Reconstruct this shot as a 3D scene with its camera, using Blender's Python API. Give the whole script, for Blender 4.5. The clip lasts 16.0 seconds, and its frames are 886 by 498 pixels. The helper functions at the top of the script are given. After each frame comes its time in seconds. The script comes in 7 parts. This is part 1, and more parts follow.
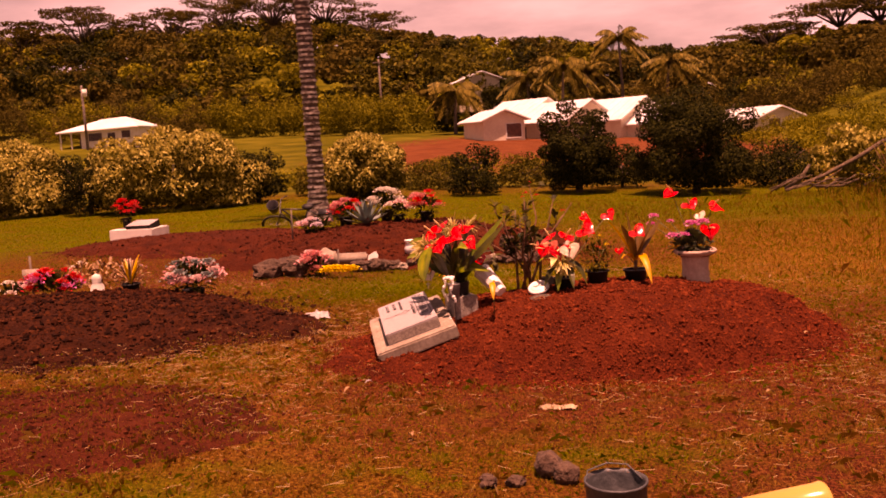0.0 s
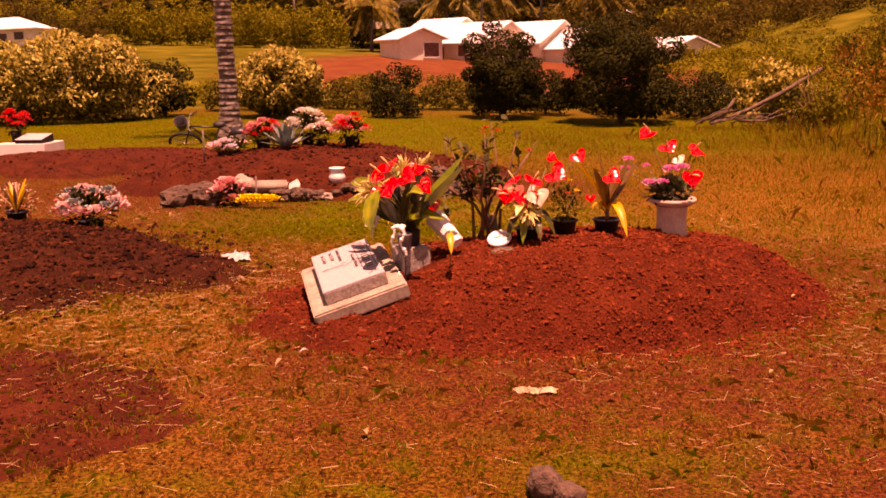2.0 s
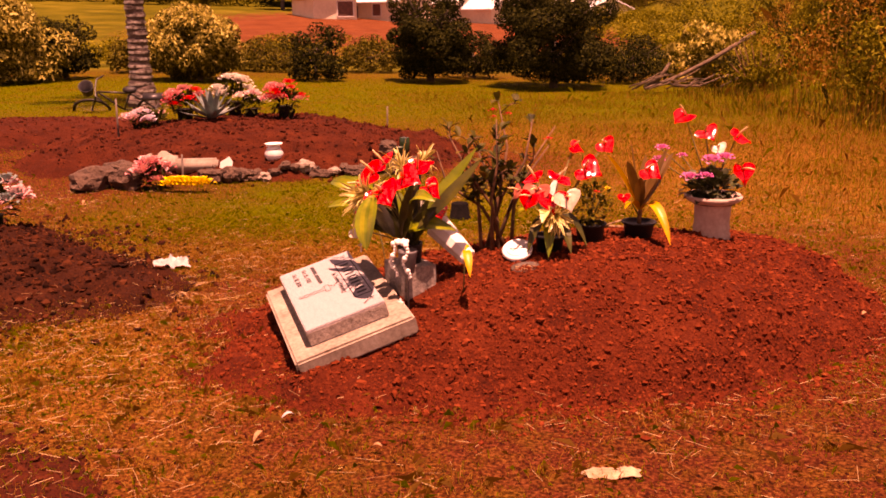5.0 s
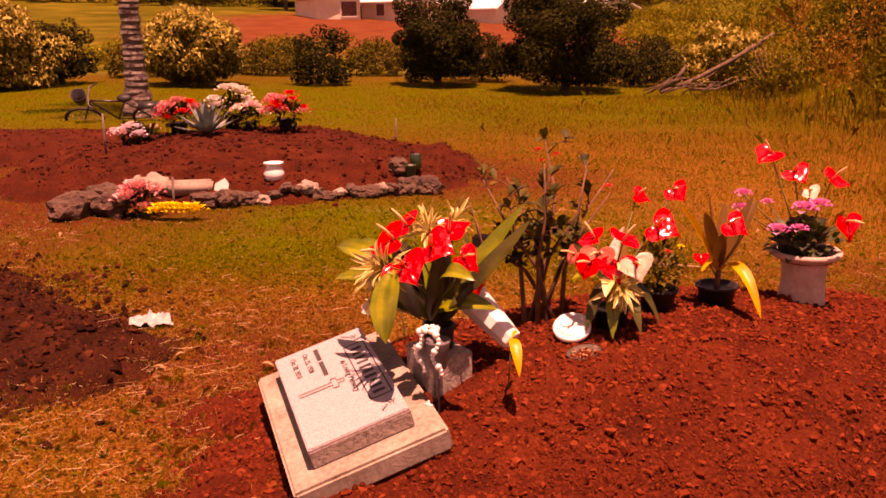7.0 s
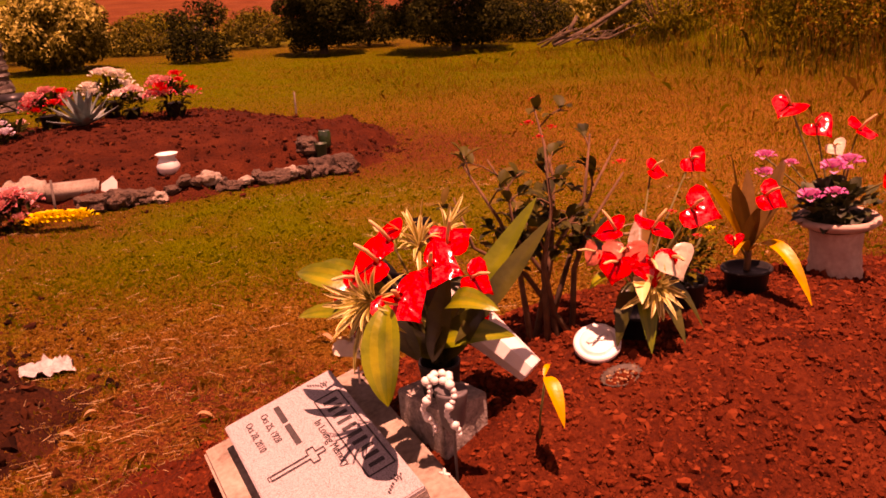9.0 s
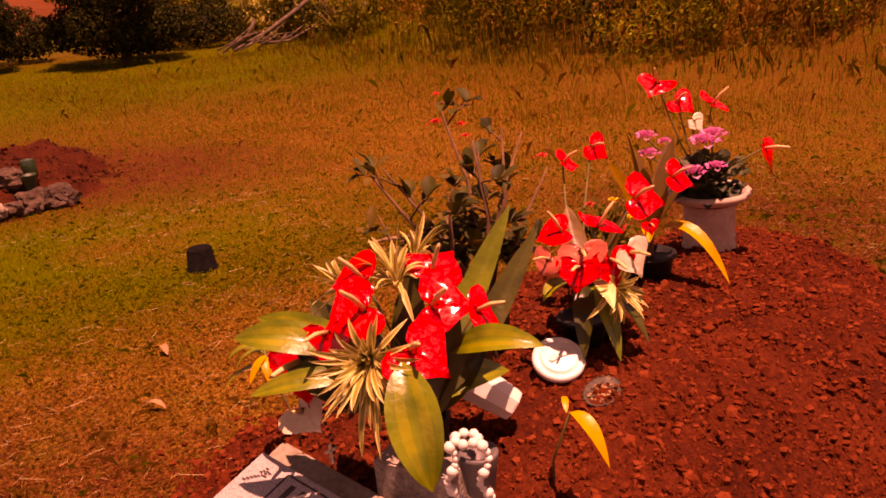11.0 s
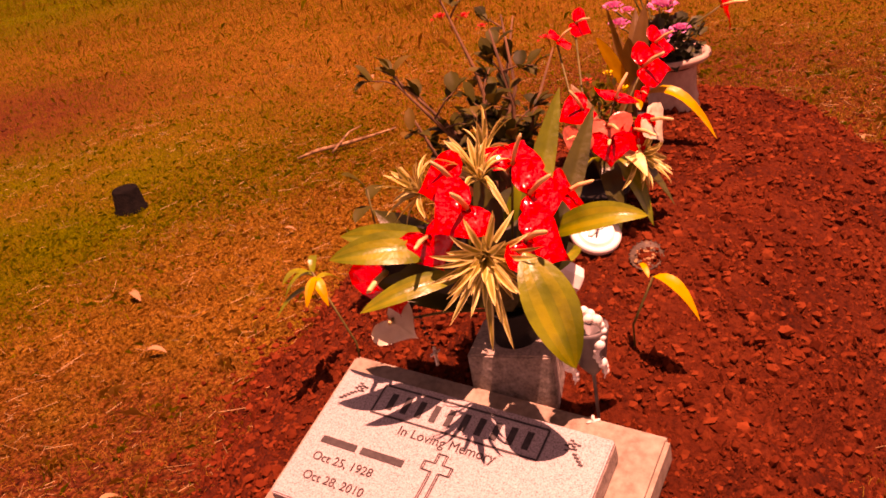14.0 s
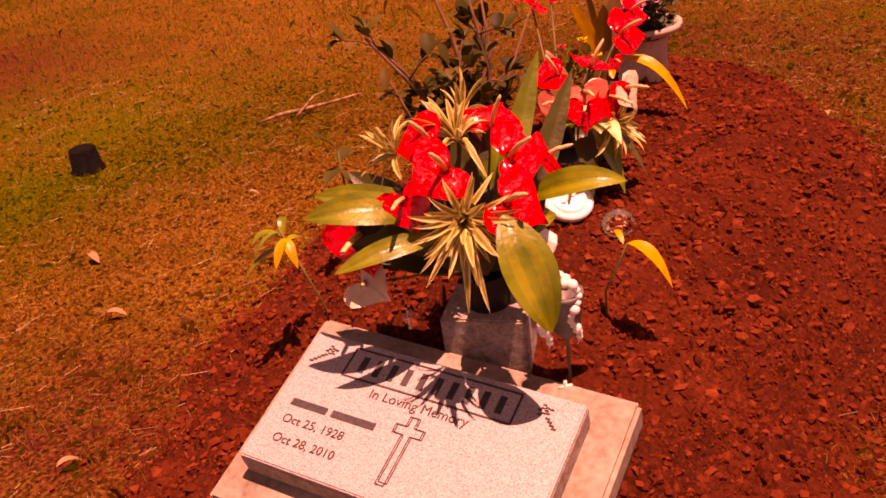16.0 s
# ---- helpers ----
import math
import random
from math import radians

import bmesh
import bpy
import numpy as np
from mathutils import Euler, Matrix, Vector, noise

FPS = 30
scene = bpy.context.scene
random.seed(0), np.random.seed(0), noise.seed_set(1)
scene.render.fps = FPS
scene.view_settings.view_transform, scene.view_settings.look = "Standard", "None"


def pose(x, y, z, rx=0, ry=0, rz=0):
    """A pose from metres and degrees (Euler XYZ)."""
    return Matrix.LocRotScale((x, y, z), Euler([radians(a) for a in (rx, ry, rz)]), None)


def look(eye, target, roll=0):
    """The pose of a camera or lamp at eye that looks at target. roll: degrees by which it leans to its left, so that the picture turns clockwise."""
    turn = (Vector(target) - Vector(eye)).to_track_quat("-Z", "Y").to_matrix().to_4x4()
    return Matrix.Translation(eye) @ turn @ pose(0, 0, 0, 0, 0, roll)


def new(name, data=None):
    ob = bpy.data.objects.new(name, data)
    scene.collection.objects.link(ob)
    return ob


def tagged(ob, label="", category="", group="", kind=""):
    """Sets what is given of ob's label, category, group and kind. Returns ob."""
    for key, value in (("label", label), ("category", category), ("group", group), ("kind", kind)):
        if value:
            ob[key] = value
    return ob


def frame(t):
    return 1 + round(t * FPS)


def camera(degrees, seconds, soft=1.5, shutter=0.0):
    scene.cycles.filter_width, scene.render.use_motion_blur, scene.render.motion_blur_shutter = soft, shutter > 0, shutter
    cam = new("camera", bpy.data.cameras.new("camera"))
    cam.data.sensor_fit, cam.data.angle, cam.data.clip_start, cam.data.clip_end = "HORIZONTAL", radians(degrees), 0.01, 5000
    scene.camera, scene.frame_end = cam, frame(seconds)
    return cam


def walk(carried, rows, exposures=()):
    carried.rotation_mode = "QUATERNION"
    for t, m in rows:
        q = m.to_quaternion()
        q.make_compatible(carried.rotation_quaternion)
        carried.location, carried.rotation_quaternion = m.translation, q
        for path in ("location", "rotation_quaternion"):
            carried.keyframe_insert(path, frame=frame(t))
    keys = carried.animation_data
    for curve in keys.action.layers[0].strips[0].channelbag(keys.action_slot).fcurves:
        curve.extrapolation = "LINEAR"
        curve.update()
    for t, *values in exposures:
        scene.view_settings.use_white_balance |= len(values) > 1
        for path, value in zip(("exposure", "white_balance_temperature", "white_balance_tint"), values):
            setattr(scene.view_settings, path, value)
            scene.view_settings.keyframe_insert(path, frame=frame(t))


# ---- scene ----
cam = camera(52.8, 16.0, soft=1.7)
PATH = [
    (0, (0.494, 1.623, 1.299), (0.331, 3.601, 1.056), -3.5),
    (0.5, (0.452, 1.785, 1.327), (0.43, 3.754, 0.981), -2.7),
    (1, (0.439, 2.01, 1.341), (0.251, 3.979, 1.043), -1.9),
    (1.5, (0.373, 2.231, 1.304), (0.251, 4.199, 0.973), -0.9),
    (2, (0.244, 2.402, 1.329), (0.274, 4.356, 0.903), -1.1),
    (2.5, (0.219, 2.627, 1.327), (0.218, 4.583, 0.913), -1.3),
    (3, (0.168, 2.801, 1.349), (0.13, 4.759, 0.943), 0.4),
    (3.5, (0.051, 2.996, 1.369), (0.217, 4.968, 1.086), -1.5),
    (4, (-0.045, 3.113, 1.351), (0.155, 5.063, 0.956), -0.2),
    (6.5, (-0.144, 4.047, 1.386), (0.109, 5.954, 0.84), -1.5),
    (7, (-0.136, 4.247, 1.419), (0.074, 6.169, 0.905), -0.8),
    (7.5, (-0.189, 4.433, 1.407), (0.221, 6.331, 0.927), -1.8),
    (8, (-0.242, 4.561, 1.384), (0.217, 6.422, 0.814), -1.9),
    (8.5, (-0.259, 4.757, 1.379), (0.14, 6.623, 0.781), -4.0),
    (11, (-0.717, 5.591, 1.355), (0.348, 7.156, 0.709), -5.4),
    (11.5, (-0.83, 5.664, 1.356), (0.428, 7.03, 0.614), -6.4),
    (12, (-0.827, 5.763, 1.345), (0.458, 7.09, 0.579), -7.6),
    (12.5, (-0.832, 5.844, 1.346), (0.418, 7.226, 0.62), -6.3),
    (13, (-0.895, 5.885, 1.352), (0.354, 7.196, 0.502), -7.2),
    (13.5, (-1.011, 5.878, 1.394), (0.22, 7.199, 0.533), -10.7),
    (14, (-1.054, 5.87, 1.409), (0.165, 7.182, 0.519), -11.0),
    (14.5, (-1.051, 5.874, 1.404), (0.2, 7.143, 0.496), -10.0),
    (15, (-1.056, 5.889, 1.401), (0.165, 7.148, 0.439), -9.7),
    (15.5, (-1.064, 5.912, 1.388), (0.132, 7.165, 0.387), -9.5),
    (16, (-1.072, 5.907, 1.389), (0.181, 7.134, 0.429), -8.7),
]
walk(cam, [(t, look(eye, target, roll)) for t, eye, target, roll in PATH],
     exposures=[(0.0, 0.66, 14500, 98), (0.5, 0.68, 14800, 111), (1.5, 0.95, 14500, 104), (3.5, 1.15, 14500, 98), (7.0, 0.94, 15000, 108), (8.5, 0.75, 15800, 113), (11.0, 0.55, 17500, 113), (12.5, 0.93, 17500, 112), (16.0, 0.62, 16500, 120)])

# ---- world, sun, exposure ----
SUN_AZ, SUN_EL = -76.0, 77.5
world = bpy.data.worlds.new("sky")
scene.world = world
world.use_nodes = True
wn, wl = world.node_tree.nodes, world.node_tree.links
wn.clear()
sky = wn.new("ShaderNodeTexSky")
sky.sky_type = "NISHITA"
sky.sun_disc = False
sky.sun_elevation = radians(SUN_EL)
sky.sun_rotation = radians(90 - SUN_AZ)
tc = wn.new("ShaderNodeTexCoord")
mp = wn.new("ShaderNodeMapping")
mp.inputs["Scale"].default_value = (1.0, 1.0, 3.5)
cn = wn.new("ShaderNodeTexNoise")
cn.inputs["Scale"].default_value = 2.2
cn.inputs["Detail"].default_value = 7
cr = wn.new("ShaderNodeValToRGB")
cr.color_ramp.elements[0].position, cr.color_ramp.elements[1].position = 0.34, 0.58
cm = wn.new("ShaderNodeMix")
cm.data_type = "RGBA"
cm.inputs[7].default_value = (25.0, 25.5, 28.0, 1)
bg = wn.new("ShaderNodeBackground")
bg.inputs["Strength"].default_value = 0.020
wo = wn.new("ShaderNodeOutputWorld")
wl.new(tc.outputs["Generated"], mp.inputs["Vector"])
wl.new(mp.outputs["Vector"], cn.inputs["Vector"])
wl.new(cn.outputs["Fac"], cr.inputs["Fac"])
sp = wn.new("ShaderNodeSeparateXYZ")
wl.new(tc.outputs["Generated"], sp.inputs[0])
thin = wn.new("ShaderNodeMapRange")
thin.inputs["From Min"].default_value, thin.inputs["From Max"].default_value = 0.10, 0.65
thin.inputs["To Min"].default_value, thin.inputs["To Max"].default_value = 1.0, 0.12
wl.new(sp.outputs["Z"], thin.inputs["Value"])
cover = wn.new("ShaderNodeMath")
cover.operation = "MULTIPLY"
wl.new(cr.outputs["Color"], cover.inputs[0])
wl.new(thin.outputs["Result"], cover.inputs[1])
wl.new(cover.outputs[0], cm.inputs[0])
wl.new(sky.outputs["Color"], cm.inputs[6])
wl.new(cm.outputs[2], bg.inputs["Color"])
wl.new(bg.outputs["Background"], wo.inputs["Surface"])

sun = new("sun", bpy.data.lights.new("sun", "SUN"))
sun.data.energy, sun.data.angle, sun.data.color = 5.0, radians(0.53), (1.0, 0.93, 0.82)
a, e = radians(SUN_AZ), radians(SUN_EL)
sun.matrix_world = look((0, 0, 40), (-math.cos(a) * math.cos(e), -math.sin(a) * math.cos(e), 40 - math.sin(e)))


# ---- material helpers ----
def ramp_stops(node, stops):
    el = node.color_ramp.elements
    while len(el) < len(stops):
        el.new(0.5)
    for s, (p, c) in zip(el, stops):
        s.position, s.color = p, (*c, 1)


def surface(name, stops, scale=8.0, rough=0.8, bump=0.3, bump_scale=None, detail=6.0, vary=0.0, metal=0.0,
            spec=0.5, leafy=0.0, coat=0.0, dist=0.02, fine=None, random_node="island"):
    """Noise-coloured surface; vary mixes in a random value per island or per object; leafy lets light through."""
    m = bpy.data.materials.new(name)
    m.use_nodes = True
    n, l = m.node_tree.nodes, m.node_tree.links
    b = n["Principled BSDF"]
    geo = n.new("ShaderNodeNewGeometry")
    co = n.new("ShaderNodeTexCoord")
    tex = n.new("ShaderNodeTexNoise")
    tex.inputs["Scale"].default_value, tex.inputs["Detail"].default_value = scale, detail
    l.new(co.outputs["Object"], tex.inputs["Vector"])
    fac = tex.outputs["Fac"]
    if fine:
        t2 = n.new("ShaderNodeTexNoise")
        t2.inputs["Scale"].default_value, t2.inputs["Detail"].default_value = fine, 4
        l.new(co.outputs["Object"], t2.inputs["Vector"])
        mx = n.new("ShaderNodeMath")
        mx.operation = "MULTIPLY_ADD"
        mx.inputs[1].default_value = 0.45
        l.new(t2.outputs["Fac"], mx.inputs[0])
        sc = n.new("ShaderNodeMath")
        sc.operation = "MULTIPLY"
        sc.inputs[1].default_value = 0.55
        l.new(fac, sc.inputs[0])
        l.new(sc.outputs[0], mx.inputs[2])
        fac = mx.outputs[0]
    if vary:
        mv = n.new("ShaderNodeMix")
        mv.inputs[0].default_value = vary
        if random_node == "island":
            src = geo.outputs["Random Per Island"]
        else:
            src = n.new("ShaderNodeObjectInfo").outputs["Random"]
        l.new(fac, mv.inputs[2])
        l.new(src, mv.inputs[3])
        fac = mv.outputs[0]
    r = n.new("ShaderNodeValToRGB")
    ramp_stops(r, stops)
    l.new(fac, r.inputs["Fac"])
    l.new(r.outputs["Color"], b.inputs["Base Color"])
    b.inputs["Roughness"].default_value = rough
    b.inputs["Metallic"].default_value = metal
    b.inputs["Specular IOR Level"].default_value = spec
    b.inputs["Coat Weight"].default_value = coat
    b.inputs["Coat Roughness"].default_value = 0.12
    if bump:
        tb = n.new("ShaderNodeTexNoise")
        tb.inputs["Scale"].default_value, tb.inputs["Detail"].default_value = bump_scale or scale * 4, 5
        l.new(co.outputs["Object"], tb.inputs["Vector"])
        bp = n.new("ShaderNodeBump")
        bp.inputs["Strength"].default_value, bp.inputs["Distance"].default_value = bump, dist
        l.new(tb.outputs["Fac"], bp.inputs["Height"])
        l.new(bp.outputs["Normal"], b.inputs["Normal"])
    if leafy:
        tr = n.new("ShaderNodeBsdfTranslucent")
        l.new(r.outputs["Color"], tr.inputs["Color"])
        ms = n.new("ShaderNodeMixShader")
        ms.inputs[0].default_value = leafy
        l.new(b.outputs["BSDF"], ms.inputs[1])
        l.new(tr.outputs["BSDF"], ms.inputs[2])
        l.new(ms.outputs[0], n["Material Output"].inputs["Surface"])
    return m


# ---- mesh helpers ----
class Mesh:
    """Collects vertices and faces, then becomes one mesh."""

    def __init__(self):
        self.v, self.f, self.mi, self.flat = [], [], [], False

    def add(self, verts, faces, mat=0):
        k = len(self.v)
        self.v.extend(tuple(p) for p in verts)
        self.f.extend(tuple(i + k for i in f) for f in faces)
        self.mi.extend([mat] * len(faces))
        return self

    def box(self, c, s, m=None, bevel=0.0, mat=0):
        bm = bmesh.new()
        bmesh.ops.create_cube(bm, size=1.0)
        bmesh.ops.scale(bm, vec=s, verts=bm.verts)
        if bevel:
            bmesh.ops.bevel(bm, geom=bm.edges[:], offset=bevel, segments=2, affect="EDGES")
        bmesh.ops.translate(bm, vec=c, verts=bm.verts)
        if m:
            bm.transform(m)
        bm.verts.index_update()
        self.add([v.co[:] for v in bm.verts], [[v.index for v in f.verts] for f in bm.faces], mat)
        bm.free()
        return self

    def tube(self, pts, radii, n=8, caps=True, mat=0):
        pts = [Vector(p) for p in pts]
        if not hasattr(radii, "__len__"):
            radii = [radii] * len(pts)
        radii = [float(r) for r in radii]
        vs, fs = [], []
        ref = Vector((0.31, 0.17, 0.93)) if abs((pts[-1] - pts[0]).normalized().z) < 0.9 else Vector((1, 0.1, 0))
        for i, p in enumerate(pts):
            d = (pts[min(i + 1, len(pts) - 1)] - pts[max(i - 1, 0)]).normalized()
            s = d.cross(ref).normalized()
            t = s.cross(d)
            for k in range(n):
                an = 2 * math.pi * k / n
                vs.append(p + radii[i] * (math.cos(an) * s + math.sin(an) * t))
        for i in range(len(pts) - 1):
            for k in range(n):
                fs.append((i * n + k, i * n + (k + 1) % n, (i + 1) * n + (k + 1) % n, (i + 1) * n + k))
        if caps:
            fs.append(tuple(range(n - 1, -1, -1)))
            fs.append(tuple(range((len(pts) - 1) * n, len(pts) * n)))
        return self.add(vs, fs, mat)

    def lathe(self, profile, n=24, m=None, mat=0, wob=0.0):
        vs, fs = [], []
        m = m or Matrix()
        for r, z in profile:
            for k in range(n):
                an = 2 * math.pi * k / n
                rr = r * (1 + wob * noise.noise((math.cos(an) * 2, math.sin(an) * 2, z * 20)))
                vs.append(m @ Vector((rr * math.cos(an), rr * math.sin(an), z)))
        for i in range(len(profile) - 1):
            for k in range(n):
                fs.append((i * n + k, i * n + (k + 1) % n, (i + 1) * n + (k + 1) % n, (i + 1) * n + k))
        fs.append(tuple(range(n - 1, -1, -1)))
        fs.append(tuple(range((len(profile) - 1) * n, len(profile) * n)))
        return self.add(vs, fs, mat)

    def ball(self, c, r, sub=1, rough=0.0, squash=(1, 1, 1), seed=0.0, mat=0):
        bm = bmesh.new()
        bmesh.ops.create_icosphere(bm, subdivisions=sub, radius=1.0)
        for v in bm.verts:
            k = 1 + rough * noise.noise(v.co * 1.6 + Vector((seed, seed * 1.7, 0))) + 0.4 * rough * noise.noise(v.co * 4 + Vector((seed, 0, 3)))
            v.co = Vector([c[i] + r * squash[i] * v.co[i] * k for i in range(3)])
        bm.verts.index_update()
        self.add([v.co[:] for v in bm.verts], [[v.index for v in f.verts] for f in bm.faces], mat)
        bm.free()
        return self

    def blade(self, base, tip, width, sag=0.0, up=(0, 0, 1), segs=7, across=4, fold=0.18, peak=0.4, edge_mat=None, twist=0.0, stripes=False):
        """A leaf from base to tip, sagging (or arching) by sag along up, with a fold along its rib."""
        base, tip, up = Vector(base), Vector(tip), Vector(up)
        d = (tip - base)
        side0 = d.cross(up)
        side0 = side0.normalized() if side0.length > 1e-6 else Vector((1, 0, 0))
        vs, fs, ms = [], [], []
        for i in range(segs + 1):
            t = i / segs
            p = base + d * t + up * sag * 4 * t * (1 - t)
            tan = (d + up * sag * 4 * (1 - 2 * t)).normalized()
            side = (Matrix.Rotation(twist * t, 3, tan) @ side0)
            nrm = side.cross(tan)
            w = width * 0.5 * max(0.06 if i < segs else 0.02, (math.sin(math.pi * min(1, t ** (math.log(0.5) / math.log(peak)))) ** 0.75))
            for k in range(across + 1):
                s = 2 * k / across - 1
                vs.append(p + side * s * w + nrm * (abs(s) * fold * w + 0.05 * w * math.sin(7 * t + 2 * s)))
        for i in range(segs):
            for k in range(across):
                a0 = i * (across + 1) + k
                fs.append((a0, a0 + 1, a0 + across + 2, a0 + across + 1))
                ms.append((k * 5 // 2) % 2 if stripes else 1 if edge_mat and k in (0, across - 1) else 0)
        k0 = len(self.v)
        self.v.extend(tuple(p) for p in vs)
        self.f.extend(tuple(j + k0 for j in f) for f in fs)
        self.mi.extend(ms)
        return self

    def data(self, name, mats, smooth=True):
        me = bpy.data.meshes.new(name)
        me.from_pydata(self.v, [], self.f)
        for mt in (mats if isinstance(mats, (list, tuple)) else [mats]):
            me.materials.append(mt)
        me.polygons.foreach_set("material_index", self.mi)
        me.polygons.foreach_set("use_smooth", [smooth] * len(self.f))
        me.update()
        return me


def part(name, mesh, mats, parent, label="", smooth=True):
    ob = new(name, mesh.data(name, mats, smooth))
    ob.parent = parent
    if label:
        ob["label"] = label
    return ob


def empty(name, m, label, category, group=""):
    ob = new(name)
    ob.empty_display_size = 0.1
    ob.matrix_world = m
    return tagged(ob, label, category, group)


def thing(name, mesh, mats, m, label, category, group="", kind="", smooth=True):
    ob = new(name, mesh.data(name, mats, smooth))
    ob.matrix_world = m
    return tagged(ob, label, category, group, kind)


def at(x, y, z, rz=0, rx=0, ry=0):
    return pose(x, y, z, rx, ry, rz)


def soup(name, verts, quads, mats, mat_index=None, smooth=False):
    """A mesh from numpy arrays of vertices and faces of one size."""
    me = bpy.data.meshes.new(name)
    k = quads.shape[1]
    me.vertices.add(len(verts))
    me.vertices.foreach_set("co", np.ascontiguousarray(verts, np.float32).ravel())
    me.loops.add(quads.size)
    me.loops.foreach_set("vertex_index", np.ascontiguousarray(quads, np.int32).ravel())
    me.polygons.add(len(quads))
    me.polygons.foreach_set("loop_start", np.arange(0, quads.size, k, dtype=np.int32))
    for mt in (mats if isinstance(mats, (list, tuple)) else [mats]):
        me.materials.append(mt)
    if mat_index is not None:
        me.polygons.foreach_set("material_index", np.ascontiguousarray(mat_index, np.int32))
    me.polygons.foreach_set("use_smooth", np.full(len(quads), smooth))
    me.update(calc_edges=True)
    return me


rng = np.random.default_rng(7)


def unit(a):
    return a / np.maximum(np.linalg.norm(a, axis=-1, keepdims=True), 1e-9)


def leaf_soup(centres, normals, length, width, droop=0.0):
    """Pointed leaves, four-sided, lying across the given normals; returns vertices and faces."""
    n = len(centres)
    r = unit(rng.normal(size=(n, 3)))
    along = unit(np.cross(normals, r) + np.array([0, 0, -droop]))
    side = unit(np.cross(along, normals))
    ln = length * rng.uniform(0.6, 1.3, (n, 1))
    wd = width * rng.uniform(0.7, 1.25, (n, 1))
    bend = normals * ln * rng.uniform(-0.15, 0.25, (n, 1))
    v = np.stack([centres - along * ln * 0.5, centres + side * wd * 0.5 + bend * 0.3, centres + along * ln * 0.5 - bend, centres - side * wd * 0.5 + bend * 0.3], 1)
    return v.reshape(-1, 3), np.arange(4 * n).reshape(-1, 4)


def crown_points(blobs, count, shell=0.75):
    """Points and outward normals spread over the shells of ellipsoids (cx, cy, cz, rx, ry, rz)."""
    b = np.array(blobs, float)
    area = b[:, 3] * b[:, 4] + b[:, 4] * b[:, 5] + b[:, 3] * b[:, 5]
    pick = rng.choice(len(b), count, p=area / area.sum())
    d = unit(rng.normal(size=(count, 3)))
    rad = shell + (1.08 - shell) * rng.random((count, 1)) ** 0.7
    c = b[pick, :3] + d * b[pick, 3:] * rad
    nrm = unit(d / b[pick, 3:] + 0.55 * rng.normal(size=(count, 3)) / b[pick, 3:].mean(1, keepdims=True) + np.array([0, 0, 0.35]) / b[pick, 3:].mean(1, keepdims=True))
    return c, nrm


def ramp01(v, a, b):
    t = np.clip((v - a) / (b - a), 0, 1)
    return t * t * (3 - 2 * t)


def fbm(x, y, s, seed=0.0):
    """Smooth random heights for uneven ground and growth, between -1 and 1 about."""
    x, y = np.asarray(x, float) * s / 4.0, np.asarray(y, float) * s / 4.0
    out, amp = 0.0, 0.62
    for k in range(4):
        fx, fy = np.floor(x), np.floor(y)
        u, v = x - fx, y - fy
        u, v = u * u * (3 - 2 * u), v * v * (3 - 2 * v)

        def cell(a0, b0):
            h = np.sin((fx + a0) * 127.1 + (fy + b0) * 311.7 + seed * 74.7 + k * 19.3) * 43758.5453
            return (h - np.floor(h)) * 2 - 1

        out = out + amp * ((cell(0, 0) * (1 - u) + cell(1, 0) * u) * (1 - v) + (cell(0, 1) * (1 - u) + cell(1, 1) * u) * v)
        x, y, amp = x * 2.03 + 5.2, y * 2.03 + 1.7, amp * 0.55
    return out


def bank_d(x, y):
    """How far past the foot of the grown bank."""
    return x - 9.0 - 0.35 * np.clip(y - 24, 0, 80)


RIDGE = [(-34, 7.2), (-25, 7.8), (-20, 8.0), (-15, 8.2), (-11, 8.1), (-8, 7.3), (-4, 6.8), (0, 6.4), (4, 5.8), (7, 5.1), (13, 4.9), (16, 5.1), (20, 5.3), (25, 5.2), (34, 4.5)]


def ridge_slope(x, y):
    """Rise of the wooded skyline over the eye, by its bearing."""
    az = np.degrees(np.arctan2(x, np.maximum(y, 1.0)))
    return np.tan(np.radians(np.interp(az, [p[0] for p in RIDGE], [p[1] for p in RIDGE])))


def ridge_top(x, y):
    """Height of the tree tops on the skyline, 262 m away."""
    return 1.3 + ridge_slope(x, y) * 262.0


def lawn_z(x, y):
    """Height of the lie of the land."""
    x, y = np.asarray(x, float), np.asarray(y, float)
    z = -0.04 * (np.minimum(y, 14) - 6) - 0.02 * np.clip(y - 14, 0, 10) - 0.028 * np.clip(x, -6, 6)
    # the valley, the far field and the wooded slope behind it
    z = z - 0.35 * ramp01(y, 32, 50) + (2.6 - 0.045 * np.clip(x, -70, 60)) * ramp01(y, 55, 135)
    hill = ridge_top(x, y) - 9.5
    z = z * (1 - ramp01(y, 150, 262)) + hill * ramp01(y, 140, 262)
    # grown bank
    d = bank_d(x, y)
    z = z + 2.4 * ramp01(d, 0.2, 6.0) * (1 - ramp01(y, 45, 80)) * ramp01(y, -4, 10)
    z = z + 9.0 * ramp01(x - 0.2 * (y - 100), 22, 62) * ramp01(y, 60, 125)
    return z


def ground_z(x, y):
    return lawn_z(x, y) + 0.012 * fbm(x, y, 2.1) * (np.asarray(y) < 40)


def gz(x, y):
    return float(ground_z(x, y))


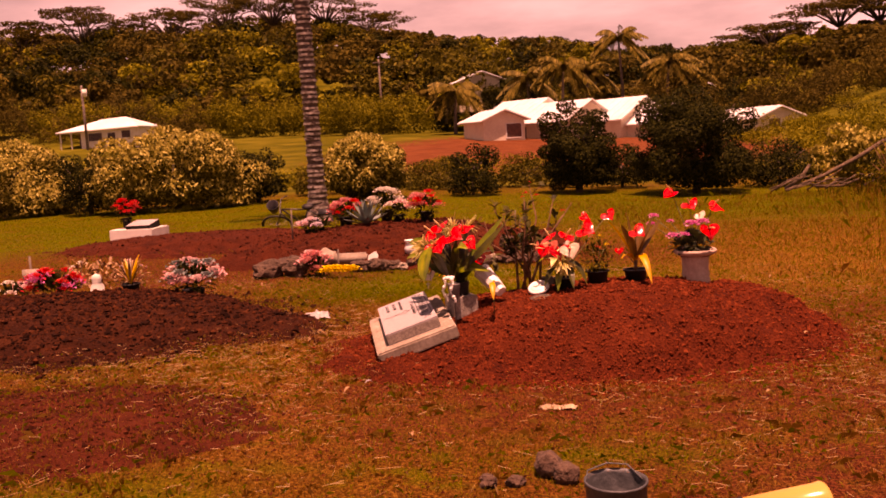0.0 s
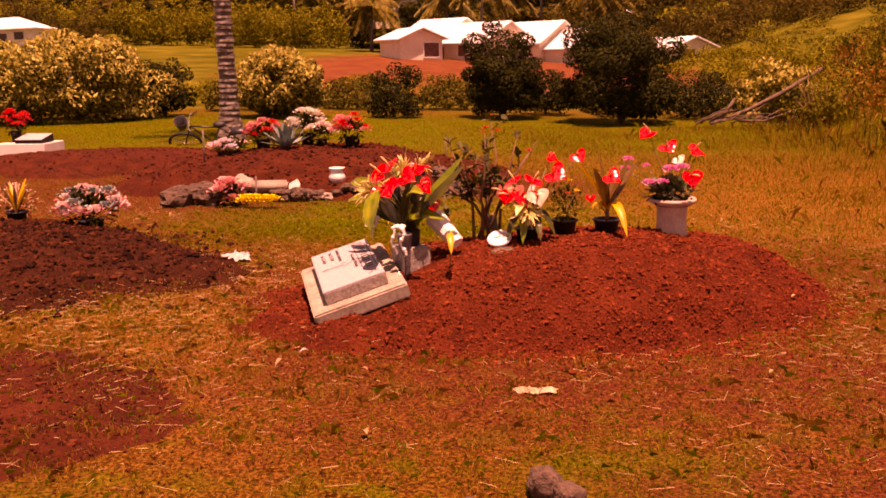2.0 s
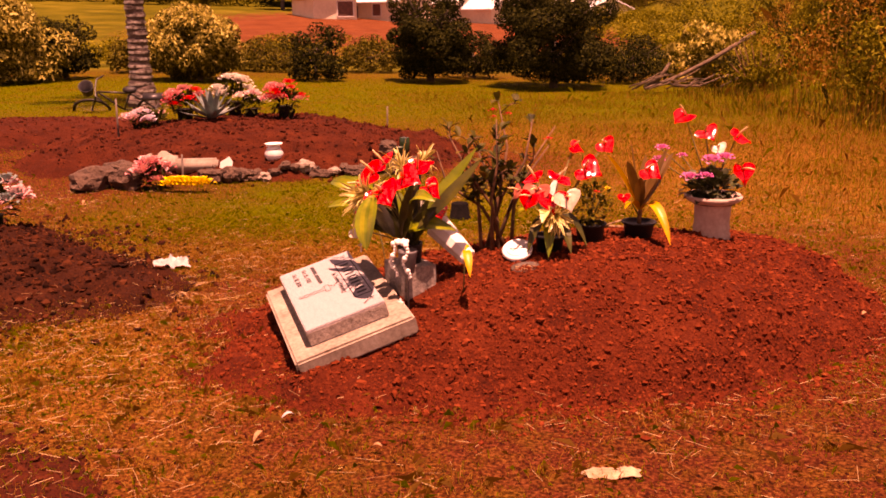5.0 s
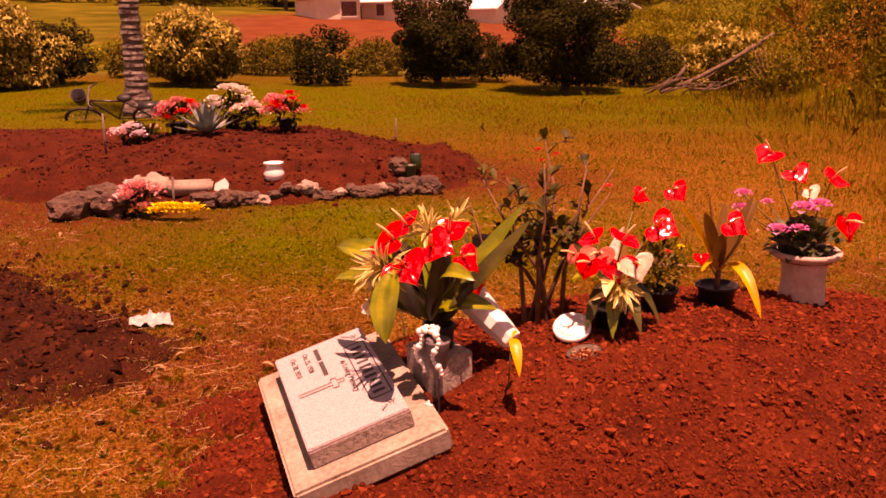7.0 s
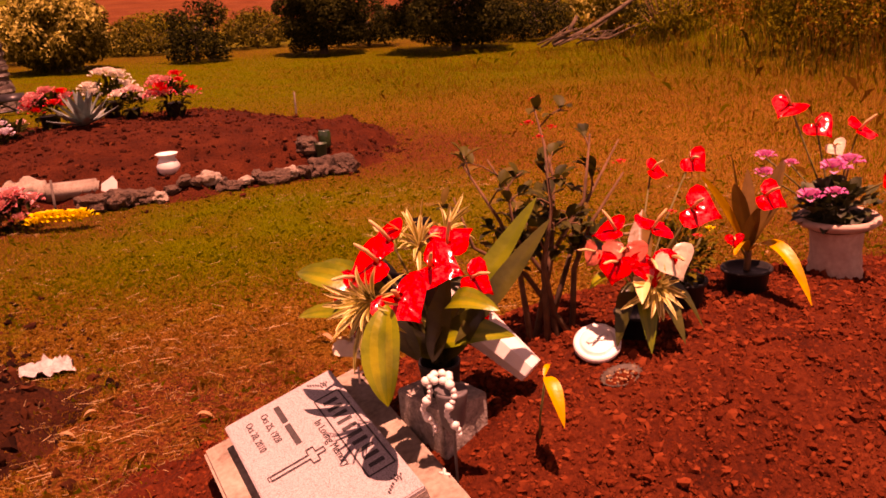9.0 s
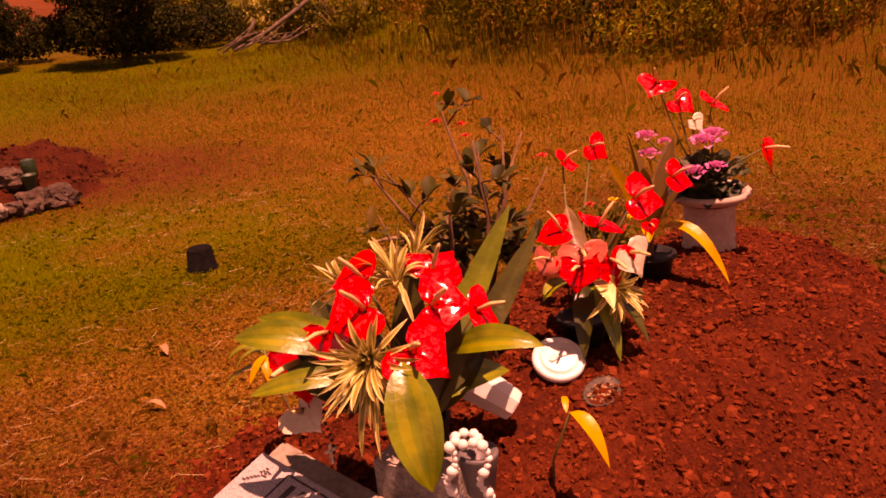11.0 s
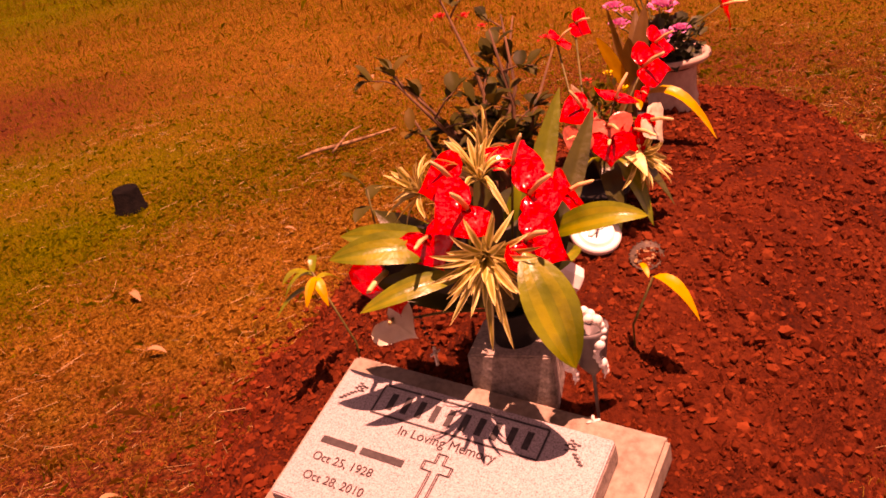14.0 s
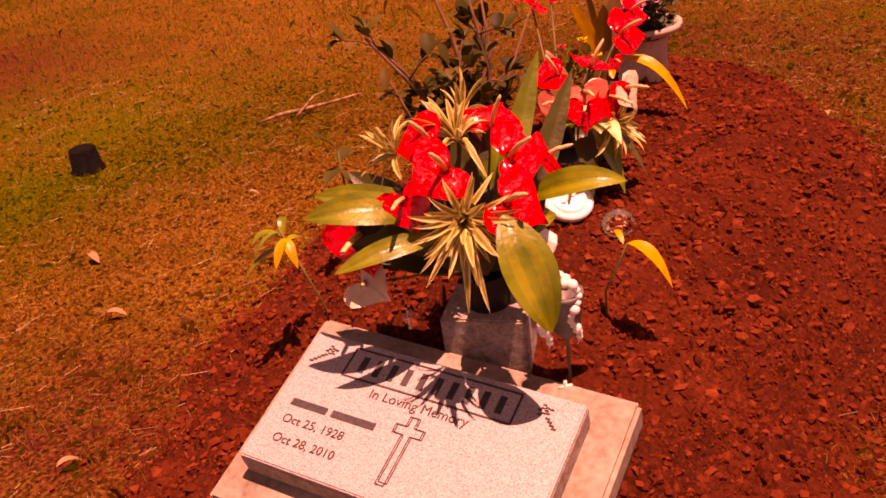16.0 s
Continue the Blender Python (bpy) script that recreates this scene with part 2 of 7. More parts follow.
# mounds: centre, half lengths, turn, height, squareness
MOUNDS = {
    "near": (0.98, 7.29, 1.58, 1.02, 10.0, 0.410),
    "dark": (-3.2, 8.3, 2.0, 1.7, 4.0, 0.21),
    "flat": (-1.85, 5.55, 1.05, 0.85, 8.0, 0.055),
    "back": (-1.05, 14.3, 2.4, 2.1, 4.0, 0.46),
    "long": (-4.4, 16.3, 2.6, 1.7, 12.0, 0.22),
}


def mound_h(name, x, y):
    cx, cy, rx, ry, turn, h = MOUNDS[name]
    c, s = math.cos(radians(turn)), math.sin(radians(turn))
    dx, dy = x - cx, y - cy
    u, v = (dx * c + dy * s) / rx, (-dx * s + dy * c) / ry
    r2 = u * u + v * v
    r2 = r2 * (1 + 0.36 * fbm(x, y, 4.0, 1.3) + 0.20 * fbm(x, y, 13.0, 6.1))
    return h * (1 + (0.20 if name == "near" else 0.06) * np.clip(u, -1, 1)) * np.clip(1 - r2 ** 1.4, 0, 1) ** 1.0 - 0.05 * np.clip(r2 - 0.96, 0, 1.0)


def top_z(x, y):
    """Ground or mound, whichever is on top."""
    z = ground_z(x, y)
    up = np.maximum.reduce([mound_h(k, np.asarray(x, float), np.asarray(y, float)) for k in MOUNDS])
    return z + np.maximum(up, 0)


def tz(x, y):
    return float(top_z(x, y))


# ---- materials ----
SOIL_RED = [(0.30, (0.022, 0.0038, 0.0015)), (0.5, (0.078, 0.0128, 0.0044)), (0.72, (0.150, 0.029, 0.0100))]
SOIL_DARK = [(0.28, (0.012, 0.0032, 0.0014)), (0.5, (0.033, 0.0080, 0.003)), (0.75, (0.076, 0.020, 0.0075))]
soil_red = surface("red_soil", SOIL_RED, 5, 0.95, 0.9, 55, vary=0.0, dist=0.03, fine=70, spec=0.08)
soil_dark = surface("dark_soil", SOIL_DARK, 5, 0.95, 0.9, 55, dist=0.03, fine=70, spec=0.08)
soil_flat = surface("turned_red_soil", [(0.28, (0.020, 0.0045, 0.002)), (0.5, (0.062, 0.0118, 0.0045)), (0.75, (0.118, 0.026, 0.010))], 5, 0.95, 0.9, 55, dist=0.03, fine=70, spec=0.08)
clod_red = surface("red_clods", [(0.15, (0.055, 0.009, 0.0034)), (0.5, (0.125, 0.021, 0.007)), (0.85, (0.22, 0.045, 0.016))], 30, 0.95, 0.5, 260, vary=0.45, spec=0.08, dist=0.004)
clod_flat = surface("turned_earth_clods", [(0.2, (0.022, 0.005, 0.0022)), (0.5, (0.056, 0.011, 0.0045)), (0.85, (0.12, 0.028, 0.011))], 30, 0.95, 0.0, 90, vary=0.5, spec=0.08)
clod_dark = surface("dark_clods", SOIL_DARK, 30, 0.95, 0.0, 90, vary=0.6, spec=0.08)
concrete = surface("concrete", [(0.32, (0.13, 0.098, 0.070)), (0.5, (0.26, 0.21, 0.16)), (0.75, (0.40, 0.34, 0.275))], 9, 0.9, 0.4, 120, fine=60, dist=0.004)
granite = surface("granite", [(0.36, (0.13, 0.12, 0.12)), (0.46, (0.30, 0.275, 0.275)), (0.6, (0.41, 0.38, 0.38)), (0.72, (0.52, 0.48, 0.48))], 300, 0.55, 0.05, 200, detail=3, fine=420, dist=0.001)
granite_rough = surface("rough_granite", [(0.3, (0.10, 0.080, 0.066)), (0.5, (0.27, 0.225, 0.19)), (0.75, (0.45, 0.39, 0.34))], 60, 0.9, 0.7, 90, fine=200, dist=0.006)
engraving = surface("engraving", [(0.3, (0.02, 0.018, 0.018)), (0.7, (0.05, 0.045, 0.045))], 80, 0.8, 0)
lava = surface("lava_rock", [(0.3, (0.018, 0.009, 0.006)), (0.5, (0.055, 0.028, 0.017)), (0.75, (0.14, 0.082, 0.052))], 9, 0.95, 1.0, 35, fine=45, dist=0.03, vary=0.2)
bark_palm = surface("palm_bark", [(0.3, (0.045, 0.028, 0.022)), (0.55, (0.12, 0.082, 0.065)), (0.8, (0.26, 0.20, 0.165))], 7, 0.95, 0.8, 30, fine=40, dist=0.03)
bark = surface("bark", [(0.3, (0.03, 0.02, 0.014)), (0.7, (0.13, 0.09, 0.06))], 9, 0.95, 0.8, 30, dist=0.03)
white_paint = surface("white_paint", [(0.25, (0.50, 0.45, 0.38)), (0.5, (0.68, 0.64, 0.58)), (0.8, (0.78, 0.75, 0.70))], 0.8, 0.75, 0.1, 30, fine=6)
cream_wall = surface("cream_wall", [(0.25, (0.52, 0.43, 0.31)), (0.55, (0.68, 0.58, 0.43)), (0.8, (0.75, 0.66, 0.52))], 0.7, 0.85, 0.1, 20, fine=5)
metal_roof = surface("painted_metal_roof", [(0.25, (0.55, 0.54, 0.52)), (0.6, (0.76, 0.75, 0.73)), (0.85, (0.82, 0.81, 0.80))], 0.4, 0.45, 0.05, 10, fine=3)
dark_glass = surface("dark_window_glass", [(0.3, (0.02, 0.012, 0.01)), (0.7, (0.06, 0.03, 0.024))], 2, 0.25, 0)
brown_board = surface("brown_louvres", [(0.3, (0.09, 0.035, 0.022)), (0.7, (0.17, 0.07, 0.045))], 3, 0.7, 0.2)
rust_roof = surface("rusty_red_roof", [(0.3, (0.16, 0.045, 0.03)), (0.7, (0.27, 0.09, 0.055))], 1.5, 0.8, 0.1)
black_plastic = surface("black_plastic", [(0.3, (0.008, 0.007, 0.007)), (0.7, (0.020, 0.017, 0.016))], 12, 0.55, 0.1, spec=0.25)
LEAF = dict(detail=2.0, bump=0, vary=0.75, leafy=0.28, spec=0.06)
leaf_olive = surface("olive_leaves", [(0.2, (0.032, 0.028, 0.003)), (0.55, (0.078, 0.066, 0.007)), (0.85, (0.145, 0.118, 0.015))], 0.9, 0.6, **LEAF)
leaf_dark = surface("dark_leaves", [(0.2, (0.010, 0.011, 0.002)), (0.55, (0.024, 0.026, 0.004)), (0.9, (0.050, 0.050, 0.008))], 0.9, 0.7, **LEAF)
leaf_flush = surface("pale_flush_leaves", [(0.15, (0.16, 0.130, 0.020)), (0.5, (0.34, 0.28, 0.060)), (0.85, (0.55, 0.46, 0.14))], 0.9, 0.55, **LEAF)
leaf_wood = surface("woodland_leaves", [(0.25, (0.024, 0.019, 0.0035)), (0.5, (0.070, 0.052, 0.008)), (0.8, (0.145, 0.102, 0.017))], 0.09, 0.9, **(LEAF | {"vary": 0.35, "spec": 0.1}))
leaf_yellowgreen = surface("yellow_green_leaves", [(0.15, (0.062, 0.058, 0.004)), (0.5, (0.145, 0.130, 0.009)), (0.9, (0.26, 0.22, 0.022))], 0.3, 0.65, **LEAF)
frond = surface("palm_fronds", [(0.15, (0.055, 0.045, 0.007)), (0.5, (0.15, 0.110, 0.020)), (0.9, (0.32, 0.23, 0.06))], 0.5, 0.5, **LEAF)
GRASS = LEAF | {"leafy": 0.62, "spec": 0.03}
grass_green = surface("green_grass_blades", [(0.1, (0.095, 0.122, 0.003)), (0.5, (0.180, 0.218, 0.006)), (0.9, (0.29, 0.300, 0.011))], 0.7, 0.6, **GRASS)
grass_dry = surface("dry_grass_blades", [(0.1, (0.16, 0.066, 0.009)), (0.5, (0.33, 0.155, 0.024)), (0.9, (0.55, 0.33, 0.085))], 0.9, 0.7, **GRASS)
straw = surface("straw", [(0.1, (0.20, 0.10, 0.036)), (0.9, (0.58, 0.40, 0.20))], 4, 0.8, 0, vary=0.8)


def ground_material():
    """Lawn, dry grass and bare red soil by where they lie."""
    m = bpy.data.materials.new("ground_cover")
    m.use_nodes = True
    n, l = m.node_tree.nodes, m.node_tree.links
    b = n["Principled BSDF"]
    b.inputs["Roughness"].default_value = 0.95
    b.inputs["Specular IOR Level"].default_value = 0.03
    pos = n.new("ShaderNodeNewGeometry").outputs["Position"]

    def tex(scale, detail=5):
        t = n.new("ShaderNodeTexNoise")
        t.inputs["Scale"].default_value, t.inputs["Detail"].default_value = scale, detail
        l.new(pos, t.inputs["Vector"])
        return t.outputs["Fac"]

    def ramp(fac, stops):
        r = n.new("ShaderNodeValToRGB")
        ramp_stops(r, stops)
        l.new(fac, r.inputs["Fac"])
        return r.outputs["Color"]

    def mix(fac, c1, c2):
        k = n.new("ShaderNodeMix")
        k.data_type = "RGBA"
        l.new(fac, k.inputs[0])
        l.new(c1, k.inputs[6])
        l.new(c2, k.inputs[7])
        return k.outputs[2]

    def math_(op, x, y=None):
        k = n.new("ShaderNodeMath")
        k.operation = op
        for i, v in enumerate((x, y)):
            if v is None:
                continue
            if isinstance(v, (int, float)):
                k.inputs[i].default_value = v
            else:
                l.new(v, k.inputs[i])
        return k.outputs[0]

    broad, mid, grain = tex(0.35), tex(1.6), tex(75, 10)

    def patch(cx, cy, rx, ry, edge=0.35):
        """A worn patch with a ragged rim: 1 inside, 0 outside."""
        vm = n.new("ShaderNodeVectorMath")
        vm.operation = "SUBTRACT"
        l.new(pos, vm.inputs[0])
        vm.inputs[1].default_value = (cx, cy, 0)
        vs = n.new("ShaderNodeVectorMath")
        vs.operation = "MULTIPLY"
        l.new(vm.outputs[0], vs.inputs[0])
        vs.inputs[1].default_value = (1 / rx, 1 / ry, 0)
        ln = n.new("ShaderNodeVectorMath")
        ln.operation = "LENGTH"
        l.new(vs.outputs[0], ln.inputs[0])
        r = math_("ADD", ln.outputs["Value"], math_("MULTIPLY", math_("SUBTRACT", mid, 0.5), 1.1))
        mr = n.new("ShaderNodeMapRange")
        mr.inputs["From Min"].default_value, mr.inputs["From Max"].default_value = 1 + edge, 1 - edge
        l.new(r, mr.inputs["Value"])
        return mr.outputs["Result"]

    def any_of(*ps):
        out = ps[0]
        for p in ps[1:]:
            out = math_("MAXIMUM", out, p)
        return out

    green = ramp(grain, [(0.3, (0.022, 0.027, 0.0015)), (0.5, (0.066, 0.078, 0.003)), (0.75, (0.13, 0.142, 0.006))])
    dry = ramp(grain, [(0.34, (0.024, 0.008, 0.0016)), (0.5, (0.098, 0.038, 0.0058)), (0.66, (0.21, 0.096, 0.017))])
    red = ramp(grain, [(0.34, (0.024, 0.0055, 0.0025)), (0.5, (0.088, 0.020, 0.008)), (0.66, (0.18, 0.050, 0.019))])
    field = ramp(tex(0.5), [(0.3, (0.105, 0.030, 0.012)), (0.7, (0.155, 0.048, 0.019))])
    hay = ramp(tex(0.25, 7), [(0.3, (0.040, 0.042, 0.004)), (0.5, (0.075, 0.070, 0.007)), (0.75, (0.13, 0.110, 0.015))])
    # dry turf with green breaking through in places
    g_in = any_of(patch(0.1, 11.0, 2.0, 1.6), patch(-4, 24.5, 26, 6.5), patch(-1.1, 4.3, 0.5, 0.6), patch(0.9, 5.0, 0.4, 0.25), patch(-8, 18, 3.5, 3.5), patch(6, 25, 6, 5))
    flecks = ramp(tex(5.0, 8), [(0.50, (0, 0, 0)), (0.62, (0.75, 0.75, 0.75))])
    g_in = any_of(g_in, math_("MULTIPLY", flecks, 0.8))
    base = mix(math_("MULTIPLY", g_in, ramp(mid, [(0.25, (0.35, 0.35, 0.35)), (0.6, (1, 1, 1))])), dry, green)
    s_in = any_of(patch(-1.9, 5.6, 1.1, 0.95), patch(0.9, 6.1, 2.2, 0.9, 0.5), patch(1.9, 4.6, 1.3, 0.9, 0.6), patch(-3.2, 12.5, 2.2, 2.2), patch(1.4, 13.8, 1.3, 1.6, 0.5), patch(-0.6, 7.9, 0.6, 0.9), patch(3.3, 8.2, 0.8, 1.2, 0.6), patch(-4.0, 15.5, 3.4, 2.3))
    mat_in = any_of(patch(0.3, 8.3, 1.7, 1.0, 0.5), patch(-0.9, 7.1, 0.7, 1.6, 0.5), patch(4.5, 13.0, 3.0, 4.0, 0.6))
    tan = ramp(grain, [(0.34, (0.050, 0.018, 0.003)), (0.5, (0.175, 0.072, 0.0115)), (0.66, (0.31, 0.15, 0.032))])
    base = mix(math_("MULTIPLY", mat_in, ramp(tex(3.0), [(0.3, (0.3, 0.3, 0.3)), (0.55, (1, 1, 1))])), base, tan)
    base = mix(math_("MULTIPLY", s_in, ramp(tex(6), [(0.3, (0.45, 0.45, 0.45)), (0.6, (1, 1, 1))])), base, red)
    # far: rough hay meadow, then the ploughed field
    sep = n.new("ShaderNodeSeparateXYZ")
    l.new(pos, sep.inputs[0])
    mrf = n.new("ShaderNodeMapRange")
    mrf.inputs["From Min"].default_value, mrf.inputs["From Max"].default_value = 31.0, 36.0
    l.new(sep.outputs["Y"], mrf.inputs["Value"])
    base = mix(mrf.outputs["Result"], base, hay)
    f_in = any_of(patch(5, 84, 20, 30, 0.12))
    base = mix(f_in, base, field)
    l.new(base, b.inputs["Base Color"])
    bp = n.new("ShaderNodeBump")
    bp.inputs["Strength"].default_value, bp.inputs["Distance"].default_value = 0.9, 0.02
    l.new(tex(110, 8), bp.inputs["Height"])
    l.new(bp.outputs["Normal"], b.inputs["Normal"])
    return m


# ---- the land ----
def stepped(limits):
    out = []
    for a0, b0, s in limits:
        out.extend(np.arange(a0, b0, s))
    return np.array(out + [limits[-1][1]])


gx = stepped([(-420, -60, 12), (-60, -12, 2), (-12, -4, 0.4), (-4, 4, 0.1), (4, 14, 0.4), (14, 60, 2), (60, 420, 12)])
gy = stepped([(-150, -10, 10), (-10, 2, 0.8), (2, 16, 0.1), (16, 36, 0.5), (36, 100, 2), (100, 300, 5), (300, 1500, 60)])
X, Y = np.meshgrid(gx, gy, indexing="ij")
Z = ground_z(X, Y)
# hollow out the sheet under the mounds
for k in MOUNDS:
    Z = Z - 0.10 * np.clip(mound_h(k, X, Y) * 6, 0, 1)
ids = np.arange(X.size).reshape(X.shape)
quads = np.stack([ids[:-1, :-1], ids[1:, :-1], ids[1:, 1:], ids[:-1, 1:]], -1).reshape(-1, 4)
land = new("ground", soup("ground", np.stack([X, Y, Z], -1).reshape(-1, 3), quads, ground_material(), smooth=True))
tagged(land, "dry patchy lawn with bare red earth, meadow beyond", "ground", kind="structure")


def mound(key, mat, label, clods, clod_mat, size):
    cx, cy, rx, ry, turn, h = MOUNDS[key]
    R = max(rx, ry) * 1.25
    step = 0.035 if cy < 10 else 0.07
    x = np.arange(cx - R, cx + R, step)
    y = np.arange(cy - R, cy + R, step)
    MX, MY = np.meshgrid(x, y, indexing="ij")
    H = mound_h(key, MX, MY)

    def lump(x0, y0, h0):
        return (0.012 * fbm(x0, y0, 9, 2.0) + 0.008 * fbm(x0, y0, 23, 5.0)) * np.clip(h0 * 8, 0, 1)

    MZ = ground_z(MX, MY) + H + lump(MX, MY, H) + 0.003 * rng.normal(size=MX.shape) * np.clip(H * 8, 0, 1)
    i = np.arange(MX.size).reshape(MX.shape)
    q = np.stack([i[:-1, :-1], i[1:, :-1], i[1:, 1:], i[:-1, 1:]], -1).reshape(-1, 4)
    keep = (H.reshape(-1)[q] > -0.03).any(1)
    ob = new("grave_mound", soup("grave_mound", np.stack([MX - cx, MY - cy, MZ], -1).reshape(-1, 3), q[keep], mat, smooth=True))
    ob.location = (cx, cy, 0)
    tagged(ob, label, "grave mound", "grave mounds")
    # loose lumps of earth lying on it, thinning out past its foot
    c, s = math.cos(radians(turn)), math.sin(radians(turn))
    vs, fs, k0 = [], [], 0
    for count, lo, hi, power, grain in ((int(clods * 0.78), 0.6, 0.9, 1.5, "small"), (int(clods * 0.22), 0.9, 2.1, 2.6, "large")):
        t = bmesh.new()
        if grain == "large":
            bmesh.ops.create_icosphere(t, subdivisions=1, radius=1)
        else:
            bmesh.ops.create_cone(t, cap_ends=False, segments=4, radius1=1, radius2=0, depth=1.2)
        bmesh.ops.triangulate(t, faces=t.faces)
        t.verts.index_update()
        tv = np.array([v.co[:] for v in t.verts])
        tf = np.array([[v.index for v in f.verts] for f in t.faces])
        t.free()
        ang, rr = rng.random(count) * 2 * np.pi, np.sqrt(rng.random(count)) * (1.0 + 0.30 * rng.random(count) ** 3)
        lx, ly = np.cos(ang) * rr * rx, np.sin(ang) * rr * ry
        px, py = cx + lx * c - ly * s, cy + lx * s + ly * c
        hh = mound_h(key, px, py)
        sz = size * (lo + rng.random(count) ** power * hi)
        pz = ground_z(px, py) + np.maximum(hh, 0) + lump(px, py, np.maximum(hh, 0)) + sz * 0.15
        sh = 1 + 0.35 * rng.normal(size=(count, len(tv), 1))
        ax = rng.uniform(0.6, 1.25, (count, 1, 3))
        spin = rng.random(count) * 6.28
        cs, sn = np.cos(spin)[:, None], np.sin(spin)[:, None]
        w = tv[None] * sh.clip(0.4, 1.6) * ax
        w = np.stack([w[..., 0] * cs - w[..., 1] * sn, w[..., 0] * sn + w[..., 1] * cs, w[..., 2]], -1)
        vs.append((np.stack([px - cx, py - cy, pz], -1)[:, None] + w * sz[:, None, None]).reshape(-1, 3))
        fs.append((tf[None] + (np.arange(count) * len(tv))[:, None, None]).reshape(-1, 3) + k0)
        k0 += count * len(tv)
    v, fcs = np.concatenate(vs), np.concatenate(fs)
    cl = new("loose_earth", soup("loose_earth", v, fcs, clod_mat))
    cl.location = (cx, cy, 0)
    tagged(cl, label.split(" mound")[0] + " crumbs and lumps lying on a mound", "soil", kind="stuff")
    return ob


mound("near", soil_red, "red crumbly earth mound over a fresh grave", 80000, clod_red, 0.0049)
mound("dark", soil_dark, "dark brown crumbly earth mound over a grave", 28000, clod_dark, 0.0085)
mound("back", soil_flat, "red earth mound edged with stones, flowers on its crest", 11000, clod_flat, 0.010)
mound("long", soil_flat, "low spread red earth mound beside a palm", 5000, clod_flat, 0.008)
mound("flat", soil_flat, "low patch of freshly turned dark red earth", 15000, clod_flat, 0.0045)


# ---- trees and shrubs ----
def limbs(mesh, height, spread, r, count, low=0.25):
    mesh.tube([(0, 0, -0.15), (0.02 * spread, 0, height * 0.3), (-0.03 * spread, 0.04 * spread, height * 0.62)], [r * 1.25, r, r * 0.6], 9)
    for k in range(count):
        an = 2.4 * k + 0.5
        z0 = height * (low + 0.3 * (k / count))
        d = Vector((math.cos(an), math.sin(an), 0)) * spread
        mesh.tube([(0, 0, z0), d * 0.4 + Vector((0, 0, z0 + height * 0.16)), d * 0.8 + Vector((0, 0, z0 + height * 0.36))], [r * 0.55, r * 0.36, r * 0.12], 6)
    return mesh


def broad_tree(name, x, y, w, h, mat, label, leaves, size, droop=0.0, seed=1, low=0.04, category="shrub", flush=None, ratio=0.5):
    """A bushy tree: trunk, limbs, and a crown of single leaves gathered in uneven clumps."""
    g = np.random.default_rng(seed)
    h = h * 0.86
    root = empty(name, at(x, y, gz(x, y)), label, category, "shrubs along the lawn" if category == "shrub" else "")
    part("trunk", limbs(Mesh(), h, w * 0.4, 0.035 * h, 6), bark, root)
    blobs = [(0, 0, h * 0.5, w * 0.36, w * 0.36, h * 0.40), (0, 0, h * 0.3, w * 0.42, w * 0.42, h * 0.24)]
    for k in range(26):
        an, zz = g.random() * 6.28, g.uniform(low, 1.0)
        rr = w * 0.5 * math.sqrt(max(0.05, 1 - ((zz - 0.45) / 0.62) ** 2)) * g.uniform(0.6, 0.95)
        s = g.uniform(0.10, 0.19) * w
        blobs.append((math.cos(an) * rr, math.sin(an) * rr, h * zz * 0.92 + 0.1, s, s, s * g.uniform(0.6, 0.9)))
    c, nr = crown_points(blobs, leaves)
    c[:, 2] = np.where(c[:, 2] < 0.04 * h, rng.uniform(0.04, 0.3, len(c)) * h, c[:, 2])
    v, q = leaf_soup(c, nr, size, size * 0.5, droop)
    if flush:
        # Pale shoots only on upward-facing leaves; darker ones below also paint in shade.
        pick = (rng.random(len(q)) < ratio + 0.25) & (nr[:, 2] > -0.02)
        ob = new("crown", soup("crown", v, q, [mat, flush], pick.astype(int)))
    else:
        ob = new("crown", soup("crown", v, q, mat))
    ob.parent = root
    return root


SHRUBS = [
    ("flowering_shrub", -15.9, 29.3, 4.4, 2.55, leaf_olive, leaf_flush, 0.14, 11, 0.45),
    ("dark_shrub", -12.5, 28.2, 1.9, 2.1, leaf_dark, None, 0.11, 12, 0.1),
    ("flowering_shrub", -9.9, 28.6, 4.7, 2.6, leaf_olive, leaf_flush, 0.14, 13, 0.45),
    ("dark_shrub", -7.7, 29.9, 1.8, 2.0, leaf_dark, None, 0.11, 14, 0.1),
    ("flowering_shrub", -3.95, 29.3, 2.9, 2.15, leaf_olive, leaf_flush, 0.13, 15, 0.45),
    ("dark_shrub", -0.75, 29.6, 1.75, 1.7, leaf_dark, None, 0.11, 16, 0.0),
    ("dark_tree", 2.55, 29.6, 2.5, 3.3, leaf_dark, None, 0.10, 17, 0.0),
    ("dark_tree", 5.75, 27.8, 3.5, 3.35, leaf_dark, None, 0.10, 18, 0.0),
    ("dark_shrub", 8.6, 29.6, 2.6, 1.45, leaf_dark, None, 0.11, 19, 0.0),
    ("dark_shrub", -6.2, 32.6, 1.9, 1.2, leaf_olive, None, 0.12, 20, 0.0),
    ("dark_shrub", 4.1, 31.5, 2.0, 1.5, leaf_dark, None, 0.11, 25, 0.0),
    ("dark_shrub", 1.0, 34.0, 2.2, 1.1, leaf_olive, None, 0.12, 26, 0.0),
    ("dark_shrub", -2.2, 34.0, 2.4, 1.0, leaf_olive, None, 0.12, 27, 0.0),
    ("dark_shrub", -18.5, 35.0, 3.0, 2.6, leaf_olive, None, 0.15, 28, 0.2),
]
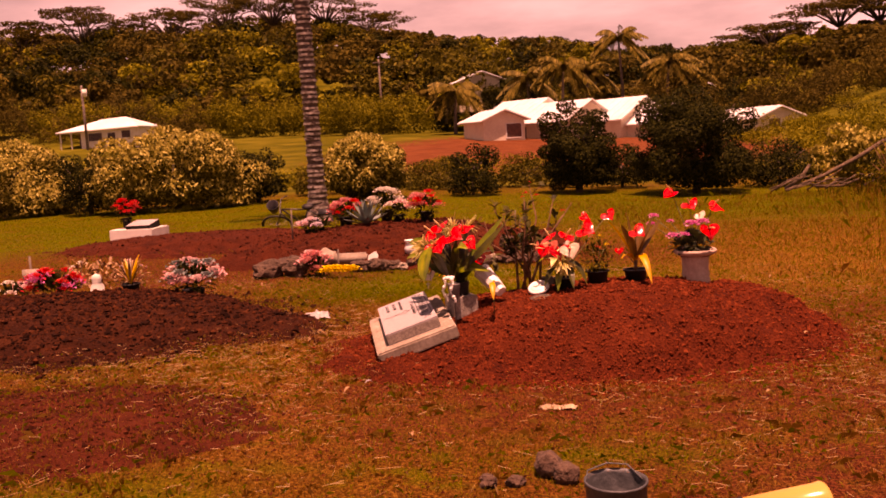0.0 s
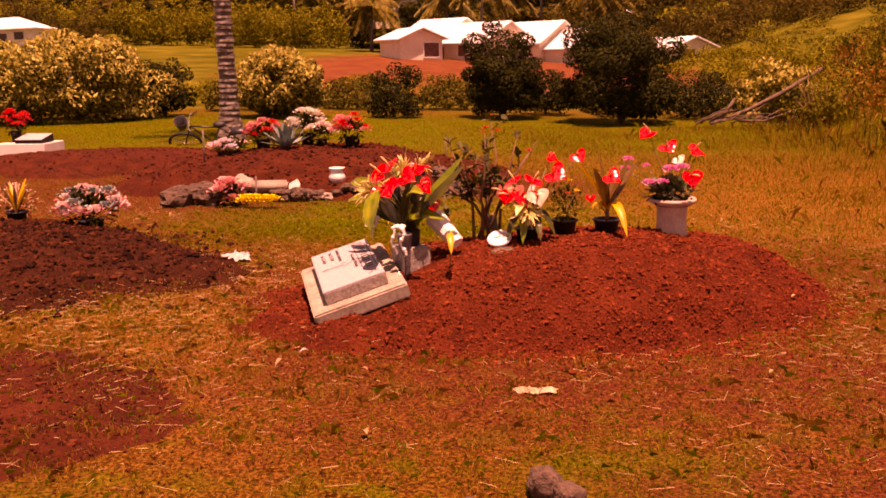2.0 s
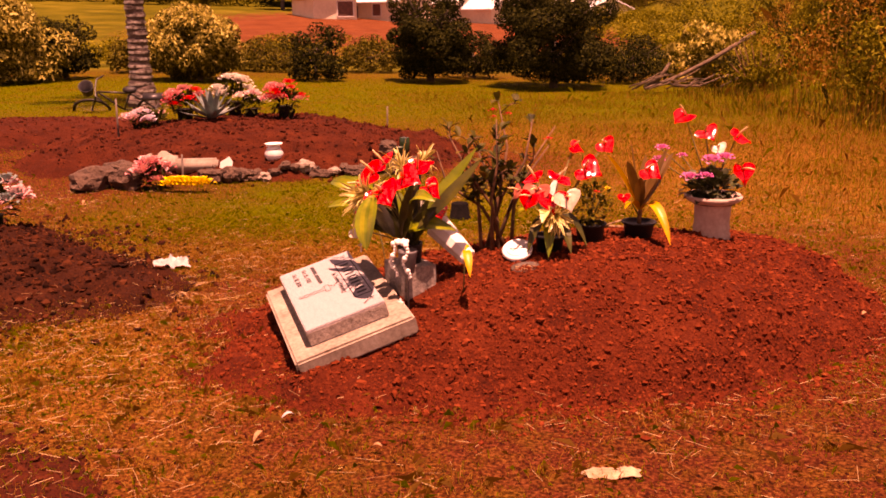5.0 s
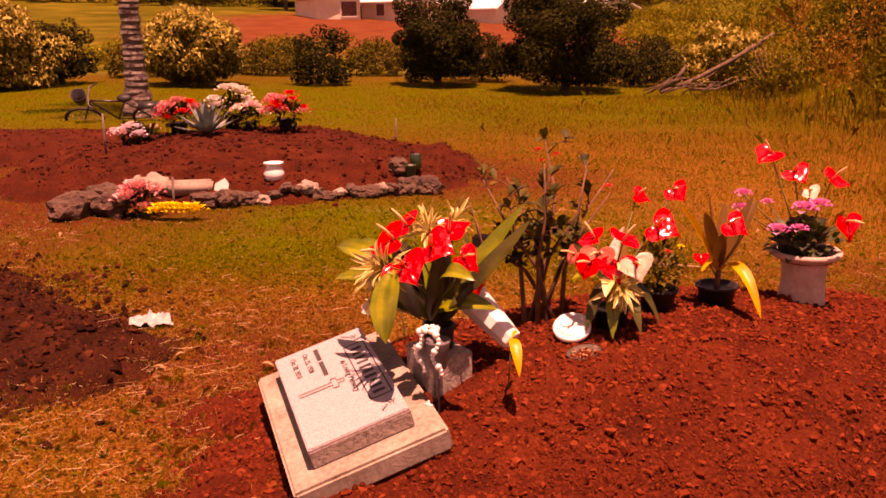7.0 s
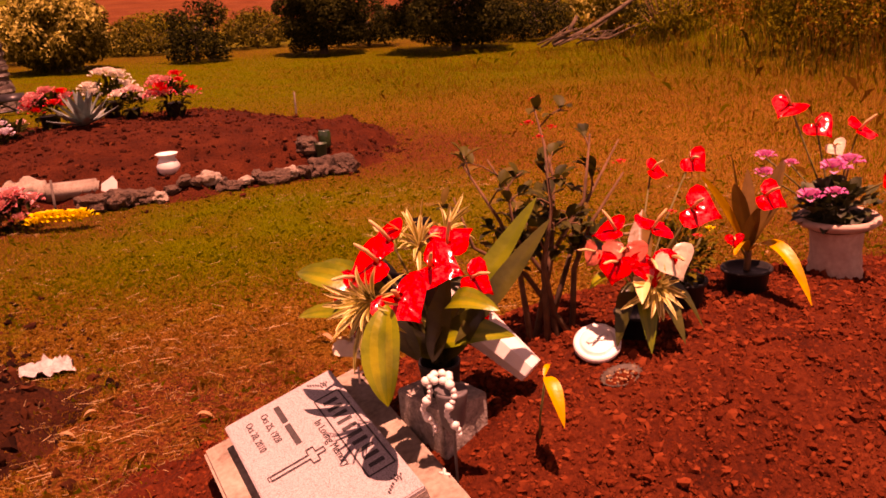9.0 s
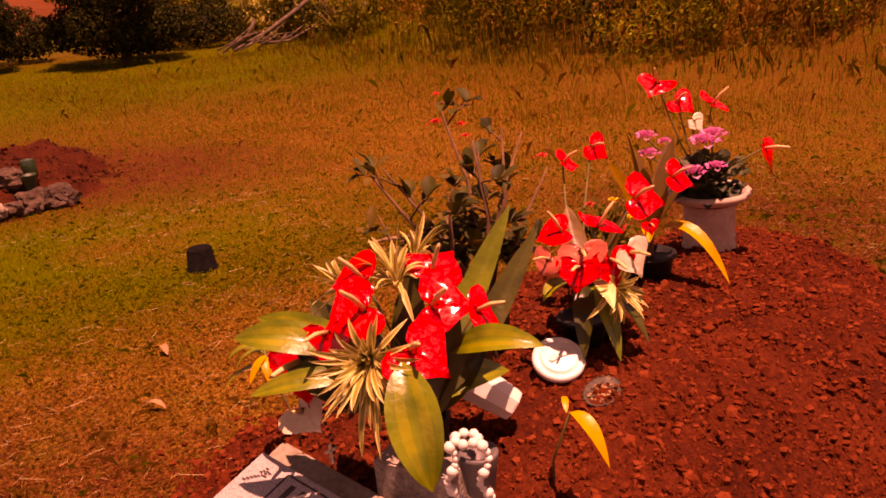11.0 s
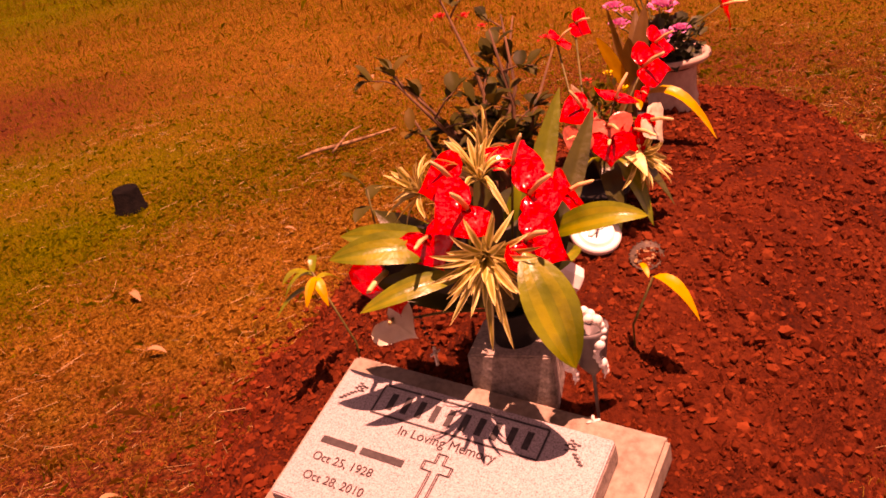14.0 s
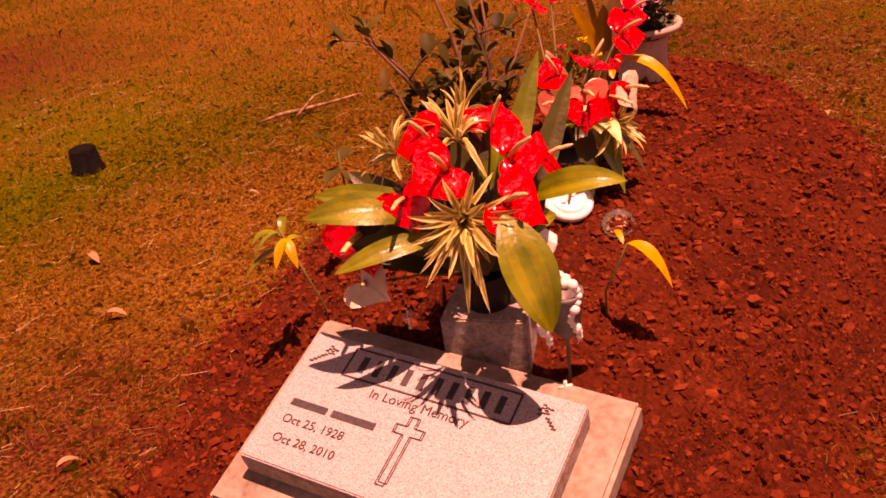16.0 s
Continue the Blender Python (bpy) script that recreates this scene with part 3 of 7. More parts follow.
for nm, x, y, w, h, mt, fl, sz, sd, dr in SHRUBS:
    lab = "bushy tree with pale yellow flowering shoots hanging over olive leaves" if fl else "dense dark green leafy bush at the lawn's edge"
    broad_tree(nm, x, y, w, h, mt, lab, int((20000 if nm == "dark_tree" else 19000 if fl else 9000) * w * h / 7), sz, dr, sd, flush=fl, ratio=0.6)


def scrub(name, spots, mat, size, label, count, droop=0.0):
    """Many low bushes as one growth; spots are (x, y, radius, height)."""
    blobs = []
    for x, y, r, h in spots:
        z = gz(x, y)
        for k in range(6):
            blobs.append((x + r * rng.normal() * 0.5, y + r * rng.normal() * 0.5, z + h * rng.uniform(0.25, 0.75), r * rng.uniform(0.35, 0.6), r * rng.uniform(0.35, 0.6), h * rng.uniform(0.25, 0.45)))
    c, nr = crown_points(blobs, count, 0.6)
    v, q = leaf_soup(c, nr, size, size * 0.42, droop)
    return tagged(new(name, soup(name, v, q, mat)), label, "undergrowth", kind="stuff")


# hedgerow behind the meadow, and brush round the houses
row = [(-62 + 1.5 * k + rng.normal() * 0.4, 122 + 0.1 * k + rng.normal() * 2.0, 2.4, 5.3 + rng.normal() * 0.7) for k in range(34)]
scrub("hedgerow", row, leaf_yellowgreen, 0.42, "long yellow-green hedge across the far meadow", 42000)
screen = [(-11.0, 141, 2.6, 9.5), (-9.0, 144, 2.2, 8.0), (0.4, 141, 2.4, 8.5), (2.6, 143, 2.8, 10.5), (5.2, 142, 2.4, 9.0), (8.0, 141, 2.6, 9.5), (24, 142, 2.8, 6.5), (29, 143, 2.8, 6.0), (34, 143, 3.0, 7.0)]
scrub("dark_thicket", screen, leaf_dark, 0.42, "dark leafy trees screening the far houses", 22000)
brush = [(rng.uniform(-75, -38), rng.uniform(112, 128), 2.5, rng.uniform(3, 6)) for k in range(22)] + [(rng.uniform(2, 60), rng.uniform(112, 138), 3.0, rng.uniform(3, 8)) for k in range(42)]
scrub("brush", brush, leaf_wood, 0.45, "mixed brush and young trees behind the houses", 46000)
hillside = [(rng.uniform(17, 62), rng.uniform(52, 98), 1.4, rng.uniform(0.8, 2.0)) for k in range(70)]
scrub("hillside_brush", hillside, leaf_yellowgreen, 0.3, "yellow-green weeds on the rough hillside", 16000)
meadow = [(rng.uniform(-34, 4), rng.uniform(38, 66), 1.2, rng.uniform(0.4, 1.1)) for k in range(90)]
scrub("meadow_weeds", meadow, leaf_yellowgreen, 0.2, "tall yellow-green weeds in the meadow", 16000)


def far_woods():
    """The wooded slope: crowns of many small leaf sprays, none alike in height or colour."""
    vs, mi, k = [], [], 0
    for yy0 in np.arange(140, 285, 9.0):
        for xx0 in np.arange(-185, 185, 8.5):
            xx, yy = xx0 + rng.normal() * 3, yy0 + rng.normal() * 3
            if abs(xx) > 0.62 * yy + 12:
                continue
            z = gz(xx, yy)
            room = 1.3 + float(ridge_slope(xx, yy)) * math.hypot(xx, yy) * rng.uniform(0.90, 1.0) - z
            h = min(rng.uniform(7, 15) * (0.8 + 0.4 * float(ramp01(yy, 138, 210))), room)
            if h < 3.5:
                continue
            w = h * rng.uniform(0.5, 0.8)
            blobs = []
            for j in range(9):
                a0, q0 = rng.random() * 6.28, rng.uniform(0.1, 0.7)
                blobs.append((xx + math.cos(a0) * w * q0, yy + math.sin(a0) * w * q0, z + h * (0.93 - 0.5 * q0 * q0 - 0.45 * rng.random() ** 1.5), w * rng.uniform(0.2, 0.38), w * rng.uniform(0.2, 0.38), h * rng.uniform(0.07, 0.14)))
            c, nr = crown_points(blobs, 620, 0.75)
            v, q = leaf_soup(c, nr, 0.95, 0.62)
            vs.append(v)
            mi.append(np.full(len(q), rng.choice(4, p=[0.40, 0.24, 0.24, 0.12])))
    v = np.concatenate(vs)
    ob = new("woodland", soup("woodland", v, np.arange(len(v)).reshape(-1, 4), [leaf_wood, leaf_dark, leaf_olive, leaf_yellowgreen], np.concatenate(mi)))
    return tagged(ob, "mixed tropical woodland covering the far hillside", "woodland", kind="stuff")


far_woods()


def umbrella_tree(x, y, h, w, seed):
    """A tall tree with a flat spreading crown over bare forking limbs."""
    g = np.random.default_rng(seed)
    root = empty("umbrella_tree", at(x, y, gz(x, y)), "tall tree with flat layered umbrella crown on the ridge", "tree", "trees on the ridge")
    m = Mesh().tube([(0, 0, -1), (0.2, 0, h * 0.3), (0, 0.3, h * 0.5)], [0.6, 0.45, 0.38], 8)
    blobs = []
    for k in range(13):
        an = 2.4 * k
        d = Vector((math.cos(an), math.sin(an), 0)) * w * 0.5 * math.sqrt((k + 1) / 13)
        zt = h * (0.98 - 0.22 * (d.length / (w * 0.5)) ** 2 + g.normal() * 0.03)
        m.tube([(0, 0.3, h * 0.45), d * 0.45 + Vector((0, 0, h * 0.72)), d * 0.9 + Vector((0, 0, zt - 0.4))], [0.3, 0.18, 0.06], 5)
        blobs.append((d.x, d.y, zt, w * 0.16, w * 0.16, h * 0.035))
        blobs.append((d.x * 0.8 + g.normal(), d.y * 0.8 + g.normal(), zt - h * 0.06, w * 0.12, w * 0.12, h * 0.03))
    part("trunk", m, bark, root)
    c, nr = crown_points(blobs, 3000, 0.4)
    v, q = leaf_soup(c, nr, 0.85, 0.42)
    ob = new("crown", soup("crown", v, q, leaf_wood))
    ob.parent = root
    return root


for k, (az, el, dist, w) in enumerate([(-28.5, 8.0, 232, 18), (-25.2, 8.9, 235, 20), (-20.3, 8.6, 238, 22), (-17, 9.3, 240, 24), (-14.2, 9.6, 236, 24), (-11, 9.3, 238, 24), (-8.3, 8.0, 240, 22), (15.8, 5.6, 225, 22), (19.5, 6.6, 215, 24), (21.6, 6.8, 210, 24), (24.6, 6.3, 205, 26), (26.8, 5.8, 205, 24)]):
    x, y = dist * math.sin(radians(az)), dist * math.cos(radians(az))
    umbrella_tree(x, y, max(9.0, 1.3 + math.tan(radians(el)) * dist - gz(x, y)), w, 50 + k)


def coconut_palm(x, y, h, lean, seed, fronds=30, length=4.6):
    g = np.random.default_rng(seed)
    root = empty("coconut_palm", at(x, y, gz(x, y)), "coconut palm with yellowing drooping fronds", "palm tree", "palms behind the houses")
    pts = [(lean * t * t * h, 0.05 * h * t, h * t - 0.3 * (t == 0)) for t in np.linspace(0, 1, 8).tolist()]
    part("trunk", Mesh().tube(pts, list(np.linspace(0.26, 0.14, 8)), 9), bark_palm, root)
    top = Vector(pts[-1])
    for k in range(fronds):
        an = 2.4 * k + g.random() * 0.4
        el = g.uniform(-0.5, 1.25)
        m = Mesh()
        L = length * g.uniform(0.8, 1.1)
        d = Vector((math.cos(an), math.sin(an), 0))
        spine = []
        for t in np.linspace(0, 1, 9).tolist():
            spine.append(top + d * L * t * (0.55 + 0.4 * math.cos(el)) + Vector((0, 0, L * (math.sin(el) * t * 0.9 - 0.62 * t * t))))
        m.tube(spine, list(np.linspace(0.05, 0.012, 9)), 4)
        side = d.cross(Vector((0, 0, 1)))
        for j in range(1, 36):
            t = j / 36
            i0 = min(int(t * 8), 7)
            p = spine[i0].lerp(spine[i0 + 1], t * 8 - i0)
            ll = 0.85 * math.sin(math.pi * (0.12 + 0.8 * t)) + 0.12
            for s in (-1, 1):
                tip = p + side * s * ll * 0.75 + d * ll * 0.35 - Vector((0, 0, ll * (0.55 + 0.5 * g.random())))
                wv = (d * 0.13)
                m.add([p - wv, p + wv, tip], [(0, 1, 2)])
        part("frond", m, frond, root, smooth=False)
    return root


for k, (x, y, h, ln) in enumerate([(7.7, 124, 9.0, 0.04), (16.6, 130, 13.2, -0.03), (21.8, 126, 9.5, 0.06), (3.6, 132, 8.0, -0.05), (12.0, 136, 9.0, 0.03), (26.0, 134, 8.5, 0.05), (-6.5, 118, 5.5, 0.05)]):
    coconut_palm(x, y, h, ln, 80 + k)


# the palm beside the graves, ringed with leaf scars
def ringed_palm(x, y, h):
    root = empty("palm_tree", at(x, y, tz(x, y)), "tall palm with grey-brown ringed trunk, standing at a grave", "palm tree")
    m = Mesh()
    prof_r, pts = [], []
    z, k = -0.2, 0
    while z < h:
        t = z / h
        r = 0.145 + 0.13 * math.exp(-max(z, 0) * 2.6) + 0.02 * (1 - t)
        wob = 0.01 * math.sin(k * 2.1)
        for dz, dr in ((0, 0.0), (0.035, 0.004), (0.04, 0.018), (0.088, 0.020), (0.093, 0.001)):
            pts.append((-0.10 * t * t + wob, 0.05 * t, z + dz))
            prof_r.append(r + dr)
        z += 0.115 + 0.02 * math.sin(k * 1.7)
        k += 1
    m.tube(pts, prof_r, 20)
    part("trunk", m, bark_palm, root)
    # pale bands of old leaf scars
    for j in range(0, k, 1):
        i0 = j * 5
        b = Mesh().tube([pts[i0 + 2], pts[i0 + 3]], [prof_r[i0 + 2] + 0.003, prof_r[i0 + 3] + 0.003], 20, caps=False)
        part("leaf_scar", b, scar_pale, root)
    g = np.random.default_rng(5)
    top = Vector(pts[-1])
    for kf in range(13):
        an = 2.4 * kf
        d = Vector((math.cos(an), math.sin(an), 0))
        el = g.uniform(-0.2, 1.2)
        L = 2.6
        spine = [top + d * L * t * 0.8 + Vector((0, 0, L * (math.sin(el) * t * 0.9 - 0.6 * t * t))) for t in np.linspace(0, 1, 8).tolist()]
        f = Mesh().tube(spine, list(np.linspace(0.04, 0.01, 8)), 4)
        side = d.cross(Vector((0, 0, 1)))
        for j in range(1, 24):
            t = j / 24
            i0 = min(int(t * 7), 6)
            p = spine[i0].lerp(spine[i0 + 1], t * 7 - i0)
            ll = 0.6 * math.sin(math.pi * (0.1 + 0.8 * t)) + 0.1
            for s in (-1, 1):
                f.add([p - d * 0.03, p + d * 0.03, p + side * s * ll * 0.8 + d * ll * 0.3 - Vector((0, 0, ll * 0.4))], [(0, 1, 2)])
        part("frond", f, frond, root, smooth=False)
    return root


scar_pale = surface("pale_leaf_scars", [(0.40, (0.10, 0.07, 0.055)), (0.52, (0.40, 0.34, 0.29)), (0.70, (0.64, 0.57, 0.51))], 9, 0.95, 0.5, 40)
ringed_palm(-3.86, 21.3, 7.6)


# ---- houses ----
def gable_block(parent, x, y, z, w, d, h, rise, wall_mat, turn=0.0, eave=0.6, along="y"):
    """Walls and a pitched roof. The ridge runs along the given axis."""
    M = Matrix.Translation((x, y, z)) @ Matrix.Rotation(radians(turn), 4, "Z")
    wm = Mesh()
    hw, hd = w / 2, d / 2
    if along == "y":
        v = [(-hw, -hd, -1.5), (hw, -hd, -1.5), (hw, hd, -1.5), (-hw, hd, -1.5), (-hw, -hd, h), (hw, -hd, h), (hw, hd, h), (-hw, hd, h), (0, -hd, h + rise), (0, hd, h + rise)]
        f = [(0, 1, 5, 8, 4), (2, 3, 7, 9, 6), (1, 2, 6, 5), (3, 0, 4, 7), (4, 8, 9, 7), (8, 5, 6, 9), (3, 2, 1, 0)]
    else:
        v = [(-hw, -hd, -1.5), (hw, -hd, -1.5), (hw, hd, -1.5), (-hw, hd, -1.5), (-hw, -hd, h), (hw, -hd, h), (hw, hd, h), (-hw, hd, h), (-hw, 0, h + rise), (hw, 0, h + rise)]
        f = [(3, 0, 4, 8, 7), (1, 2, 6, 9, 5), (0, 1, 5, 4), (2, 3, 7, 6), (4, 5, 9, 8), (8, 9, 6, 7), (3, 2, 1, 0)]
    wm.add([M @ Vector(p) for p in v], f)
    part("wall", wm, wall_mat, parent, smooth=False)
    s = rise / (hw if along == "y" else hd)
    for sgn in (-1, 1):
        r = Mesh()
        t = 0.14
        if along == "y":
            o = sgn * (hw + eave)
            zl = h + 0.05 - s * eave
            q = [(0, -hd - eave, h + rise + 0.05), (o, -hd - eave, zl), (o, hd + eave, zl), (0, hd + eave, h + rise + 0.05)]
        else:
            o = sgn * (hd + eave)
            zl = h + 0.05 - s * eave
            q = [(-hw - eave, 0, h + rise + 0.05), (-hw - eave, o, zl), (hw + eave, o, zl), (hw + eave, 0, h + rise + 0.05)]
        q2 = [(a0, b0, c0 + t) for a0, b0, c0 in q]
        r.add([M @ Vector(p) for p in q + q2], [(0, 1, 2, 3), (4, 7, 6, 5), (0, 4, 5, 1), (1, 5, 6, 2), (2, 6, 7, 3), (3, 7, 4, 0)])
        rf = part("roof", r, metal_roof, parent, smooth=False)
        if along == "y":
            # standing seams of the sheet roof
            for k in range(int(d / 1.2)):
                yy = -hd + 1.2 * k
                part("seam", Mesh().add([M @ Vector(p) for p in [(0, yy, h + rise + 0.22), (o, yy, zl + 0.17), (o, yy + 0.06, zl + 0.17), (0, yy + 0.06, h + rise + 0.22), (0, yy + 0.03, h + rise + 0.27), (o, yy + 0.03, zl + 0.22)]], [(0, 1, 5, 4), (4, 5, 2, 3), (1, 2, 5), (0, 4, 3)]), metal_roof, rf, smooth=False)
    return M


def window_on(parent, M, c, w, h, axis="x", glass=None):
    """A window in a wall that faces -y (axis x) or -x (axis y): frame, panes, sill."""
    th = 0.10
    box = (lambda cc, s: Mesh().box(cc, s, M)) if axis == "x" else (lambda cc, s: Mesh().box(cc, (s[1], s[0], s[2]), M))
    cx, cy, cz = c
    win = part("window", box(c, (w, th, h)), glass or brown_board, parent, smooth=False)
    out = Vector((0, -0.05, 0)) if axis == "x" else Vector((-0.05, 0, 0))
    al = Vector((1, 0, 0)) if axis == "x" else Vector((0, 1, 0))
    for s in (-1, 1):
        p = Vector(c) + out + al * s * w / 2
        part("jamb", box(p, (0.10, th, h + 0.1)), white_paint, win, smooth=False)
        p = Vector(c) + out + Vector((0, 0, s * h / 2))
        part("sill", box(p, (w + 0.1, th, 0.09)), white_paint, win, smooth=False)
    for k in range(1, int(h / 0.18)):
        p = Vector(c) + out + Vector((0, 0, -h / 2 + 0.18 * k))
        part("slat", box(p, (w - 0.1, 0.05, 0.03)), brown_board, win, smooth=False)
    return win


# the long low school-like house with several white roofs
hs = empty("long_house", at(0, 0, 0), "long cream house with several white metal roofs on red earth", "house")
M1 = gable_block(hs, -1.35, 105, 0.1, 5.0, 6.0, 3.0, 1.0, cream_wall, 24)
window_on(hs, M1, (1.15, -3.0, 1.75), 1.9, 1.6)
part("step", Mesh().box((0.2, -4.0, 0.15), (4.2, 1.6, 0.3), M1).box((0.2, -4.8, 0.0), (5.0, 1.2, 0.2), M1), concrete, hs, smooth=False)
M2 = gable_block(hs, 5.9, 109, -0.1, 8.0, 10.5, 2.8, 2.0, cream_wall, 44)
window_on(hs, M2, (-4.0, -2.0, 1.8), 1.3, 1.3, "y")
window_on(hs, M2, (-1.5, -5.25, 1.7), 1.3, 1.3)
part("door", Mesh().box((-4.02, 1.4, 1.2), (0.1, 1.0, 2.1), M2), brown_board, hs)
M3 = gable_block(hs, 2.6, 117, 0.3, 6.0, 7.0, 3.7, 1.5, cream_wall, 44)
M4 = gable_block(hs, 11.6, 111, -0.2, 8.0, 12.0, 2.7, 2.2, cream_wall, 44)
window_on(hs, M4, (0.0, -6.0, 1.5), 2.4, 1.2)
M5 = gable_block(hs, 15.6, 107, -0.6, 6.0, 9.0, 2.5, 1.8, cream_wall, 44)
window_on(hs, M5, (0.4, -4.5, 1.5), 1.8, 1.2)
hs2 = empty("small_house", at(0, 0, 0), "cream gabled house with white roof and brown window", "house")
M6 = gable_block(hs2, 27.9, 106, -1.0, 5.0, 10.0, 2.6, 1.0, cream_wall, 18)
window_on(hs2, M6, (-0.6, -5.0, 1.45), 1.5, 2.0)

# white house with a hipped roof
wh = empty("white_house", at(-48.6, 110, 3.05) @ Matrix.Scale(0.84, 4), "white house with a pale hipped roof and open porch", "house")
part("wall", Mesh().box((0.9, 0, 0.9), (8.6, 6.4, 3.4)), white_paint, wh, smooth=False)
r = Mesh()
r.add([(-6.6, -4.2, 2.2), (5.9, -4.2, 2.55), (5.9, 4.2, 2.55), (-6.6, 4.2, 2.2), (-1.4, 0, 3.9), (2.2, 0, 4.1), (-6.6, -4.2, 2.05), (5.9, -4.2, 2.4), (5.9, 4.2, 2.4), (-6.6, 4.2, 2.05)],
      [(0, 1, 5, 4), (1, 2, 5), (2, 3, 4, 5), (3, 0, 4), (6, 7, 1, 0), (7, 8, 2, 1), (8, 9, 3, 2), (9, 6, 0, 3), (9, 8, 7, 6)])
part("roof", r, metal_roof, wh, smooth=False)
for px in (-6.2, -4.6):
    part("post", Mesh().box((px, -3.7, 0.6), (0.14, 0.14, 3.2)), white_paint, wh, smooth=False)
part("porch_wall", Mesh().box((-4.4, 1.5, 0.8), (3.0, 0.2, 3.0)), brown_board, wh, smooth=False)
window_on(wh, Matrix(), (-1.2, -3.22, 1.3), 2.1, 1.2, glass=dark_glass)
window_on(wh, Matrix(), (3.4, -3.22, 1.5), 1.4, 1.1, glass=dark_glass)
part("door", Mesh().box((1.2, -3.22, 0.7), (1.1, 0.1, 2.2)), dark_glass, wh, smooth=False)
part("foundation", Mesh().box((0.9, 0, -1.2), (8.8, 6.6, 1.2)), concrete, wh, smooth=False)
# roofs among the trees
fh = empty("far_house", at(0, 0, 0), "white-roofed house half hidden by trees", "house")
gable_block(fh, -5.3, 150, 6.9, 9.0, 10.0, 3.0, 1.6, cream_wall, 20)
fh2 = empty("far_house", at(0, 0, 0), "white-roofed house half hidden by trees", "house")
gable_block(fh2, 30.0, 152, 4.9, 7.0, 8.0, 2.4, 1.2, cream_wall, -15)
sh = empty("shed", at(-57.0, 126, gz(-57.0, 126)), "small shed with rusty red sheet roof", "shed")
part("wall", Mesh().box((0, 0, 1.2), (5.0, 4.0, 3.4)), brown_board, sh, smooth=False)
part("roof", Mesh().add([(-3, -2.6, 2.9), (3, -2.6, 2.9), (3, 2.6, 3.9), (-3, 2.6, 3.9), (-3, -2.6, 3.0), (3, -2.6, 3.0), (3, 2.6, 4.0), (-3, 2.6, 4.0)], [(3, 2, 1, 0), (4, 5, 6, 7), (0, 1, 5, 4), (1, 2, 6, 5), (2, 3, 7, 6), (3, 0, 4, 7)]), rust_roof, sh, smooth=False)

pole_wood = surface("weathered_pole", [(0.3, (0.07, 0.05, 0.04)), (0.7, (0.18, 0.14, 0.11))], 6, 0.9, 0.4)
for k, (x, y, h, lamp) in enumerate([(-49.6, 105, 7.6, True), (-17.5, 129, 10.5, False)]):
    pl = empty("utility_pole", at(x, y, gz(x, y)), "weathered wooden utility pole" + (" with a pale lamp box near its top" if lamp else " beside the hedge"), "utility pole")
    part("pole", Mesh().tube([(0, 0, -0.5), (0, 0, h)], [0.17, 0.12], 10), pole_wood, pl)
    if lamp:
        part("lamp_box", Mesh().box((0.32, -0.05, h - 0.9), (0.5, 0.4, 0.85), bevel=0.06), white_paint, pl)
        part("bracket", Mesh().tube([(0, 0, h - 0.6), (0.3, 0, h - 0.6)], 0.04, 6), pole_wood, pl)
    else:
        part("crossarm", Mesh().box((0, -0.15, h - 0.5), (1.6, 0.1, 0.12)), pole_wood, pl, smooth=False)


# ---- the near grave ----
U = Vector((0.213, -0.968, -0.077)).normalized()
V = Vector((0.941, 0.185, 0.281))
V = (V - U * V.dot(U)).normalized()
N = U.cross(V)
C = Vector((-0.194, 6.93, 0.275))
STONE = Matrix(((U.x, V.x, N.x, C.x), (U.y, V.y, N.y, C.y), (U.z, V.z, N.z, C.z), (0, 0, 0, 1)))

gm = empty("grave_marker", STONE @ Matrix.Translation((0, 0, -0.20)), "grey granite tablet with carved lettering on a tilted concrete base", "grave marker")
Z0 = 0.20
base = Mesh().box((0.01, 0.0, Z0 - 0.07 - 0.038), (0.745, 0.48, 0.076), bevel=0.009)
part("concrete_base", base, concrete, gm, "tan weathered concrete base slab", False)
tab = part("granite_tablet", Mesh().box((0, 0, Z0 - 0.035), (0.608, 0.318, 0.068), bevel=0.003), [granite], gm, "speckled grey granite tablet", False)
part("rough_edge", Mesh().box((0, 0, Z0 - 0.038), (0.6105, 0.3205, 0.056), bevel=0.003), granite_rough, tab, "rough dark split edges", False)


def lettering(text, size, x, y, parent, align="LEFT", name="inscription"):
    cu = bpy.data.curves.new(name, "FONT")
    cu.body, cu.size, cu.align_x = text, size, align
    cu.extrude = 0.0006
    tmp = bpy.data.objects.new("lettering", cu)
    scene.collection.objects.link(tmp)
    bpy.context.view_layer.update()
    me = bpy.data.meshes.new_from_object(tmp.evaluated_get(bpy.context.evaluated_depsgraph_get()))
    bpy.data.objects.remove(tmp)
    me.materials.clear()
    me.materials.append(engraving)
    ob = new(name, me)
    ob.parent = parent
    ob.location = (x, y, Z0 + 0.0002)
    return ob


def bar(cx, cy, w, h, parent, name="engraved_bar"):
    return part(name, Mesh().box((cx, cy, Z0), (w, h, 0.0012)), engraving, parent, smooth=False)


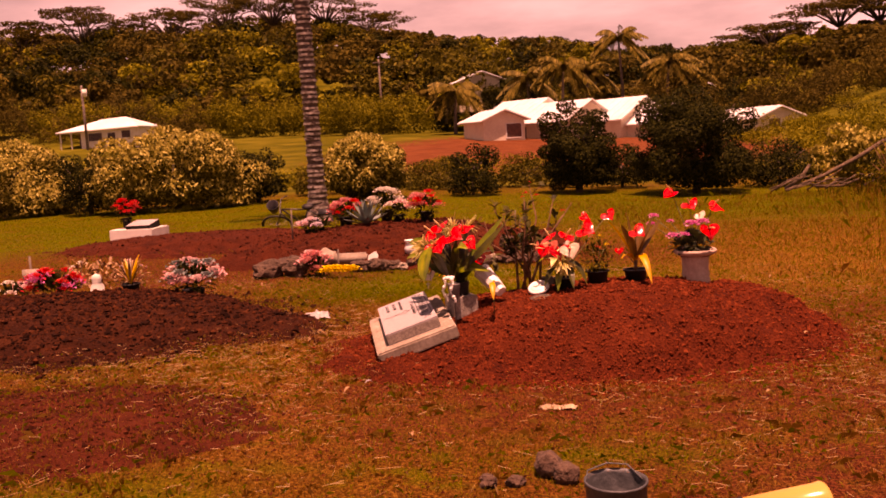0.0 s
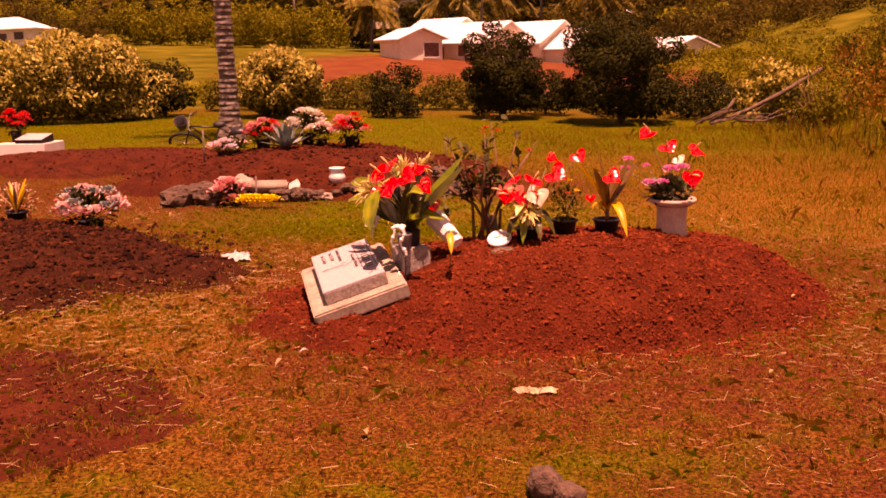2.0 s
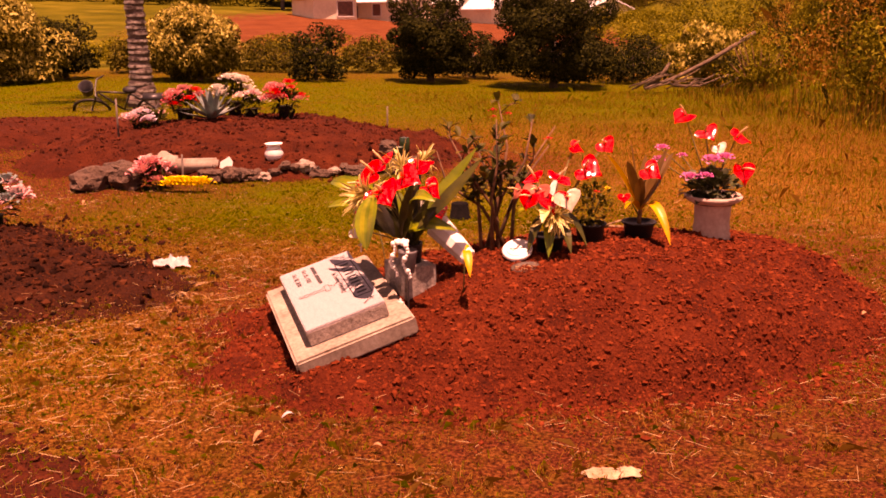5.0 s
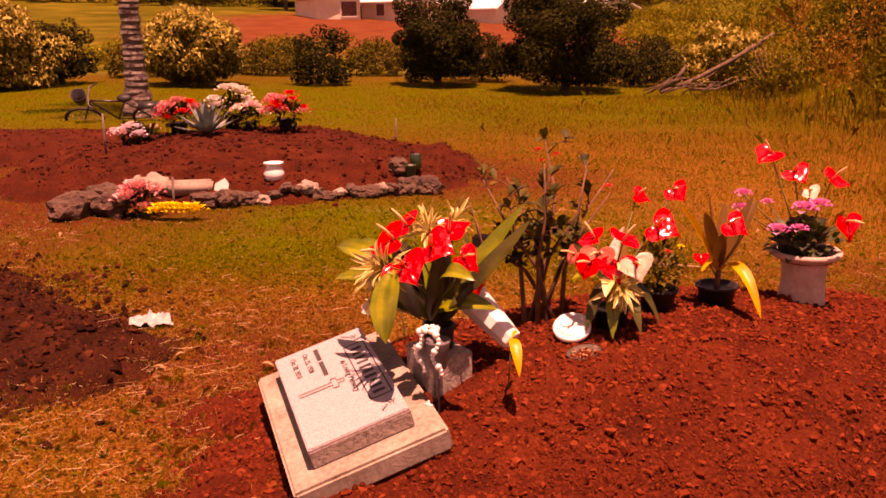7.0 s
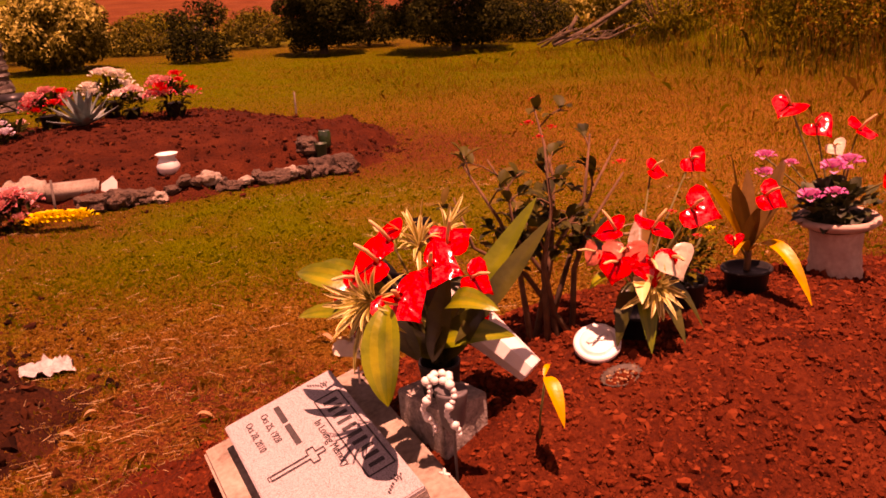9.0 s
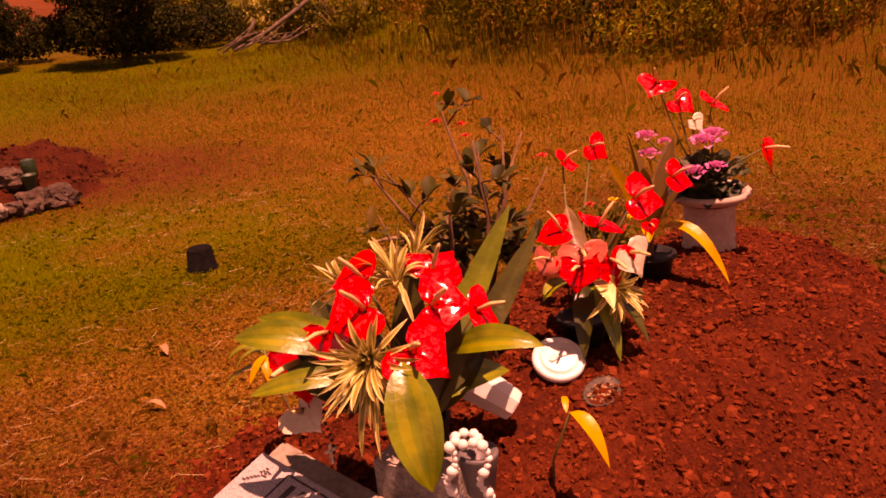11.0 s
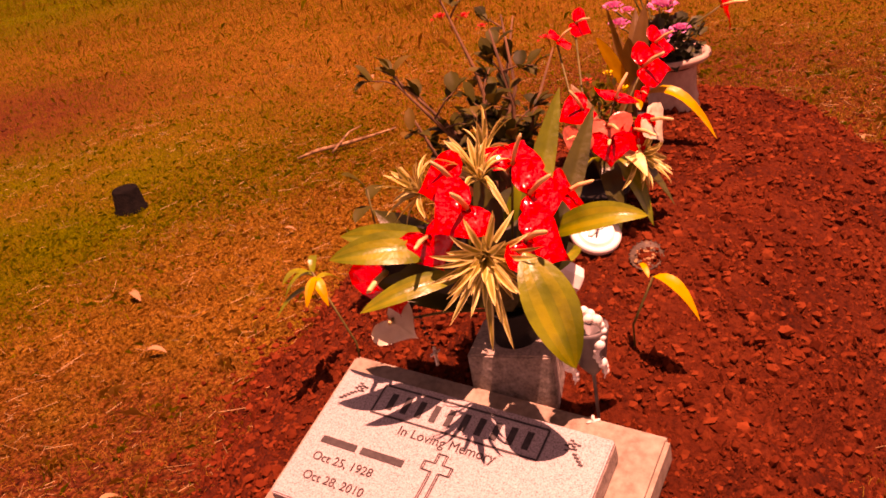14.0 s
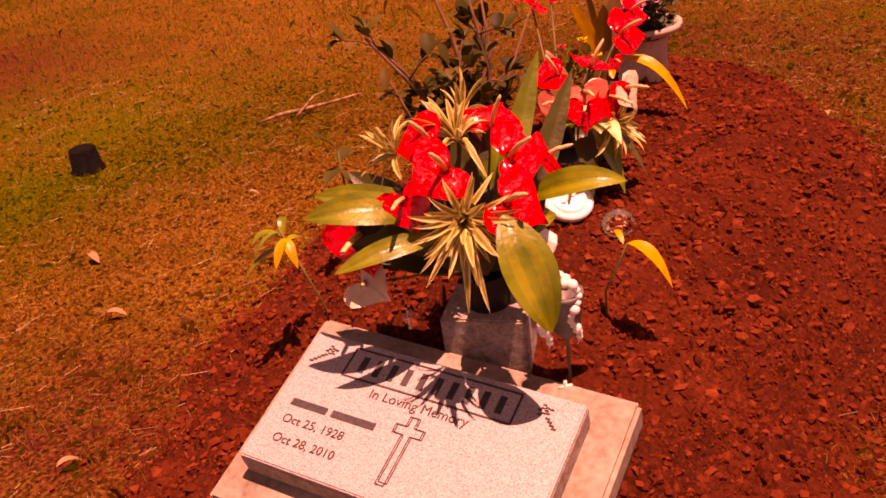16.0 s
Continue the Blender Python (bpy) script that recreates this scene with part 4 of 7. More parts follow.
# family name in its frame, as plain bars
fx0, fx1, fy0, fy1 = -0.197, 0.180, 0.072, 0.142
for cx, cy, w, h in [((fx0 + fx1) / 2, fy0, fx1 - fx0, 0.004), ((fx0 + fx1) / 2, fy1, fx1 - fx0, 0.004), (fx0, (fy0 + fy1) / 2, 0.004, fy1 - fy0), (fx1, (fy0 + fy1) / 2, 0.004, fy1 - fy0)]:
    bar(cx, cy, w, h, tab, "engraved_frame")
for k in range(10):
    bar(-0.163 + 0.0345 * k, 0.107, 0.014, 0.040, tab)
for cx, w in ((-0.222, 0.085), (-0.118, 0.100)):
    bar(cx, -0.018, w, 0.016, tab)
lettering("In Loving Memory", 0.030, -0.006, 0.040, tab, "CENTER")
lettering("Oct 25, 1928", 0.027, -0.262, -0.066, tab)
lettering("Oct 28, 2010", 0.027, -0.258, -0.110, tab)


def outline_strip(pts, w, parent, name):
    m = Mesh()
    for p, q in zip(pts, pts[1:] + pts[:1]):
        d = Vector((q[0] - p[0], q[1] - p[1], 0))
        n = Vector((-d.y, d.x, 0)).normalized() * w / 2
        m.add([(p[0] - n.x, p[1] - n.y, Z0 + 0.0007), (q[0] - n.x, q[1] - n.y, Z0 + 0.0007), (q[0] + n.x, q[1] + n.y, Z0 + 0.0007), (p[0] + n.x, p[1] + n.y, Z0 + 0.0007)], [(0, 1, 2, 3)])
    return part(name, m, engraving, parent, smooth=False)


for off in (0.0, 0.006):
    x0, w, t = 0.0 + off * 0.7, 0.009, 0.030
    outline_strip([(x0 - w, -0.125 + off), (x0 + w, -0.125 + off), (x0 + w, -0.015), (x0 + t, -0.015), (x0 + t, 0.004), (x0 + w, 0.004), (x0 + w, 0.026), (x0 - w, 0.026), (x0 - w, 0.004), (x0 - t, 0.004), (x0 - t, -0.015), (x0 - w, -0.015)], 0.0022, tab, "engraved_cross")
for sx, sy, fl in ((-0.250, 0.118, 1), (0.232, 0.122, -1)):
    m = Mesh()
    for k in range(9):
        an, r = k * 2.4, 0.004 + 0.0013 * k
        m.box((sx + math.cos(an) * r, sy + math.sin(an) * r, Z0 + 0.0004), (0.008, 0.0035, 0.001), None)
    for k in range(4):
        m.box((sx - fl * (0.012 + 0.006 * k), sy - 0.016 - 0.006 * k, Z0 + 0.0004), (0.010, 0.004, 0.001))
    part("engraved_rose", m, engraving, tab, smooth=False)

# ---- plant materials ----
spathe_red = surface("waxy_red_spathe", [(0.3, (0.55, 0.004, 0.002)), (0.6, (0.78, 0.010, 0.004)), (0.8, (0.82, 0.03, 0.010))], 12, 0.45, 0.9, 52, coat=0.9, spec=0.15, leafy=0.12, dist=0.010)
spathe_red.node_tree.nodes["Principled BSDF"].inputs["Coat Roughness"].default_value = 0.09
spathe_pink = surface("waxy_pink_spathe", [(0.3, (0.62, 0.10, 0.06)), (0.6, (0.72, 0.20, 0.13)), (0.8, (0.74, 0.36, 0.26))], 14, 0.25, 0.5, 75, coat=0.1, leafy=0.15, dist=0.006)
spathe_white = surface("waxy_white_spathe", [(0.3, (0.55, 0.42, 0.30)), (0.6, (0.72, 0.62, 0.47)), (0.8, (0.74, 0.68, 0.56))], 14, 0.28, 0.4, 75, coat=0.1, leafy=0.15, dist=0.006)
spadix_mat = surface("cream_spadix", [(0.3, (0.58, 0.33, 0.12)), (0.7, (0.72, 0.55, 0.28))], 60, 0.6, 0.6, 300, dist=0.002)
stem_green = surface("green_stem", [(0.3, (0.06, 0.06, 0.012)), (0.7, (0.13, 0.11, 0.025))], 20, 0.6, 0.1)
stem_woody = surface("woody_stem", [(0.3, (0.060, 0.026, 0.012)), (0.7, (0.19, 0.090, 0.040))], 25, 0.85, 0.4, 120, dist=0.003)


def striped_leaf(name, dark, pale, scale):
    """Long stripes along a leaf, by its own coordinates."""
    return surface(name, [(0.36, dark), (0.5, tuple((a0 + b0) / 2 for a0, b0 in zip(dark, pale))), (0.62, pale)], scale, 0.35, 0.12, 60, coat=0.15, leafy=0.22)


ti_leaf = striped_leaf("leaf_green", (0.080, 0.125, 0.005), (0.17, 0.225, 0.012), 14)
leaf_stripe = striped_leaf("leaf_yellow_stripe", (0.12, 0.155, 0.008), (0.25, 0.265, 0.015), 14)
mid_leaf = striped_leaf("mid_green_leaf", (0.055, 0.090, 0.005), (0.14, 0.185, 0.011), 10)
deep_leaf = striped_leaf("deep_green_leaf", (0.020, 0.024, 0.005), (0.07, 0.07, 0.010), 9)
cream_edge = surface("cream_leaf_margin", [(0.3, (0.60, 0.48, 0.14)), (0.7, (0.78, 0.68, 0.32))], 25, 0.45, 0.1, leafy=0.2)
olive_mid = surface("olive_leaf_middle", [(0.3, (0.20, 0.17, 0.025)), (0.7, (0.40, 0.32, 0.075))], 25, 0.45, 0.1, leafy=0.2)
yellow_leaf = surface("yellowed_leaf", [(0.3, (0.48, 0.22, 0.008)), (0.6, (0.66, 0.36, 0.012)), (0.85, (0.72, 0.46, 0.05))], 18, 0.4, 0.1, leafy=0.25, vary=0.2)
bronze_leaf = surface("bronze_ti_leaf", [(0.3, (0.055, 0.030, 0.008)), (0.6, (0.17, 0.085, 0.018)), (0.85, (0.30, 0.15, 0.03))], 12, 0.4, 0.1, leafy=0.2, vary=0.4)
rose_leaf = surface("rose_leaf", [(0.3, (0.022, 0.024, 0.004)), (0.6, (0.062, 0.058, 0.008)), (0.85, (0.16, 0.085, 0.016))], 10, 0.6, 0.1, spec=0.2, leafy=0.2, vary=0.6)
geranium_leaf = surface("geranium_leaf", [(0.3, (0.016, 0.022, 0.006)), (0.7, (0.05, 0.058, 0.013))], 10, 0.6, 0.2, leafy=0.15, vary=0.6)
pink_petal = surface("pink_petals", [(0.2, (0.52, 0.06, 0.22)), (0.6, (0.66, 0.14, 0.36)), (0.9, (0.72, 0.34, 0.52))], 20, 0.6, 0.1, leafy=0.2, vary=0.7)
red_petal = surface("red_petals", [(0.2, (0.42, 0.006, 0.008)), (0.6, (0.62, 0.02, 0.015)), (0.9, (0.70, 0.06, 0.03))], 20, 0.55, 0.1, leafy=0.2, vary=0.7)
salmon_petal = surface("faded_red_petals", [(0.2, (0.46, 0.06, 0.07)), (0.6, (0.60, 0.17, 0.16)), (0.9, (0.74, 0.42, 0.37))], 20, 0.65, 0.1, leafy=0.2, vary=0.7)
blush_petal = surface("blush_petals", [(0.2, (0.55, 0.16, 0.17)), (0.6, (0.70, 0.38, 0.36)), (0.9, (0.76, 0.62, 0.57))], 20, 0.65, 0.1, leafy=0.2, vary=0.7)
white_petal = surface("white_petals", [(0.2, (0.50, 0.44, 0.36)), (0.6, (0.68, 0.62, 0.52)), (0.9, (0.76, 0.72, 0.64))], 20, 0.65, 0.1, leafy=0.2, vary=0.6)
lilac_petal = surface("lilac_white_petals", [(0.2, (0.45, 0.30, 0.42)), (0.6, (0.64, 0.54, 0.60)), (0.9, (0.76, 0.70, 0.70))], 20, 0.65, 0.1, leafy=0.2, vary=0.7)
yellow_petal = surface("yellow_petals", [(0.2, (0.60, 0.36, 0.006)), (0.7, (0.74, 0.54, 0.02))], 20, 0.6, 0.1, leafy=0.2, vary=0.5)
blue_leaf = surface("blue_grey_leaf", [(0.3, (0.050, 0.085, 0.080)), (0.7, (0.17, 0.23, 0.21))], 12, 0.55, 0.1, vary=0.4)
dry_leaf = surface("dry_leaf", [(0.3, (0.16, 0.075, 0.028)), (0.6, (0.34, 0.19, 0.085)), (0.85, (0.52, 0.34, 0.19))], 12, 0.75, 0.2, vary=0.5)
white_plastic = surface("white_plastic", [(0.3, (0.66, 0.63, 0.58)), (0.7, (0.80, 0.78, 0.74))], 15, 0.4, 0.05)
grey_plastic = surface("grey_plastic", [(0.3, (0.06, 0.055, 0.055)), (0.7, (0.13, 0.12, 0.12))], 15, 0.5, 0.1)
green_plastic = surface("green_plastic", [(0.3, (0.010, 0.030, 0.010)), (0.7, (0.025, 0.060, 0.020))], 15, 0.5, 0.1)
urn_mat = surface("pinkish_cement", [(0.3, (0.36, 0.24, 0.19)), (0.6, (0.50, 0.37, 0.30)), (0.85, (0.60, 0.48, 0.41))], 14, 0.85, 0.3, 90, fine=60, dist=0.003)


# ---- flowers ----
def frame_of(nrm, tip):
    z = Vector(nrm).normalized()
    y = Vector(tip)
    y = (y - z * y.dot(z)).normalized()
    x = y.cross(z)
    return Matrix(((x.x, y.x, z.x), (x.y, y.y, z.y), (x.z, y.z, z.z))).to_4x4()


def anthurium(parent, p, nrm, tip, size, mat, stem_to=None, spadix=1.0):
    """A heart-shaped waxy spathe at p (local) that faces nrm, its point towards tip; spadix and stem under it."""
    m = Mesh()
    M = Matrix.Translation(p) @ frame_of(nrm, tip)
    rings, seg = 6, 22
    vs = [M @ Vector((0, 0, -0.012 * size / 0.13))]
    for i in range(1, rings + 1):
        s = i / rings
        for k in range(seg):
            th = 2 * math.pi * k / seg
            hx = 16 * math.sin(th) ** 3 / 17
            hy = -(13 * math.cos(th) - 5 * math.cos(2 * th) - 2 * math.cos(3 * th) - math.cos(4 * th)) / 17 + 0.28
            x, y = hx * s * size * 0.58, hy * s * size * 0.50
            z = size * (0.10 * s * s * abs(hx) + 0.035 * math.sin(5 * th + 9 * s) * s - 0.10 * s ** 3 * max(0, hy))
            z += size * 0.018 * noise.noise(Vector((x * 90, y * 90, p[0] * 50)))
            vs.append(M @ Vector((x, y, z)))
    fs = [(0, 1 + (k + 1) % seg, 1 + k)[::-1] for k in range(seg)]
    for i in range(rings - 1):
        for k in range(seg):
            a0, b0 = 1 + i * seg + k, 1 + i * seg + (k + 1) % seg
            fs.append((a0, b0, b0 + seg, a0 + seg))
    m.add(vs, fs)
    fl = part("anthurium", m, mat, parent)
    d = (M.to_3x3() @ Vector((0.12, 0.35, 0.9))).normalized()
    q0 = M @ Vector((0, 0, 0))
    L = size * 0.62 * spadix
    sp = Mesh().tube([q0, q0 + d * L * 0.5 + Vector((0, 0, 0.004)), q0 + d * L * 0.9, q0 + d * L], [size * 0.038, size * 0.042, size * 0.032, size * 0.012], 8)
    part("spadix", sp, spadix_mat, fl)
    if stem_to:
        b = Vector(stem_to)
        q = Vector(p)
        mid = q.lerp(b, 0.45) + Vector((0, 0, 0.02)) - Vector(nrm).normalized() * 0.03
        part("stem", Mesh().tube([q - Vector(nrm).normalized() * 0.008, mid, b], [0.0028, 0.003, 0.0035], 6), stem_green, fl)
    return fl


def rosette(parent, p, d, count, length, seed, width=0.0125):
    """A tuft of narrow cream-edged leaves springing from p along d."""
    g = random.Random(seed)
    m = Mesh()
    d = Vector(d).normalized()
    count = int(count * 2.0)
    for k in range(count):
        an, op = k * 2.4 + g.uniform(-0.4, 0.4), 0.2 + 1.3 * (k / count) * g.uniform(0.75, 1.2)
        s = d.orthogonal().normalized()
        out = Matrix.Rotation(an, 3, d) @ s
        v = (d * math.cos(op) + out * math.sin(op)).normalized()
        L = length * g.uniform(0.6, 1.1)
        m.blade(p, Vector(p) + v * L + Vector((g.gauss(0, 1), g.gauss(0, 1), g.gauss(0, 1))) * L * 0.12 - Vector((0, 0, 0.3 * L * op)), width * g.uniform(0.8, 1.2), g.uniform(0.06, 0.2) * L, d, 8, 4, 0.35, 0.42, edge_mat=1, twist=g.uniform(-0.6, 0.6))
    return part("variegated_tuft", m, [olive_mid, cream_edge], parent, "green leaves with cream margins")


def petal_head(parent, p, r, mat, petals, seed, name="bloom", flat=0.7):
    """A full double bloom: rings of cupped petals."""
    g = random.Random(seed)
    m = Mesh()
    for k in range(petals):
        t = k / petals
        an = k * 2.4
        el = 1.35 - 1.5 * t
        o = Vector((math.cos(an) * math.cos(el), math.sin(an) * math.cos(el), math.sin(el) * flat))
        c = Vector(p) + o * r * (0.35 + 0.5 * t)
        m.blade(c, c + o * r * 0.55 + Vector((g.uniform(-1, 1), g.uniform(-1, 1), 0.6)) * r * 0.15, r * g.uniform(0.6, 0.85), r * 0.12, (0, 0, 1), 3, 2, 0.4, 0.6)
    return part(name, m, mat, parent)


# ---- vase block with the large bouquet ----
BLK = at(0.145, 6.985, 0.205, 25)
vb = empty("vase_block", BLK, "grey granite flower block with a black cup set in it", "vase block")
part("block", Mesh().box((0, 0, 0.055), (0.145, 0.185, 0.19), bevel=0.004), granite_rough, vb, smooth=False)
part("cup", Mesh().lathe([(0.045, 0.13), (0.050, 0.200), (0.054, 0.228), (0.054, 0.232), (0.049, 0.232), (0.040, 0.16), (0.0, 0.16)], 20), black_plastic, vb)

bq = empty("bouquet", at(0.11, 6.955, 0.435), "bouquet of waxy red anthuriums, cream-edged tufts and striped leaves", "bouquet")
B0 = Vector((0.08, 6.93, 0.46))


def bl(x, y, z):
    return Vector((x, y, z)) - B0


FOOT = (0.06, 0.045, -0.03)
for (x, y, z), nrm, tip, sz, mt in [
    ((-0.070, 6.975, 0.710), (-0.8, -0.35, 0.55), (-0.1, -0.5, -0.8), 0.115, spathe_red),
    ((-0.005, 6.785, 0.715), (-0.35, -0.55, 0.75), (0.35, -0.75, -0.4), 0.135, spathe_red),
    ((0.085, 6.840, 0.755), (-0.35, -0.5, 0.8), (0.7, -0.4, -0.2), 0.130, spathe_red),
    ((-0.025, 6.900, 0.765), (-0.4, -0.5, 0.8), (-0.5, 0.3, -0.3), 0.130, spathe_red),
    ((0.020, 6.970, 0.790), (-0.5, -0.35, 0.8), (-0.6, 0.6, 0.0), 0.120, spathe_red),
    ((0.150, 6.930, 0.775), (-0.35, -0.4, 0.85), (0.6, 0.2, 0.1), 0.120, spathe_red),
    ((0.180, 6.835, 0.715), (0.25, -0.65, 0.65), (0.7, -0.4, -0.3), 0.105, spathe_red),
    ((-0.060, 7.120, 0.600), (-0.8, -0.35, 0.4), (0.1, -0.1, -0.9), 0.160, spathe_red),
    ((-0.085, 7.120, 0.490), (-0.6, -0.4, 0.7), (0.45, -0.4, -0.7), 0.105, spathe_white),
    ((0.235, 6.960, 0.600), (0.6, -0.7, 0.4), (0.3, -0.3, -0.9), 0.090, spathe_red),
]:
    anthurium(bq, bl(x, y, z), nrm, tip, sz, mt, FOOT)
for k, (p, d, cnt, L) in enumerate([((-0.045, 6.855, 0.690), (-0.6, -0.55, 0.20), 34, 0.132), ((0.055, 7.100, 0.725), (-0.45, 0.4, 0.75), 15, 0.105), ((0.090, 6.965, 0.760), (-0.10, 0.05, 1.0), 18, 0.11), ((0.165, 7.020, 0.775), (0.45, 0.1, 0.6), 9, 0.10)]):
    rosette(bq, bl(*p), d, cnt, L, 30 + k)
for base_p, tip_p, w, sag, mt in [
    ((-0.035, 6.77, 0.705), (-0.070, 6.66, 0.515), 0.095, 0.03, ti_leaf),
    ((-0.03, 6.97, 0.66), (-0.200, 7.115, 0.695), 0.070, 0.035, ti_leaf),
    ((-0.03, 6.93, 0.62), (-0.215, 7.040, 0.605), 0.045, 0.03, ti_leaf),
    ((0.12, 6.93, 0.54), (0.400, 6.985, 0.845), 0.058, -0.015, mid_leaf),
    ((0.14, 6.88, 0.54), (0.405, 6.905, 0.810), 0.055, -0.01, deep_leaf),
    ((0.12, 6.86, 0.64), (0.190, 6.655, 0.695), 0.055, 0.05, ti_leaf),
    ((0.02, 6.98, 0.62), (-0.125, 7.165, 0.700), 0.070, 0.03, ti_leaf),
    ((0.10, 6.98, 0.52), (0.335, 7.100, 0.620), 0.085, 0.05, deep_leaf),
    ((0.10, 6.96, 0.50), (0.300, 6.900, 0.520), 0.080, 0.06, ti_leaf),
    ((0.05, 6.90, 0.50), (-0.045, 6.830, 0.720), 0.065, 0.0, deep_leaf),
    ((0.08, 6.88, 0.50), (0.120, 6.810, 0.740), 0.065, 0.0, deep_leaf),
    ((0.08, 6.96, 0.50), (0.180, 7.040, 0.780), 0.065, 0.0, deep_leaf),
    ((0.04, 6.95, 0.50), (-0.060, 7.030, 0.700), 0.065, 0.0, deep_leaf),
    ((0.12, 6.97, 0.46), (0.220, 6.860, 0.630), 0.075, 0.02, deep_leaf),
    ((0.12, 6.97, 0.46), (0.010, 6.870, 0.620), 0.075, 0.02, deep_leaf),
    ((0.13, 6.99, 0.46), (0.300, 7.020, 0.700), 0.080, 0.02, mid_leaf),
    ((0.12, 6.96, 0.46), (0.100, 6.830, 0.600), 0.070, 0.02, deep_leaf),
    ((0.13, 7.00, 0.46), (0.160, 7.080, 0.690), 0.075, 0.0, deep_leaf),
    ((0.06, 6.99, 0.52), (-0.060, 7.190, 0.640), 0.090, 0.02, deep_leaf),
    ((0.07, 7.00, 0.52), (0.020, 7.220, 0.680), 0.090, 0.02, deep_leaf),
    ((0.05, 6.97, 0.50), (-0.100, 7.120, 0.590), 0.085, 0.02, deep_leaf),
    ((0.05, 6.96, 0.54), (-0.110, 7.030, 0.640), 0.080, 0.02, deep_leaf),
    ((0.09, 7.02, 0.50), (0.090, 7.210, 0.620), 0.085, 0.03, mid_leaf),
]:
    facing = (-0.6, -0.62, 0.5) if tip_p[2] < 0.45 else (-0.45, -0.5, 0.75) if abs(tip_p[2] - base_p[2]) < 0.14 else (-0.45, -0.6, 0.4)
    part("leaf", Mesh().blade(bl(*base_p), bl(*tip_p), w, sag, facing, 12, 10, 0.22, 0.45, stripes=mt == ti_leaf), [mt, leaf_stripe], bq)

# grey cone vase with strings of white beads
cv = empty("cone_vase", at(0.120, 6.770, 0.215), "grey plastic cone vase stuck in the earth", "vase")
part("cone", Mesh().lathe([(0.003, -0.04), (0.004, 0.13), (0.027, 0.16), (0.036, 0.225), (0.039, 0.24), (0.039, 0.246), (0.032, 0.246), (0.0, 0.22)], 18), grey_plastic, cv)
ros = empty("rosary", at(0.120, 6.780, 0.225, -40), "white beads with a cross, hung over a grey cone", "rosary")
for s, n in ((-1, 12), (1, 11)):
    for k in range(n):
        t = k / n
        x, y, z = -0.012 + s * 0.030 + 0.010 * math.sin(9 * t), -0.040 + 0.012 * t + 0.006 * math.cos(7 * t), 0.262 - 0.14 * t
        part("bead", Mesh().ball((x, y, z), 0.0075 if k % 4 else 0.0115, 2), white_plastic, ros)
    part("cord", Mesh().tube([(-0.012 + s * 0.03 + 0.01 * math.sin(9 * t / 8), -0.040 + 0.012 * t / 8, 0.262 - 0.14 * t / 8) for t in range(9)], 0.0014, 5), white_plastic, ros)
for k in range(7):
    an = k * 0.9
    part("bead", Mesh().ball((-0.012 + 0.022 * math.cos(an), -0.02 + 0.02 * math.sin(an), 0.270), 0.010, 2), white_plastic, ros)
part("cross", Mesh().box((-0.012, -0.036, 0.020), (0.007, 0.006, 0.050), bevel=0.002).box((-0.012, -0.036, 0.030), (0.030, 0.006, 0.007), bevel=0.002), white_plastic, ros)

# white tapered flower cone lying against the leaves
cw = empty("flower_cone", look((0.275, 7.11, 0.475), (0.425, 6.965, 0.325)), "white tapered flower container lying on the earth", "container")
part("shell", Mesh().lathe([(0.0, -0.20), (0.036, -0.20), (0.038, -0.196), (0.056, 0.0), (0.058, 0.003), (0.053, 0.003), (0.036, -0.18), (0.0, -0.18)], 8), white_plastic, cw, smooth=False)

# round white lid with raised rings, tilted
ld = empty("white_disc", at(0.620, 7.095, tz(0.620, 7.095) + 0.040, 0, 26, -14), "round white ornament with raised rings and a relief", "ornament")
part("disc", Mesh().lathe([(0.0, -0.012), (0.060, -0.012), (0.066, -0.006), (0.066, 0.004), (0.061, 0.009), (0.056, 0.009), (0.053, 0.005), (0.049, 0.005), (0.046, 0.013), (0.042, 0.014), (0.0, 0.014)], 40), white_plastic, ld)
part("relief", Mesh().ball((-0.014, 0.004, 0.015), 0.015, 2, 0.5, (1, 0.6, 0.3)).ball((0.014, 0.000, 0.015), 0.015, 2, 0.5, (1, 0.7, 0.3), 3), white_plastic, ld)

dish_mat = surface("tarnished_dish", [(0.3, (0.025, 0.016, 0.010)), (0.55, (0.06, 0.036, 0.020)), (0.8, (0.17, 0.115, 0.065))], 60, 0.6, 0.6, 200, dist=0.004)
ds = empty("small_dish", at(0.625, 6.955, tz(0.625, 6.955) - 0.006, 20, 10, -5), "small dark oval dish with a beaded rim", "dish")
part("bowl", Mesh().lathe([(0.0, 0.0), (0.040, 0.0), (0.055, 0.014), (0.058, 0.016), (0.054, 0.017), (0.040, 0.006), (0.0, 0.006)], 28, Matrix.Diagonal((1.1, 0.7, 1, 1))), dish_mat, ds)
gd = random.Random(8)
for k in range(60):
    an, q0 = gd.random() * 6.28, math.sqrt(gd.random()) * 0.042
    part("pebble", Mesh().ball((1.1 * q0 * math.cos(an), 0.7 * q0 * math.sin(an), 0.008 + 0.004 * gd.random()), gd.uniform(0.003, 0.0055), 1, 0.4, (1, 1, 0.8), k), dry_leaf if k % 3 else dish_mat, ds, smooth=False)
for k in range(22):
    an = 2 * math.pi * k / 22
    part("bead", Mesh().ball((0.058 * 1.1 * math.cos(an), 0.058 * 0.7 * math.sin(an), 0.016), 0.0034, 1), dish_mat, ds)

